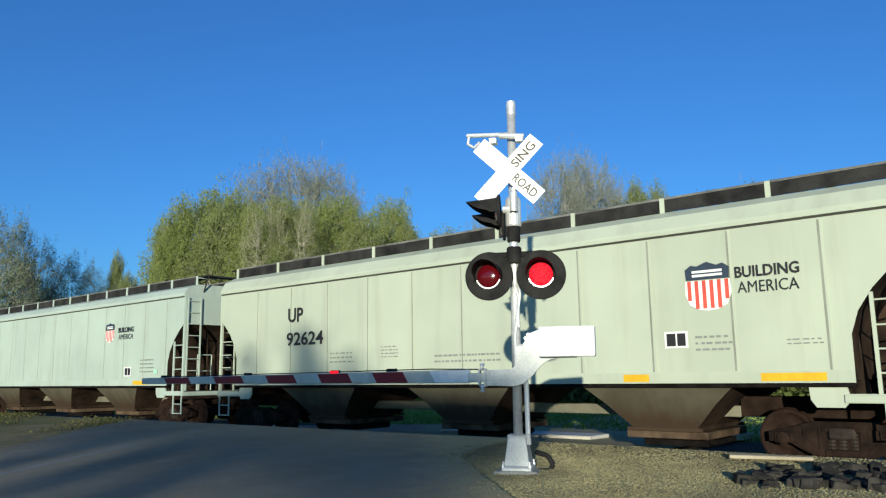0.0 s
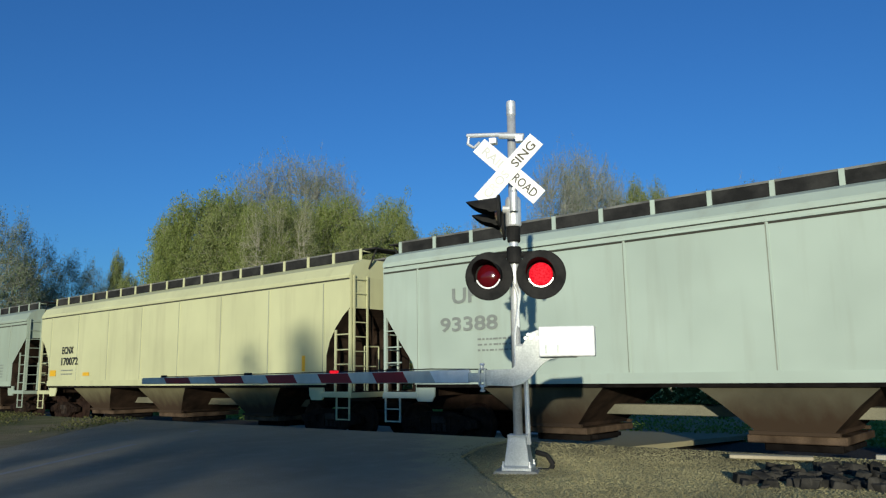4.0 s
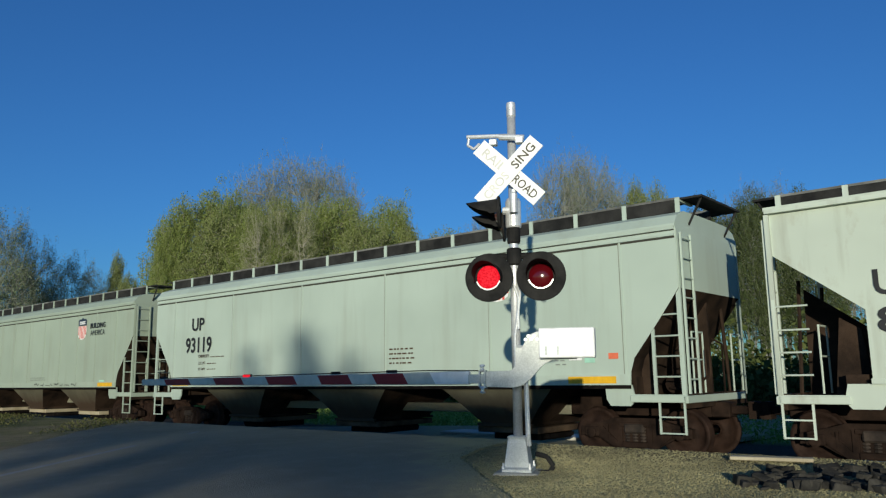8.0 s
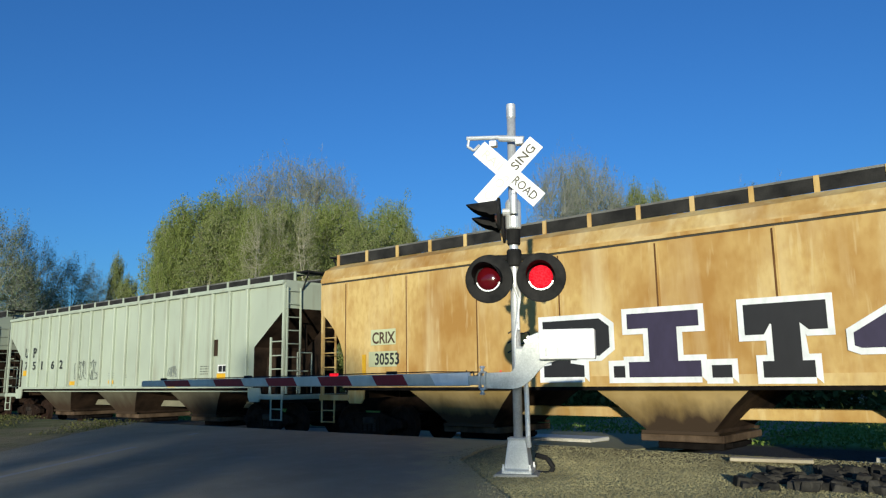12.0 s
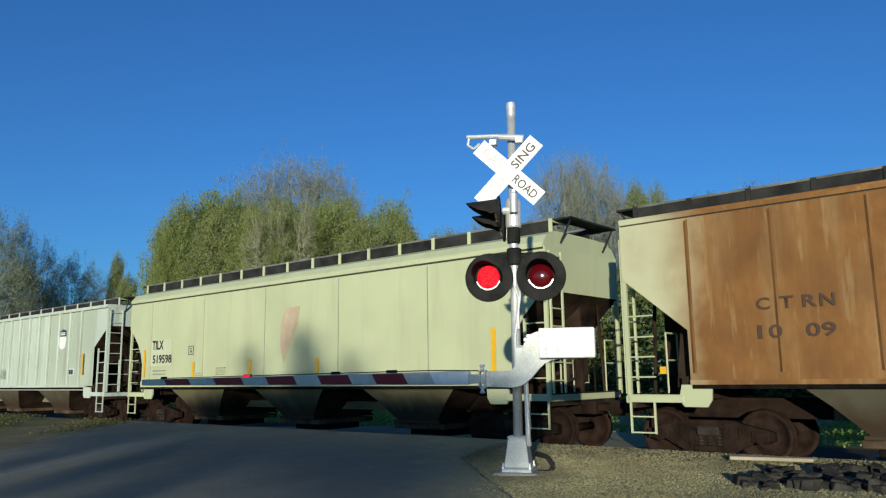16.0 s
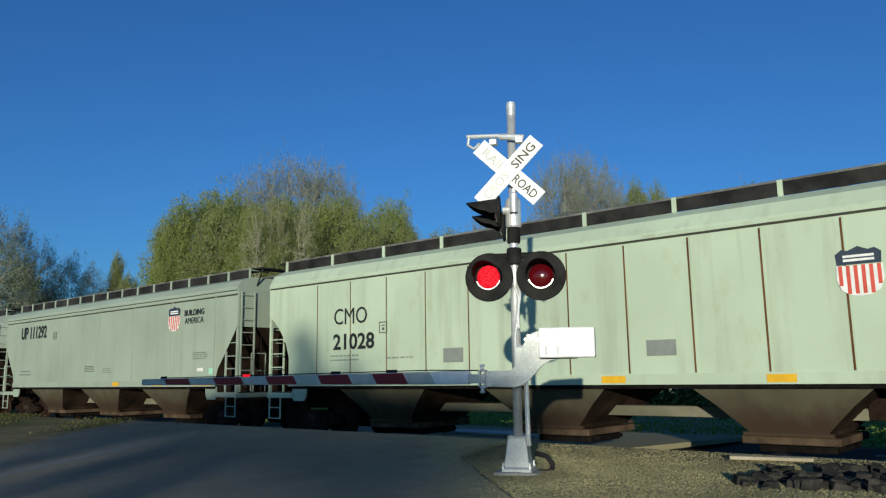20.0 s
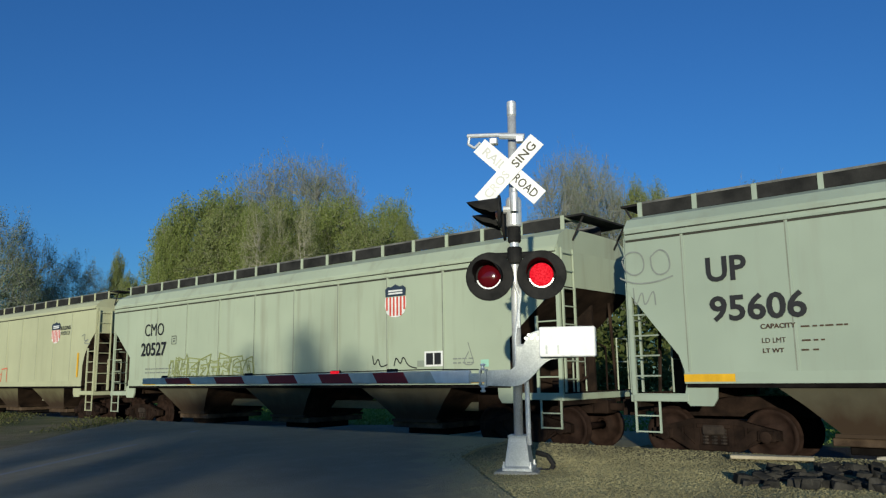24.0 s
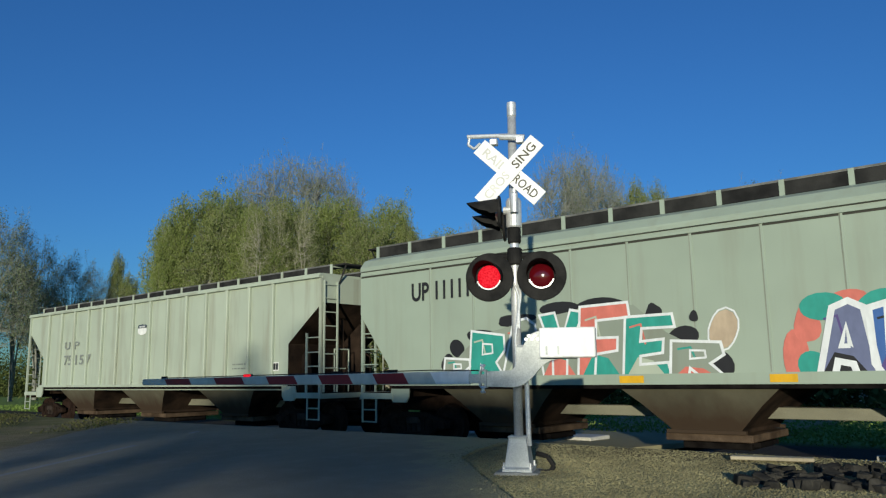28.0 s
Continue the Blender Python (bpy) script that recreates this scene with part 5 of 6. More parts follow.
lettering(c, "98132", -7.05, 2.88, 1.77, 0.37, FADED)
shield(c, 4.10, 3.00, 0.59, 0.75, True)
slogan(c, 4.93, 3.14, 1.01, 0.46, FADED)
bars(c, -2.28, 2.00, 1.53, 0.29, 3, FADED)
bars(c, -6.65, 1.82, 1.86, 0.47, 3, FADED)
c = hopper_car(-269.79, -251.27, "old", RUST_PALE, "orange rusted hopper wagon with pale cream end", seam=1.45, peak=4.48, ends=PALE_CREAM)
spaced(c, "CTRN", [-6.85, -6.48, -6.13, -5.87], 2.57, 0.22, 0.20, FADED_BROWN)
spaced(c, "1009", [-6.86, -6.68, -6.11, -5.88], 2.10, 0.21, 0.22, FADED_BROWN)
post_bar(c, -1.01, 1.54, 0.47)
post_bar(c, -8.60, 1.55, 0.13)
c = hopper_car(-287.98, -271.47, "round", PALE_CREAM, "pale cream covered hopper wagon with black lettering", seam=2.5, ribs=(-3.83, 2.99), eave=4.18)
boxed_mark(c, -4.5, 2.46)
lettering(c, "TILX", -6.75, 2.54, 0.67, 0.29, BLACK)
lettering(c, "519598", -6.70, 2.10, 1.12, 0.27, BLACK)
post_bar(c, -7.28, 1.67, 0.88)
post_bar(c, -4.40, 1.64, 0.46)
post_bar(c, 6.88, 1.55, 1.00)
post_bar(c, 1.29, 1.69, 0.38)
post_bar(c, -1.55, 1.73, 0.38)
blob(c, [(0.06, 3.44), (0.63, 3.46), (0.52, 2.96), (0.22, 2.44), (-0.03, 1.98), (-0.19, 2.46), (-0.17, 3.07)], PINK_STAIN, 0.014)
bars(c, -6.68, 1.71, 0.80, 0.21, 2, FADED)
bars(c, -3.14, 1.69, 0.51, 0.24, 4, FADED_BROWN)
bars(c, -4.21, 1.67, 0.44, 0.12, 2, FADED)
plate("repainted_patch", c, -6.84, 2.02, 1.25, 0.83, paint("fresh_pale_paint", (.52, .55, .38), .15), "paler repainted patch", lift=.008)
c = hopper_car(-307.42, -289.68, "rib", RIB_PALE, "pale ribbed hopper wagon with widely spaced stencil letters", seam=.93, sides=(4.2, 7.9, RIB_DULL), ribs=(0.48, 0.914))
spaced(c, "UP", [-7.20, -6.46], 2.58, 0.29, 0.40, BLACK)
spaced(c, "74582", [-7.11, -6.44, -5.61, -4.78, -3.90], 2.11, 0.28, 0.33, BLACK)
post_bar(c, -7.55, 1.56, 0.98)
post_bar(c, -4.27, 1.55, 0.52)
post_bar(c, 7.14, 1.81, 0.77)
shield(c, 5.06, 2.78, 0.55, 0.78, False)
data_plate(c, 5.99, 1.80, 0.41, 0.24)
scrawl(c, -3.19, 1.64, 0.57, 0.49, FADED, 3)
scrawl(c, -1.25, 1.77, 0.55, 0.29, FADED_BROWN, 6)
scrawl(c, -0.40, 1.68, 0.54, 0.56, FADED, 9)
bars(c, -2.99, 2.21, 0.45, 0.32, 3, FADED)
c = hopper_car(-327.22, -308.86, "long", SAGE, "pale green-grey hopper wagon with big black lettering", seam=1.6, ribs=(-0.89, 1.76))
boxed_mark(c, -5.36, 2.83)
lettering(c, "CMO", -7.22, 2.93, 1.18, 0.46, BLACK)
lettering(c, "20412", -7.42, 2.31, 1.44, 0.46, BLACK)
shield(c, 4.62, 2.94, 0.60, 0.76, True)
data_plate(c, 5.52, 1.80, 0.52, 0.29)
sill_bar(c, -7.41, 0.98)
bars(c, -7.18, 1.67, 1.70, 0.31, 2, FADED)
strokes(c, [(-7.22, 2.18), (-6.90, 2.15), (-7.03, 2.16), (-7.02, 2.31), (-7.04, 2.04)], 0.06, FADED_BROWN)
strokes(c, [(-6.53, 2.24), (-6.78, 2.16), (-6.55, 2.08), (-6.68, 2.02), (-6.47, 2.01), (-6.45, 2.24), (-6.24, 2.14), (-6.25, 2.00), (-6.03, 2.20), (-6.08, 2.04), (-5.52, 2.02)], 0.045, BLACK)
bars(c, -3.37, 1.45, 1.20, 0.11, 1, BLACK)
sill_bar(c, -1.26, 0.40)
sill_bar(c, 1.14, 0.51)
strokes(c, [(1.02, 1.77), (1.07, 2.07), (1.19, 2.12), (1.11, 2.03), (1.28, 2.08), (1.24, 1.78)], 0.03, BLACK)
strokes(c, [(1.36, 2.04), (1.56, 2.07), (1.47, 2.05), (1.41, 1.78)], 0.03, BLACK)
strokes(c, [(1.56, 1.78), (1.63, 2.06), (1.80, 2.02), (1.77, 1.81), (1.57, 1.78)], 0.03, BLACK)
strokes(c, [(1.85, 1.79), (1.86, 2.09), (1.96, 2.05), (1.86, 1.95), (1.99, 1.76)], 0.03, BLACK)
strokes(c, [(0.99, 1.72), (1.99, 1.73)], 0.025, BLACK)
c = hopper_car(-346.21, -328.87, "round", GREEN_WHITE, "pale green covered hopper wagon with rust along the eaves", seam=1.5, posts=2.0, ribs=(0.8, 1.24))
lettering(c, "CMO", -6.01, 2.87, 1.18, 0.40, BLACK)
lettering(c, "21028", -6.04, 2.24, 1.46, 0.40, BLACK)
shield(c, 5.61, 2.68, 0.64, 0.77, True)
slogan(c, 6.40, 2.89, 1.05, 0.42, BLACK)
plate("screened_panel", c, -2.43, 1.86, 0.56, 0.31, FADED)
plate("screened_panel", c, 2.37, 1.87, 0.56, 0.28, FADED)
sill_bar(c, 1.44, 0.49)
sill_bar(c, 4.43, 0.46)
data_plate(c, 6.39, 1.92, 0.45, 0.25)
bars(c, -6.15, 1.94, 1.08, 0.21, 2, FADED)
bars(c, -4.17, 1.95, 0.90, 0.11, 1, FADED)
boxed_mark(c, -4.29, 2.73)
c = hopper_car(-364.23, -347.70, "flat", UP_DULL, "grey covered hopper wagon with number, shield and slogan", seam=2.6)
sill_bar(c, 6.17, 1.02)
plate("decal", c, 5.73, 1.48, .16, .1, ORANGE_RED, lift=.03, y=SIDE)
plate("decal", c, 6.31, 1.81, 0.31, .1, WHITE)
plate("decal", c, 6.92, 1.71, 0.22, .18, MINT)
bars(c, 6.05, 2.16, 0.77, .24, 4, BOX_INK)
bars(c, -0.97, 1.88, 0.72, .24, 4, FADED_BROWN)
boxed_mark(c, -3.6, 3.32)
lettering(c, "UP 111292", -6.71, 3.27, 2.36, 0.50, BLACK)
shield(c, 4.58, 3.07, 0.66, 0.78, True)
slogan(c, 5.50, 3.27, 1.08, 0.44, BLACK)
sill_bar(c, 1.16, 0.45)
sill_bar(c, 3.85, 0.50)
bars(c, -6.64, 1.79, 1.06, 0.27, 2, FADED)
bars(c, 0.37, 1.82, 0.62, 0.21, 3, FADED)
c = hopper_car(-383.19, -365.65, "flat", UP_COOL, "weathered cool-grey hopper wagon with red scrawl", seam=1.6)
lettering(c, "UP", -6.77, 2.99, 0.85, 0.45, FADED)
lettering(c, "93073", -7.20, 2.39, 1.69, 0.39, FADED)
shield(c, 4.33, 3.13, 0.81, 0.70, True)
slogan(c, 5.31, 3.23, 1.05, 0.43, FADED)
strokes(c, [(-3.31, 1.81), (-3.07, 2.01), (-2.67, 1.76), (-2.27, 2.03), (-1.88, 1.75), (-1.61, 1.98)], 0.09, ORANGE_RED)
c = hopper_car(-401.32, -384.91, "flat", UP_DULL, "grey hopper wagon with yellow bubble graffiti", seam=1.7)
lettering(c, "UP", -6.69, 3.08, 0.69, 0.43, BLACK)
lettering(c, "95606", -6.67, 2.39, 1.56, 0.45, BLACK)
sill_bar(c, -7.20, 0.88)
lettering(c, "CAPACITY", -5.85, 2.24, 0.55, 0.08, FADED_BROWN)
bars(c, -5.23, 2.21, 0.68, 0.08, 1, FADED_BROWN)
lettering(c, "LD LMT", -5.84, 2.01, 0.37, 0.08, FADED_BROWN)
bars(c, -5.23, 1.99, 0.35, 0.08, 1, FADED_BROWN)
lettering(c, "LT WT", -5.84, 1.85, 0.33, 0.07, FADED_BROWN)
bars(c, -5.25, 1.84, 0.35, 0.08, 1, FADED_BROWN)
bubbles(c, -1.67, 1.48, 2.84, 0.86)
grey_piece(c, 1.92, 1.49, 2.73, 1.05)
sill_bar(c, 1.07, 0.32)
sill_bar(c, 3.84, 0.17)
boxed_mark(c, -3.06, 2.9)
strokes(c, [(-8.26, 3.65), (-8.12, 3.79), (-7.86, 3.73), (-7.82, 3.41), (-8.03, 3.31), (-8.22, 3.43), (-8.27, 3.63)], 0.028, FADED)
strokes(c, [(-7.70, 3.64), (-7.53, 3.78), (-7.35, 3.67), (-7.33, 3.36), (-7.56, 3.28), (-7.69, 3.42), (-7.70, 3.64)], 0.028, FADED)
strokes(c, [(-8.33, 3.31), (-8.06, 3.17), (-7.62, 3.17), (-7.29, 3.26)], 0.028, FADED)
strokes(c, [(-8.07, 3.10), (-8.05, 2.70), (-7.89, 3.09), (-7.87, 2.69), (-7.67, 3.09), (-7.65, 2.76)], 0.025, FADED)
c = hopper_car(-420.79, -402.81, "long", SAGE, "pale green-grey hopper wagon with olive graffiti", seam=1.6, ribs=(-4.36, 1.73))
boxed_mark(c, -5.07, 2.78)
lettering(c, "CMO", -6.85, 2.96, 1.17, 0.40, BLACK)
lettering(c, "20527", -7.04, 2.31, 1.54, 0.44, BLACK)
shield(c, 4.22, 2.92, 0.67, 0.78, True)
sill_bar(c, -6.78, 0.73)
sill_bar(c, -4.19, 0.44)
bars(c, -6.73, 1.72, 1.57, 0.24, 2, FADED)
bars(c, -2.97, 1.41, 1.10, 0.11, 1, BLACK)
sill_bar(c, 6.19, 1.02)
data_plate(c, 5.45, 1.76, 0.54, 0.34)
plate("decal", c, 7.04, 1.73, 0.21, 0.15, MINT)
plate("decal", c, 5.23, 1.76, 0.20, 0.14, UP_DARK)
bars(c, 6.28, 1.78, 0.59, 0.18, 2, FADED)
strokes(c, [(3.79, 2.05), (3.84, 1.78), (3.99, 2.01), (4.04, 1.76), (4.29, 1.83)], 0.03, BLACK)
strokes(c, [(4.50, 1.79), (4.56, 2.02), (4.71, 1.80), (4.79, 2.04), (4.94, 1.78), (5.22, 1.73)], 0.03, BLACK)
strokes(c, [(6.70, 2.26), (6.79, 2.01), (6.87, 1.77), (6.53, 1.79), (6.72, 2.06)], 0.025, FADED)
piece(c, "UMEFARFA", -5.35, 1.52, (.5, .62, .55, .6, .62, .6, .6, .7), (.66, .7, .62, .66, .58, .7, .62, .6), None, OLIVE_SPRAY, .036, .016, .22)
piece(c, "MERAFEAU", -5.15, 1.56, (.5, .62, .55, .6, .62, .6, .6, .6), (.5, .55, .5, .55, .5, .55, .5, .45), None, OLIVE_SPRAY, .026, .0165, -.3)
c = hopper_car(-438.47, -422.16, "round", CREAM_GREY, "cream-grey covered hopper wagon with number and shield", seam=2.0, eave=4.19, ribs=(-2.71, 1.5))
boxed_mark(c, -4.3, 2.62)
lettering(c, "CMO 101203", -6.04, 3.43, 3.05, 0.44, BLACK)
shield(c, 4.59, 2.99, 0.74, 0.82, True)
slogan(c, 5.37, 3.28, 0.82, 0.35, BLACK)
post_bar(c, 6.89, 1.69, 0.88)
strokes(c, [(7.14, 3.17), (7.44, 3.26), (7.31, 2.97), (7.78, 3.06), (7.26, 2.90), (7.82, 2.87)], 0.03, FADED)
post_bar(c, -7.06, 1.61, 0.97)
post_bar(c, -4.15, 1.62, 0.48)
bars(c, -6.13, 1.64, 0.88, 0.21, 2, FADED)
plate("decal", c, -6.42, 1.61, 0.21, 0.14, ORANGE_RED)
strokes(c, [(-0.03, 2.01), (-0.12, 1.51), (0.03, 1.41), (0.20, 1.44)], 0.05, ORANGE_RED)
strokes(c, [(-0.36, 1.85), (-0.30, 1.55), (-0.07, 1.59), (-0.06, 1.89), (-0.31, 1.87)], 0.04, ORANGE_RED)
strokes(c, [(-0.44, 1.99), (-0.52, 1.41), (-0.24, 1.37), (0.14, 1.40)], 0.05, ORANGE_RED)
strokes(c, [(-0.08, 2.08), (0.50, 2.12), (0.51, 1.50)], 0.05, ORANGE_RED)
c = hopper_car(-456.44, -440.25, "round", CREAM_GREY, "cream-grey covered hopper wagon with number and shield", seam=2.0, eave=4.19, ribs=(-0.68, 1.9))
lettering(c, "CMO 101040", -6.26, 3.40, 3.30, 0.45, BLACK)
shield(c, 4.92, 3.04, 0.59, 0.73, True)
slogan(c, 5.61, 3.26, 0.76, 0.31, BLACK)
post_bar(c, -1.14, 1.64, 0.47)
post_bar(c, 1.69, 1.63, 0.48)
post_bar(c, -6.90, 1.68, 0.89)
post_bar(c, 7.14, 1.84, 0.76)
bars(c, -1.73, 1.67, 0.40, 0.22, 4, FADED)
bars(c, 0.47, 1.65, 0.78, 0.15, 2, FADED_BROWN)
plate("decal", c, -0.49, 1.67, 0.25, 0.14, WHITE)
c = hopper_car(-474.24, -457.78, "flat", UP_DULL, "grey covered hopper wagon with teal and red graffiti", seam=2.8, ribs=(0.15, 1.22))
lettering(c, "UP 111110", -6.52, 3.26, 1.98, 0.43, BLACK)
shield(c, 4.40, 3.13, 0.67, 0.66, True)
slogan(c, 5.26, 3.24, 1.05, 0.43, FADED)
sill_bar(c, -1.35, 0.48)
sill_bar(c, 1.32, 0.43)
dark_and_teal_piece(c)
blue_and_black_piece(c)
c = hopper_car(-493.70, -475.75, "rib", RIB_DULL, "pale grey ribbed last hopper wagon of the train", seam=.93, ribs=(-2.82, 1.086))
spaced(c, "UP", [-5.74, -4.99], 2.75, 0.43, 0.28, FADED)
spaced(c, "75157", [-5.75, -5.42, -4.82, -4.50, -3.96], 2.17, 0.33, 0.36, FADED)
shield(c, -0.34, 3.06, 0.55, 0.36, False)
bars(c, 5.11, 1.80, 0.81, 0.24, 2, FADED)
data_plate(c, 6.99, 1.77, 0.25, 0.23)


# ---- the crossing signal ----
def lamp_red():
    """A cluster of red diodes behind a clear cover."""
    m, n, l, p = nodes_of("lit_red_diodes")
    f = noise_node(n, l, 55.0, seeded=False, detail=1.0)
    l.new(blend(n, l, ramp(n, l, f, .4, .6), (.75, .0, .012), (1.0, .03, .05)), p.inputs["Emission Color"])
    p.inputs["Emission Strength"].default_value = 1.0
    p.inputs["Base Color"].default_value = (.12, .002, .004, 1)
    p.inputs["Roughness"].default_value = .7
    p.inputs["Specular IOR Level"].default_value = .1
    return m


MAST = Vector((-5.45, 7.86, 0.43))
GALV = surface("galvanised_steel", (.62, .63, .63), (.80, .81, .81), 5.0, .42, .5, bump=.04)
CASTING = surface("grey_painted_casting", (.42, .44, .43), (.56, .58, .56), 4.0, .5, .2, bump=.1)
SIGNAL_WHITE = flat("bright_white_sheeting", (.86, .86, .85), .45)
SIGNAL_BLACK = surface("flat_black_signal_paint", (.012, .012, .012), (.026, .025, .024), 6.0, .75, spec=.1)
LENS = flat("unlit_red_lens", (.085, .003, .006), .1, spec=.5)
LIT = lamp_red()
SHEET_RED = flat("red_gate_sheeting", (.26, .016, .022), .5)
SHEET_SILVER = flat("silver_gate_sheeting", (.56, .55, .49), .45)
WORD = flat("brown_black_sign_letters", (.07, .06, .04), .6)
GLARE_WORD = flat("letters_worn_almost_white", (.62, .61, .57), .6)
FLASHERS = []


def crossbuck(sig):
    """Two crossed white blades with black words."""
    c = Vector((-.018, -.16, 3.67))
    # first half of each word is pale: sun glare put into its colour
    for name, parts_of, turn, y in (("blade", (("CROS", -.43, .40, GLARE_WORD), ("SING", .09, .37, WORD)), 46, -.024),
                                    ("blade", (("RAIL", -.43, .36, GLARE_WORD), ("ROAD", .105, .37, WORD)), -44, -.006)):
        bm = box(B(), -.53, .53, -.008, .008, -.112, .112, .004)
        m = Matrix.Translation(c + Vector((0, y, 0))) @ pose(0, 0, 0, 0, -turn, 0)
        b = part(name, bm, SIGNAL_WHITE, sig, "white crossbuck blade with black words", at=m)
        for bit, x, wd, mat in parts_of:
            letters(lettering_mesh(bit, .115, wd, mat, .0, .014), b, (x, -.0095, -.06))


def flasher(sig, x, y, z, turn, lit_phase, tilt=0):
    """A round black target with a hooded red lens; the lamp behind the lens steps forward as it lights."""
    m = Matrix.Translation((x, y, z)) @ pose(0, 0, 0, tilt, 0, turn)
    face = pose(0, 0, 0, 90, 0, 0)
    bm = lathe(B(), [(0, -.012), (.295, -.012), (.305, 0), (.305, .01), (.285, .016), (.17, .02), (.17, .012), (0, .012)], 40, face)
    fl = part("target", bm, SIGNAL_BLACK, sig, "round black signal target", at=m)
    bm = lathe(B(), [(0, .10), (.10, .10), (.15, .04), (.16, .0), (.05, .0)], 24, pose(0, 0, 0, -90, 0, 0))
    part("housing", bm, SIGNAL_BLACK, fl)
    bm = B()
    arc = [math.radians(198 + 144 * k / 14) for k in range(15)]
    rows = [[bm.verts.new((r * math.cos(a), -d, r * math.sin(a))) for r, d in ((.146, .05), (.162, .05), (.162, .012), (.146, .012))] for a in arc]
    for a, b in zip(rows, rows[1:]):
        for i in range(4):
            bm.faces.new((a[i], a[(i + 1) % 4], b[(i + 1) % 4], b[i]))
    bm.faces.new(rows[0]), bm.faces.new(rows[-1][::-1])
    part("lens_ring", bm, GALV, fl, "bright metal rim under the lens")
    bm = lathe(B(), [(.15, .02), (.13, .045), (.08, .062), (0, .07)], 28, face)
    part("lens", bm, LENS, fl, "dark red round lens", smooth=True)
    # hood: a half tube, longer above than below
    bm = B()
    seg = 22
    rows = []
    for k in range(seg + 1):
        a = math.radians(-20 + 220 * k / seg)
        reach = .12 + .20 * max(0, math.sin(a)) ** .6
        rows.append([bm.verts.new((r * math.cos(a), -d, r * math.sin(a))) for r, d in ((.178, .01), (.178, reach), (.172, reach), (.172, .01))])
    for a, b in zip(rows, rows[1:]):
        for i in range(3):
            bm.faces.new((a[i], a[i + 1], b[i + 1], b[i]))
    part("hood", bm, SIGNAL_BLACK, fl)
    if lit_phase is not None:
        bm = lathe(B(), [(0, 0), (.146, 0), (.14, .02), (.09, .038), (0, .046)], 28, face)
        lamp = part("lamp_insert", bm, LIT, fl, "glowing red lamp insert", smooth=True)
        FLASHERS.append((lamp, lit_phase, (0, 0, 0), (0, -.03, 0)))
    return fl


def build_signal():
    sig = thing("crossing_signal", Matrix.Translation(MAST) @ pose(0, 0, 0, 0, .45, 25),
                "silver crossing signal mast with white crossbuck and red flashers", "crossing signal")
    # base casting on its footing
    bm = B()
    rings = [(.18, 0), (.18, .035), (.155, .05), (.11, .38), (.12, .41)]
    vs = [[bm.verts.new((sx * r, sy * r, z)) for sx, sy in ((-1, -1), (1, -1), (1, 1), (-1, 1))] for r, z in rings]
    for a, b in zip(vs, vs[1:]):
        for k in range(4):
            bm.faces.new((a[k], a[(k + 1) % 4], b[(k + 1) % 4], b[k]))
    bm.faces.new(vs[-1])
    bmesh.ops.bevel(bm, geom=bm.edges[:], offset=.008, segments=1, affect="EDGES")
    base = part("base_casting", bm, CASTING, sig)
    part("door_cover", box(B(), -.02, .09, -.16, -.11, .07, .32, .01, pose(0, 0, 0, -8, 0, 0)), CASTING, base)
    for sx in (-1, 1):
        for sy in (-1, 1):
            part("bolt", lathe(B(), [(0, 0), (.022, 0), (.022, .03), (.012, .03), (.012, .07), (0, .07)], 6), GALV, base, at=(sx * .16, sy * .16, .035))
    part("footing", box(B(), -.27, .27, -.27, .27, -.3, .0, .02), surface("rough_concrete", (.24, .23, .2), (.36, .35, .3), 3.0), sig)
    bm = B()
    tube(bm, (0, 0, .40), (0, 0, 4.62), .056, 20)
    part("pole", bm, GALV, sig, smooth=True)
    part("pole_cap", lathe(B(), [(.056, 4.45), (.061, 4.46), (.062, 4.60), (.058, 4.64), (0, 4.66)], 20), GALV, sig)
    # side conduit, from the base up to the arm
    bm = B()
    pipe(bm, [(.14, -.06, .3), (.135, -.08, .42), (.13, -.09, .95), (.12, -.09, 1.2)], .03, 8)
    part("conduit", bm, GALV, sig)
    bm = B()
    pipe(bm, [(.2, .05, .2), (.33, .1, .16), (.40, .12, .05), (.36, .1, -.02), (.22, .06, -.02)], .03, 8)
    part("cable_loop", bm, SIGNAL_BLACK, sig, "black rubber cable looping to the ground")
    bm = B()
    pipe(bm, [(.06, -.03, 2.3), (.07, -.06, 2.1), (.03, -.09, 1.8), (.0, -.08, 1.6), (.0, -.08, 1.15)], .018, 8)
    pipe(bm, [(-.1, -.06, 2.35), (.0, -.09, 2.25), (.05, -.08, 2.1), (.05, -.08, 1.7)], .015, 8)
    part("signal_cable", bm, GALV, sig)
    # cross arm near the top
    bm = B()
    tube(bm, (-.57, -.1, 4.20), (-.02, -.1, 4.17), .028, 10)
    tube(bm, (-.14, -.12, 4.155), (.18, -.12, 4.12), .04, 10)
    pipe(bm, [(-.54, -.1, 4.2), (-.56, -.1, 4.09), (-.48, -.1, 4.03), (-.40, -.1, 4.1)], .018, 8)
    for x in (-.22, .12):
        box(bm, x - .05, x + .05, -.16, -.06, 4.05, 4.13, .01)
    part("top_bracket", bm, GALV, sig)
    crossbuck(sig)
    # upper junction with the sideways pair of flashers
    part("upper_junction", lathe(B(), [(.09, 2.98), (.10, 3.0), (.10, 3.32), (.08, 3.36), (.064, 3.36)], 16), GALV, sig)
    bm = B()
    lathe(bm, [(.05, 0), (.05, .24), (.035, .26), (.035, .3)], 12, Matrix.Translation((.03, -.14, 3.15)))
    tube(bm, (-.12, -.05, 3.2), (.05, -.05, 3.2), .05, 10)
    part("junction_elbow", bm, GALV, sig)
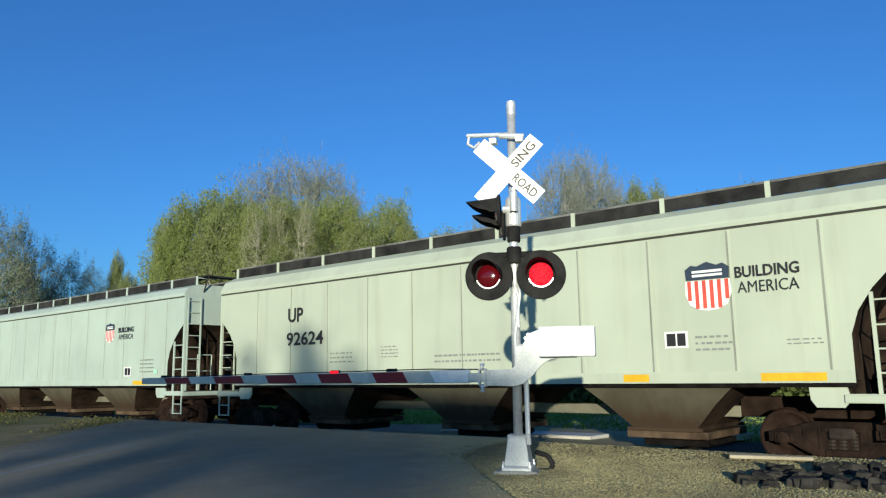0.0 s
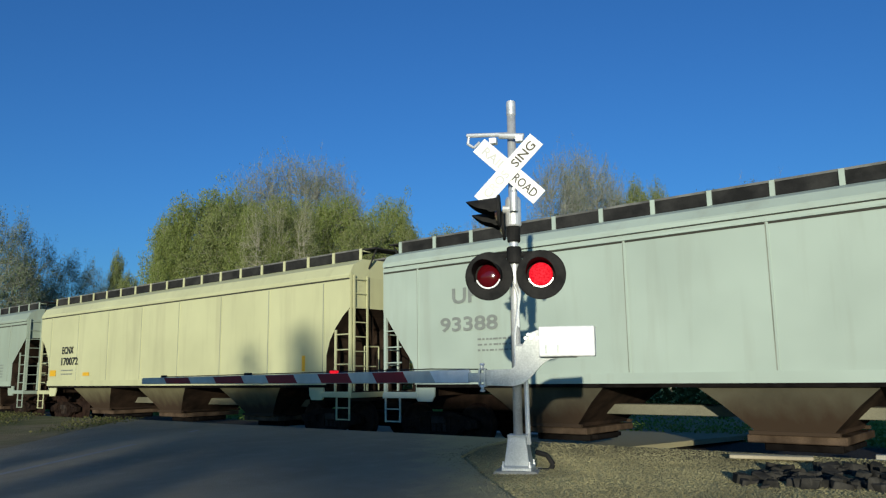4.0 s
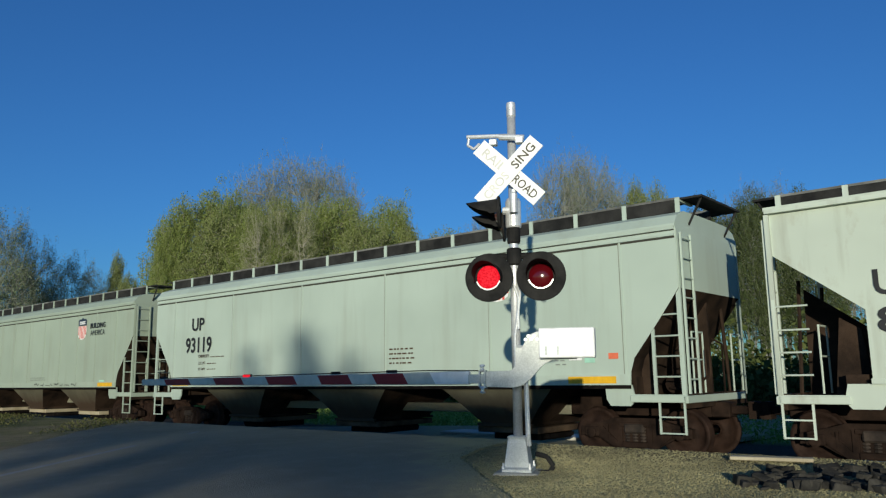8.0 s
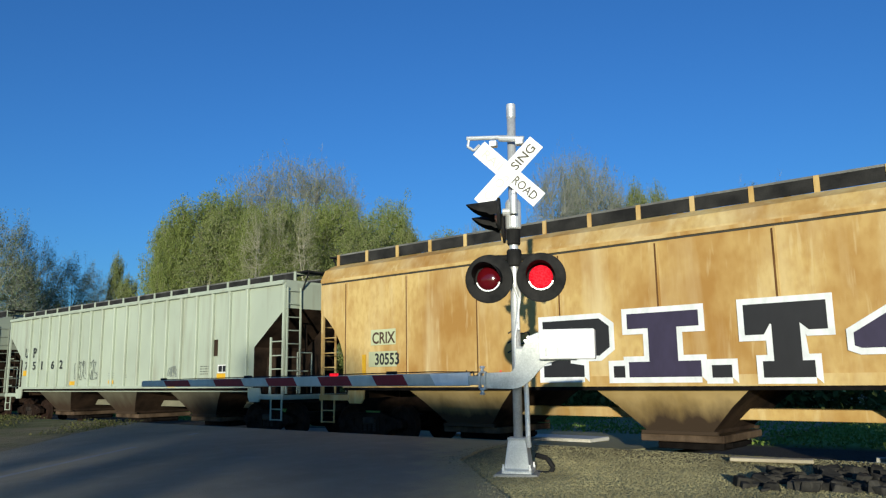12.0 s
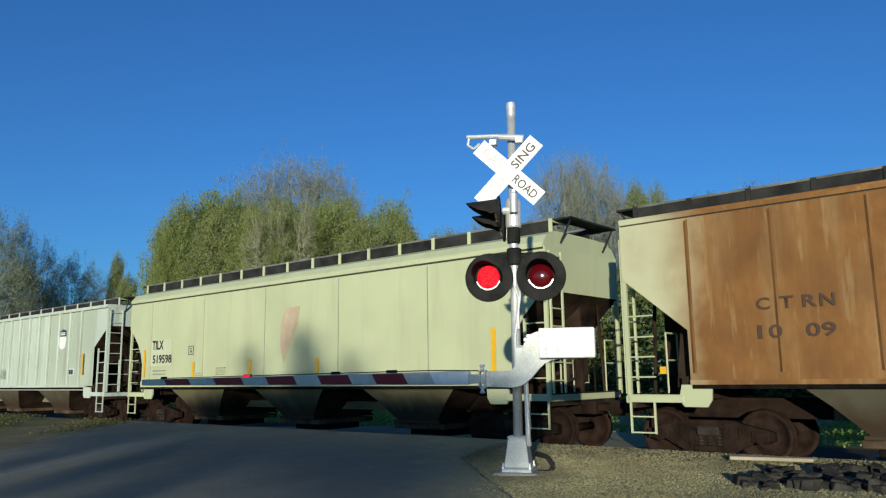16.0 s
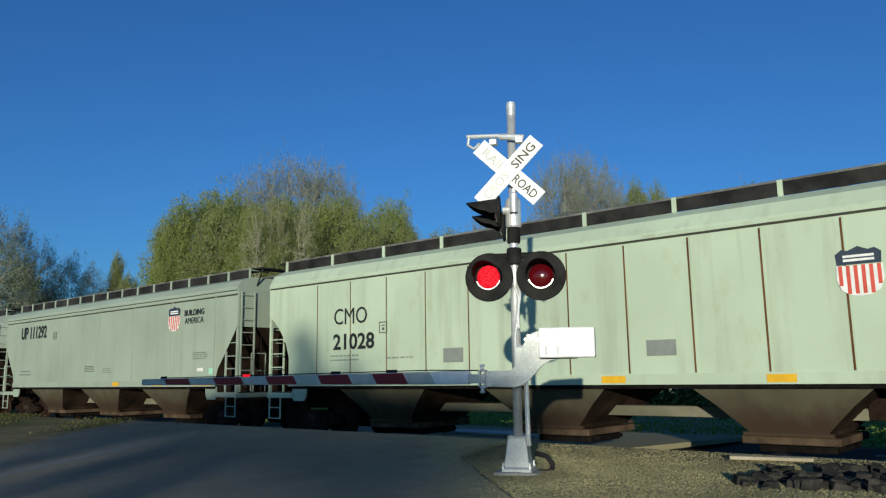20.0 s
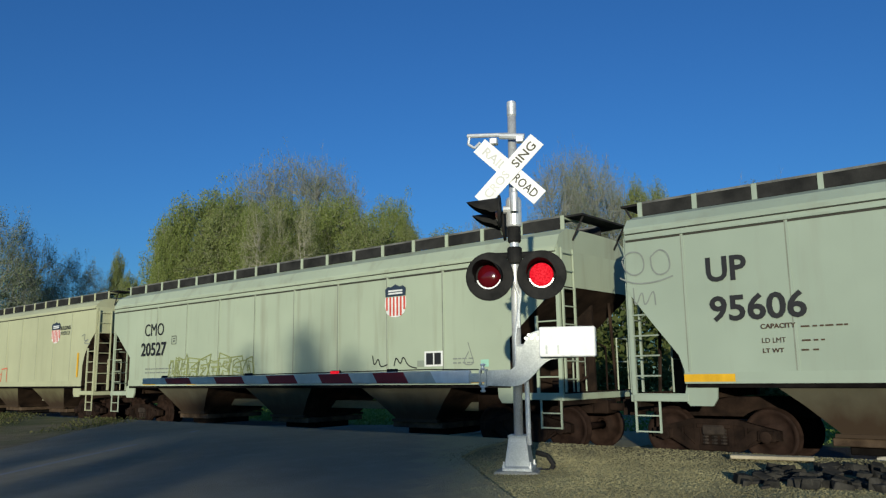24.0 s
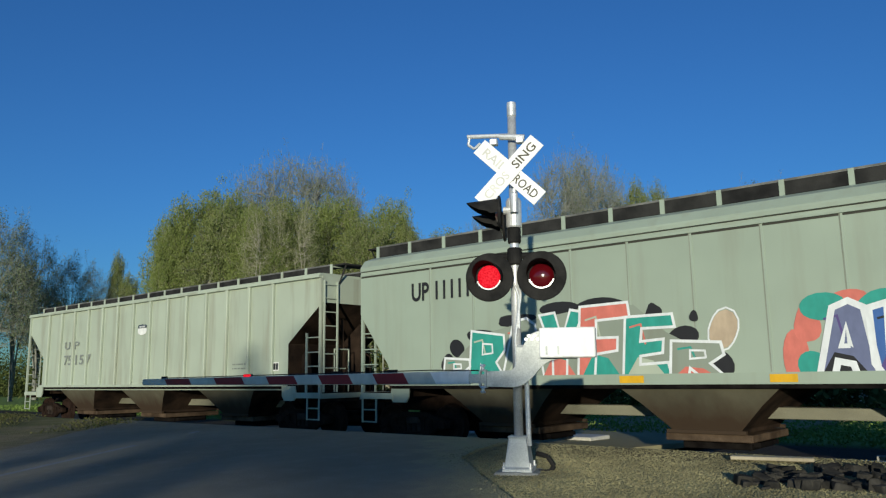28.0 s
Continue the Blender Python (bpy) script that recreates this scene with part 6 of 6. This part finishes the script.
    for y, z in ((-.16, 3.16), (.16, 3.05)):
        flasher_side(sig, y, z)
    part("mid_junction", lathe(B(), [(.075, 2.78), (.085, 2.8), (.085, 2.96), (.075, 2.98)], 16), SIGNAL_BLACK, sig)
    # main pair
    bm = B()
    tube(bm, (-.36, .02, 2.62), (.36, .02, 2.62), .045, 10)
    for s in (-1, 1):
        tube(bm, (s * .33, .02, 2.62), (s * .33, .0, 2.40), .035, 8)
    lathe(bm, [(.08, 2.5), (.095, 2.52), (.095, 2.7), (.08, 2.72)], 16)
    part("lamp_crossarm", bm, SIGNAL_BLACK, sig)
    flasher(sig, -.295, -.16, 2.34, -2, 1)
    flasher(sig, .355, -.16, 2.335, 4, 0)
    # gate machine, bracket and counterweight cover
    bm = B()
    pts = [(-.34, 1.0), (-.02, .992), (.06, 1.0), (.12, 1.03), (.19, 1.08), (.26, 1.15), (.32, 1.22), (.38, 1.28), (.45, 1.312), (.54, 1.322), (.76, 1.322), (.76, 1.345), (.335, 1.345), (.335, 1.655), (.30, 1.66), (.21, 1.625), (.16, 1.56), (.13, 1.5), (.04, 1.285), (.01, 1.22), (-.03, 1.187), (-.34, 1.184)]
    prism(bm, pts, -.24, -.20)
    bmesh.ops.bevel(bm, geom=[e for e in bm.edges if abs((e.verts[0].co - e.verts[1].co).y) < 1e-6], offset=.006, segments=1, affect="EDGES")
    part("gate_bracket", bm, CASTING, sig, "pale curved gate arm bracket")
    part("counterweight_cover", box(B(), .335, .985, -.40, -.18, 1.335, 1.685, .012), SIGNAL_WHITE, sig, "white rectangular counterweight cover")
    for x in (.42, .56):
        part("cover_slot", box(B(), x - .012, x + .012, -.405, -.40, 1.37, 1.47), CASTING, sig)
    bm = box(B(), -.02, .22, -.10, .20, 1.22, 1.5, .03)
    part("gate_machine", bm, CASTING, sig)
    for k in range(5):
        part("bracket_bolt", lathe(B(), [(0, 0), (.022, 0), (.022, .03), (0, .03)], 8), GALV, sig, at=Matrix.Translation((.16 + .035 * k, -.24, 1.56 + .04 * (k % 2))) @ pose(0, 0, 0, 90, 0, 0))
    bm = box(B(), -.36, -.335, -.27, -.17, .985, 1.20, .004)
    box(bm, -.43, -.405, -.26, -.18, 1.0, 1.19, .004)
    box(bm, -.56, -.36, -.245, -.215, 1.04, 1.15, .006)
    part("arm_clamp", bm, CASTING, sig, "pale bolted arm clamp")
    for z in (.965, 1.225):
        bm = lathe(B(), [(0, -.045), (.03, -.04), (.036, -.02), (.02, -.015), (.02, .015), (.036, .02), (.03, .04), (0, .045)], 10, Matrix.Translation((-.38, -.25, z)))
        part("clamp_bolt", bm, GALV, sig)
    build_gate()


def flasher_side(sig, y, z):
    m = Matrix.Translation((-.15, y, z)) @ pose(0, 0, 0, 0, 0, -84)
    face = pose(0, 0, 0, 90, 0, 0)
    bm = lathe(B(), [(0, -.012), (.205, -.012), (.21, .01), (.2, .016), (0, .016)], 32, face)
    fl = part("side_target", bm, SIGNAL_BLACK, sig, "black signal target turned along the side road", at=m)
    part("side_lens", lathe(B(), [(.15, .02), (.10, .05), (0, .06)], 20, face), LENS, fl)
    bm = B()
    rows = []
    for k in range(19):
        a = math.radians(-10 + 200 * k / 18)
        reach = .10 + .32 * max(0, math.sin(a)) ** .5
        rows.append([bm.verts.new((r * math.cos(a), -d, r * math.sin(a) - .1 * d)) for r, d in ((.176, .01), (.176, reach), (.17, reach), (.17, .01))])
    for a, b in zip(rows, rows[1:]):
        for i in range(3):
            bm.faces.new((a[i], a[i + 1], b[i + 1], b[i]))
    part("side_hood", bm, SIGNAL_BLACK, fl)


def build_gate():
    """The lowered arm: a slim striped board running out over the road."""
    gate = thing("gate_arm", (MAST.x, MAST.y - .25, MAST.z + 1.114), "lowered red and white striped crossing gate arm", "gate arm")
    reach = 8.47

    def half(u):
        return .078 - .030 * u / reach

    def lift(u):
        return -.012 * u / reach

    def board(bm, u0, u1, l0, l1):
        a, b = -u0, -u1
        h0, h1 = half(u0), half(u1)
        prism(bm, [(a + l0, lift(u0) - h0), (b + l1, lift(u1) - h1), (b - l1, lift(u1) + h1), (a - l0, lift(u0) + h0)], -.02, .02)
    cuts = [0.53, 1.13, 1.61, 2.2, 2.69, 3.35, 3.91, 4.61, 5.26, 6.06, 6.83, 7.64, 8.47]
    for k, (u0, u1) in enumerate(zip(cuts, cuts[1:])):
        bm = B()
        board(bm, u0, u1, .05 if k else 0, .05 if u1 < reach else 0)
        part("arm_board", bm, SIGNAL_WHITE if k == 0 else (SHEET_SILVER if k % 2 else SHEET_RED), gate)
    for s in (-1, 1):
        part("arm_edge", tube(B(), (-cuts[0], 0, s * half(.4)), (-reach, 0, lift(reach) + s * half(reach)), .009, 6), SHEET_SILVER, gate)
    for u, phase in ((1.91, None), (3.05, 0), (5.18, 1), (7.77, None)):
        z = half(u) + lift(u)
        part("arm_lamp", box(B(), -.1, .1, .018, .04, -.01, .05, .006), SIGNAL_BLACK, gate, "small black lamp housing on the arm", at=(-u, 0, z))
        if phase is not None:
            g = part("arm_lamp_glow", box(B(), -.085, .085, -.015, .015, 0, .042, .006), LIT, gate, "glowing red lamp insert", at=(-u, 0, z - .06))
            FLASHERS.append((g, phase, (-u, 0, z - .06), (-u, 0, z + .002)))
    part("arm_cable", pipe(B(), [(-.42, .03, .085), (-1.2, .03, .1), (-7.8, .03, .06)], .008, 5), SIGNAL_BLACK, gate)


# ---- trees ----
BARK = surface("pale_bark", (.30, .28, .20), (.44, .41, .30), 3.0, .9)
BARK_GREY = surface("grey_bark", (.16, .165, .14), (.29, .29, .245), 3.0, .9)
LEAF_SPRING = foliage("spring_leaves", (.155, .205, .055), (.26, .30, .10))
LEAF_OLIVE = foliage("olive_leaves", (.145, .185, .06), (.245, .275, .105))
LEAF_GREY = foliage("grey_green_buds", (.11, .15, .085), (.23, .265, .15))
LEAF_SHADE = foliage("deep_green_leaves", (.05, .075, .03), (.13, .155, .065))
LEAF_BROWN = foliage("brown_buds", (.15, .11, .075), (.24, .18, .12))
LEAF_DARK = foliage("dark_undergrowth", (.05, .075, .02), (.13, .15, .05))


def quads(name, pts, size, mat, rng):
    """Many small leaves, each one quad set at random."""
    n = len(pts)
    a = rng.normal(size=(n, 3))
    a /= np.linalg.norm(a, axis=1, keepdims=True)
    b = np.cross(a, rng.normal(size=(n, 3)))
    b /= np.linalg.norm(b, axis=1, keepdims=True)
    s = rng.uniform(size[0], size[1], n)[:, None]
    a, b = a * s, b * s * .6
    v = np.stack([pts - a, pts - b, pts + a, pts + b], 1).reshape(-1, 3)
    me = bpy.data.meshes.new(name)
    me.vertices.add(4 * n), me.loops.add(4 * n), me.polygons.add(n)
    me.vertices.foreach_set("co", v.astype(np.float32).ravel())
    me.loops.foreach_set("vertex_index", np.arange(4 * n, dtype=np.int32))
    me.polygons.foreach_set("loop_start", np.arange(0, 4 * n, 4, dtype=np.int32))
    me.update()
    me.validate()
    me.materials.append(mat)
    return me


def crown_tree(seed, limbs, shoots, leaf, per_tip, leaf_size, bark, slim, low, clump=.34, twig=3, twig_len=(.4, 1.0), upright=.3, lumps=0, stems=3):
    """A tree 17 m high: stems, limbs that reach into a domed crown, shoots that end near its skin, twigs and leaves.
    slim: radius of the crown against the height; low: where the crown begins; lumps: how uneven its skin is."""
    rng = np.random.default_rng(seed)
    H, R = 17.0, 17.0 * slim
    zc, rz = H * (low + (1 - low) * .42), H * (1 - low) * .58
    lobe = rng.normal(size=(9, 3))
    lobe /= np.linalg.norm(lobe, axis=1, keepdims=True)

    def skin(d):
        """How far the crown reaches along unit directions."""
        return 1 - lumps * .5 + lumps * np.max(np.clip(d @ lobe.T, 0, 1) ** 6, axis=1)

    def dirs(n, floor=-.45):
        d = rng.normal(size=(3 * n + 40, 3))
        d /= np.linalg.norm(d, axis=1, keepdims=True)
        return d[d[:, 2] > floor][:n]

    size, centre = np.array([R, R, rz]), np.array([0, 0, zc])
    bm = B()
    nodes, radii = [], []
    for i in range(limbs):
        ang = math.tau * (i % stems) / stems + rng.uniform(-.5, .5)
        foot = np.array([math.cos(ang) * .35, math.sin(ang) * .35, -.3]) * (stems > 1)
        d = dirs(1, .1)[0]
        goal = centre + d * size * rng.uniform(.55, .8)
        fork = foot + np.array([goal[0] * .16, goal[1] * .16, H * low * rng.uniform(.7, 1.3) + .5])
        pts = [foot, fork]
        for k in (.33, .66, 1.0):
            pts.append(fork + (goal - fork) * k + np.array([0, 0, H * .04 * math.sin(k * 3.1)]) + rng.normal(0, .22, 3))
        for k, (p, q) in enumerate(zip(pts, pts[1:])):
            r0 = .17 - .036 * k
            tube(bm, p, q, r0, 6, r0 - .034, False)
            for u in (0, .5):
                if k > 0:
                    nodes.append(p + (q - p) * u), radii.append(r0)
        nodes.append(pts[-1]), radii.append(.03)
    nodes = np.array(nodes)
    d = dirs(shoots)
    goals = centre + d * size * (skin(d) * rng.uniform(.55, 1.0, len(d)) ** .5)[:, None]
    ends, out = [], []
    for g in goals:
        gap = np.linalg.norm(nodes - g, axis=1) + np.where(nodes[:, 2] > g[2], 3.0, 0)
        p = nodes[int(np.argmin(gap))]
        m = p + (g - p) * .5 + np.array([0, 0, -.06 * np.linalg.norm(g - p)]) + rng.normal(0, .15, 3)
        tube(bm, p, m, .035, 4, .022, False)
        tube(bm, m, g, .022, 4, .01, False)
        for q in (m + (g - m) * .45, g):
            for _ in range(3):
                e = q + rng.normal(0, .55, 3) + (g - p) / (np.linalg.norm(g - p) + .01) * .5
                ends.append(e), out.append(e - q)
                tube(bm, q, e, .012, 3, .006, False)
    wood = mesh_of(bm, "trunk", bark)
    ends, out = np.array(ends), np.array(out)
    out /= np.linalg.norm(out, axis=1, keepdims=True) + 1e-6
    n = len(ends) * twig
    b = np.repeat(ends, twig, 0)
    t = np.repeat(out, twig, 0) * .6 + rng.normal(0, .4, (n, 3)) + np.array([0, 0, upright])
    t /= np.linalg.norm(t, axis=1, keepdims=True)
    w = np.cross(t, rng.normal(size=(n, 3)))
    w = w / np.linalg.norm(w, axis=1, keepdims=True) * .014
    tip = b + t * rng.uniform(*twig_len, n)[:, None]
    v = np.stack([b - w, b + w, tip], 1).reshape(-1, 3)
    tw = bpy.data.meshes.new("brushwood")
    tw.from_pydata(v.tolist(), [], np.arange(3 * n).reshape(-1, 3).tolist())
    tw.materials.append(bark)
    m = len(ends) * per_tip
    spread = rng.normal(0, 1, (m, 3))
    spread *= (np.minimum(1.6, np.linalg.norm(spread, axis=1)) / np.linalg.norm(spread, axis=1))[:, None] * clump
    pts = np.repeat(ends, per_tip, 0) + spread + np.repeat(out, per_tip, 0) * rng.uniform(0, .5, (m, 1))
    return wood, tw, quads("crown", pts, leaf_size, leaf, rng), float(np.percentile(pts[:, 2], 99.8)), float(np.percentile(np.hypot(pts[:, 0], pts[:, 1]), 91))


def tree(made, x, y, height, reach, turn, label):
    wood, tw, lv, h, r = made
    s, k = height / h, reach / r
    t = thing("tree", Matrix.Translation((x, y, ground_z(y))) @ pose(0, 0, 0, 0, 0, turn) @ Matrix.Diagonal((k, k, s, 1)), label, "tree", "trees behind the track")
    part("trunk", wood, None, t)
    part("brushwood", tw, None, t)["kind"] = "stuff"
    part("crown", lv, None, t)
    return t


def build_trees():
    leafy = crown_tree(11, 9, 230, LEAF_SPRING, 66, (.05, .11), BARK, .30, .12, .36, 2, lumps=.22)
    leafy2 = crown_tree(12, 8, 230, LEAF_SPRING, 62, (.05, .11), BARK, .28, .12, .36, 2, lumps=.26, stems=4)
    olive = crown_tree(13, 10, 200, LEAF_OLIVE, 46, (.06, .12), BARK, .26, .16, .36, 2, lumps=.2, stems=4)
    bare = crown_tree(21, 14, 240, LEAF_GREY, 8, (.04, .08), BARK_GREY, .28, .30, .22, 3, (.5, 1.1), .45, stems=3)
    bare2 = crown_tree(22, 14, 250, LEAF_GREY, 8, (.04, .08), BARK_GREY, .26, .32, .22, 3, (.5, 1.1), .55, stems=4)
    grey = crown_tree(24, 12, 200, LEAF_GREY, 17, (.05, .10), BARK_GREY, .28, .2, .3, 3, (.4, .9), .3, lumps=.25, stems=4)
    brown = crown_tree(23, 10, 150, LEAF_BROWN, 9, (.03, .06), BARK_GREY, .24, .3, .3, 4, (.4, 1.0), .6, stems=4)
    deep = crown_tree(14, 10, 200, LEAF_SHADE, 46, (.06, .12), BARK_GREY, .26, .16, .36, 2, lumps=.2, stems=4)
    slender = crown_tree(25, 4, 60, LEAF_OLIVE, 16, (.04, .08), BARK, .16, .45, .4, 2, stems=2)
    L = "multi-stemmed tree in fresh yellow-green spring leaf"
    G = "tall half-bare tree with grey twigs and buds"
    D = "tree in dull deep-green leaf over dark undergrowth"
    S = "slender young tree with pale bark and thin leaf"
    N = "bare brownish tree with upright twigs"
    tree(leafy, -56.2, 34.6, 17.4, 3.8, 20, L)
    tree(leafy2, -57.5, 39.9, 18.5, 4.0, 140, L)
    tree(olive, -51.6, 34.3, 15.2, 3.1, 60, L)
    tree(olive, -50.4, 39.5, 16.4, 3.9, 200, L)
    tree(leafy2, -50.2, 44.4, 17.6, 3.6, 260, L)
    tree(leafy, -46.0, 47.3, 17.4, 3.2, 80, L)
    tree(leafy2, -55.4, 32.1, 14.8, 1.7, 100, L)
    tree(olive, -44.7, 42.9, 14.5, 3.3, 10, L)
    tree(leafy, -48.1, 35.8, 14.9, 3.0, 190, L)
    tree(olive, -43.4, 47.0, 14.9, 1.4, 40, L)
    tree(slender, -46.2, 33.4, 15.2, 1.2, 0, S)
    tree(slender, -46.0, 35.3, 15.8, 1.2, 110, S)
    tree(slender, -44.7, 36.9, 15.8, 1.2, 220, S)
    tree(bare, -67.7, 49.7, 25.2, 4.9, 0, G)
    tree(bare2, -67.3, 53.5, 26.8, 5.4, 120, G)
    tree(bare2, -62.4, 54.7, 25.7, 4.4, 40, G)
    tree(bare, -60.5, 55.3, 23.2, 3.2, 210, G)
    tree(grey, -83.2, 28.6, 19.8, 4.6, 0, G)
    tree(grey, -86.1, 32.5, 19.8, 2.4, 30, G)
    tree(grey, -89.0, 36.1, 17.7, 3.0, 70, G)
    tree(grey, -91.6, 40.1, 17.1, 3.3, 160, G)
    tree(grey, -88.8, 41.6, 15.9, 2.3, 250, G)
    tree(olive, -89.4, 44.7, 17.2, 1.2, 10, L)
    tree(bare2, -30.0, 49.6, 18.8, 2.4, 300, G)
    tree(bare, -28.5, 52.8, 19.1, 2.5, 190, G)
    tree(bare2, -31.6, 55.6, 20.7, 2.1, 100, G)
    tree(olive, -26.6, 56.0, 17.1, 1.5, 15, L)
    tree(grey, -33.1, 57.1, 20.3, 2.4, 100, G)
    tree(grey, -30.6, 58.5, 19.8, 1.9, 200, G)
    tree(olive, -25.8, 58.6, 17.2, 1.1, 75, L)
    tree(bare, -28.2, 56.3, 17.6, 1.8, 270, G)
    tree(brown, -17.9, 57.3, 16.0, 2.1, 0, N)
    tree(brown, -16.4, 59.8, 16.1, 1.8, 130, N)
    tree(brown, -20.8, 60.5, 16.0, 1.7, 220, N)
    tree(deep, -17.0, 55.5, 14.9, 1.9, 50, D)
    tree(deep, -14.0, 56.3, 14.4, 2.0, 80, D)
    tree(grey, -17.0, 59.6, 15.9, 2.0, 140, G)
    tree(deep, -21.0, 56.2, 14.9, 1.7, 200, D)
    tree(grey, -12.2, 58.7, 14.3, 2.1, 310, G)
    tree(deep, -17.8, 54.2, 14.2, 1.6, 10, D)
    tree(olive, -44.3, 54.2, 15.1, 3.0, 120, L)
    tree(bare2, -43.4, 57.4, 17.0, 2.3, 230, G)
    tree(olive, -80.0, 41.3, 13.4, 1.6, 20, L)
    # a band of undergrowth along the far side, and rough grass before it
    rng = np.random.default_rng(5)
    n = 150000
    x = rng.uniform(-150, 25, n)
    y = 44 + rng.normal(0, 3.5, n) + 5 * np.sin(x * .11)
    hgt = np.where(x < -75, 1.5, np.where(x < -62, .45, np.where(x > -22, 1.25, 1.0))) * (3.6 + 1.8 * np.sin(x * .23) + 1.4 * np.sin(x * .71 + 1) + .8 * np.sin(x * 1.9))
    z = -.4 + np.maximum(.5, hgt) * rng.uniform(0, 1, n) ** .8
    tagged(new("undergrowth", quads("undergrowth", np.stack([x, y, z], 1), (.10, .24), LEAF_DARK, rng)), "tangled dark undergrowth below the trees", "undergrowth", kind="stuff")
    n = 70000
    x = rng.uniform(-60, 14, n)
    y = 21.5 + 19 * rng.uniform(0, 1, n) ** 1.5
    z = np.array([ground_z(v) for v in y]) + rng.uniform(0, .34, n)
    tagged(new("rough_grass", quads("rough_grass", np.stack([x, y, z], 1), (.025, .075), foliage("fresh_grass", (.15, .25, .05), (.27, .36, .09)), rng)), "fresh green rough grass beyond the track", "grass", kind="stuff")
    n = 18000
    x = rng.uniform(-34, -18.0, n)
    y = rng.uniform(6, 10.8, n)
    keep = (x < -12.2 - .68 * y) & (rng.uniform(0, 1, n) < .35 + .5 * np.sin(x * .9 + y * 1.3))
    x, y = x[keep], y[keep]
    z = np.array([ground_z(v) for v in y]) + rng.uniform(0, .09, len(x))
    tagged(new("verge_grass", quads("verge_grass", np.stack([x, y, z], 1), (.015, .04), foliage("dry_verge_grass", (.06, .075, .025), (.14, .13, .055)), rng)), "short dry grass beside the road", "grass", kind="stuff")
    # young trees and slim evergreens far behind the viewpoint, which shade the road and the lower train
    n = 3600
    young = quads("crown", np.stack([rng.normal(0, .8, n), rng.normal(0, .8, n), 8.86 - 1.7 * rng.beta(1.15, 2.2, n)], 1), (.05, .12), LEAF_OLIVE, rng)
    n = 1500
    slim = quads("crown", np.stack([rng.normal(0, .33, n), rng.normal(0, .33, n), 6.9 + 3.7 * rng.beta(1.2, 1.5, n)], 1), (.04, .1), LEAF_DARK, rng)
    kinds = {"young": (young, "tree", "young roadside tree with a flat olive-green crown", 8.0), "slim": (slim, "evergreen", "slim dark evergreen beside the road", 8.5)}
    for x, y, s, k in SHADE_ROW:
        me, nm, lab, stem = kinds[k]
        t = thing(nm, Matrix.Translation((x, y, ground_z(y))) @ Matrix.Diagonal((1, 1, s, 1)), lab, nm, "row of trees behind the verge")
        part("crown", me, None, t)
        part("trunk", tube(B(), (0, 0, -.1), (0, 0, stem), .07, 6, .03), BARK, t)


# the row stands far back towards the sun: place, height against the model, kind
SHADE_ROW = [(17.25, -46.4, .99, "young"), (18.85, -46.8, 1.0, "young"), (20.45, -46.3, 1.015, "young"), (22.05, -46.9, .995, "young"), (23.3, -46.5, .99, "young"), (24.5, -46.7, .98, "young"), (25.7, -46.5, .972, "young"), (26.5, -46.9, .96, "young"),
             (19.2, -47.4, .965, "slim"), (21.35, -47.2, 1.01, "slim"), (21.75, -47.6, .985, "slim"), (23.25, -47.3, .94, "slim")]

build_track()
build_signal()
build_ground_details()
build_trees()


# ---- what moves ----
HALF_CYCLE, FIRST = 0.5957, 1.075


def motions():
    for car, mid in CARS:
        walk(car, [(t, pose(mid + SPEED * t, TRACK_Y, 0)) for t in (0, 4, 8, 12, 16, 20, 24, 28)])
    # wheels roll while their wagon is near
    r = .457
    for car, x, w, k in WHEELS:
        mid = next(m for c, m in CARS if c == car)
        t0 = max(0.0, (-40 - (mid + x)) / SPEED)
        t1 = min(28.0, (4 - (mid + x)) / SPEED)
        rows = [(0.0, 0.0)] if t0 > 0 else []
        f0, f1 = math.ceil(t0 * FPS), max(math.ceil(t0 * FPS), math.floor(t1 * FPS))
        turn = 0.0
        for f in range(f0, f1 + 1):
            turn = math.degrees(SPEED * (f - f0) / FPS / r)
            rows.append((f / FPS, turn))
        if rows[-1][0] < 28:
            rows.append((28.0, turn))
        if len(rows) < 2:
            rows.append((28.0, 0.0))
        walk(w, [(t, pose(k, 0, .457, 0, a, 0)) for t, a in rows])
    # the flashers take turns
    for lamp, phase, back, forward in FLASHERS:
        rows, k = [], -2
        on = lambda t: (math.floor((t - FIRST) / HALF_CYCLE) % 2) == phase
        state = on(0.0)
        rows.append((0.0, pose(*(forward if state else back))))
        k = math.ceil((0 - FIRST) / HALF_CYCLE)
        while FIRST + k * HALF_CYCLE < 27.9:
            t = FIRST + k * HALF_CYCLE
            if t > .05:
                rows.append((t - 1 / FPS, pose(*(forward if state else back))))
                state = on(t + .1)
                rows.append((t, pose(*(forward if state else back))))
            k += 1
        rows.append((28.0, pose(*(forward if state else back))))
        walk(lamp, rows)


motions()
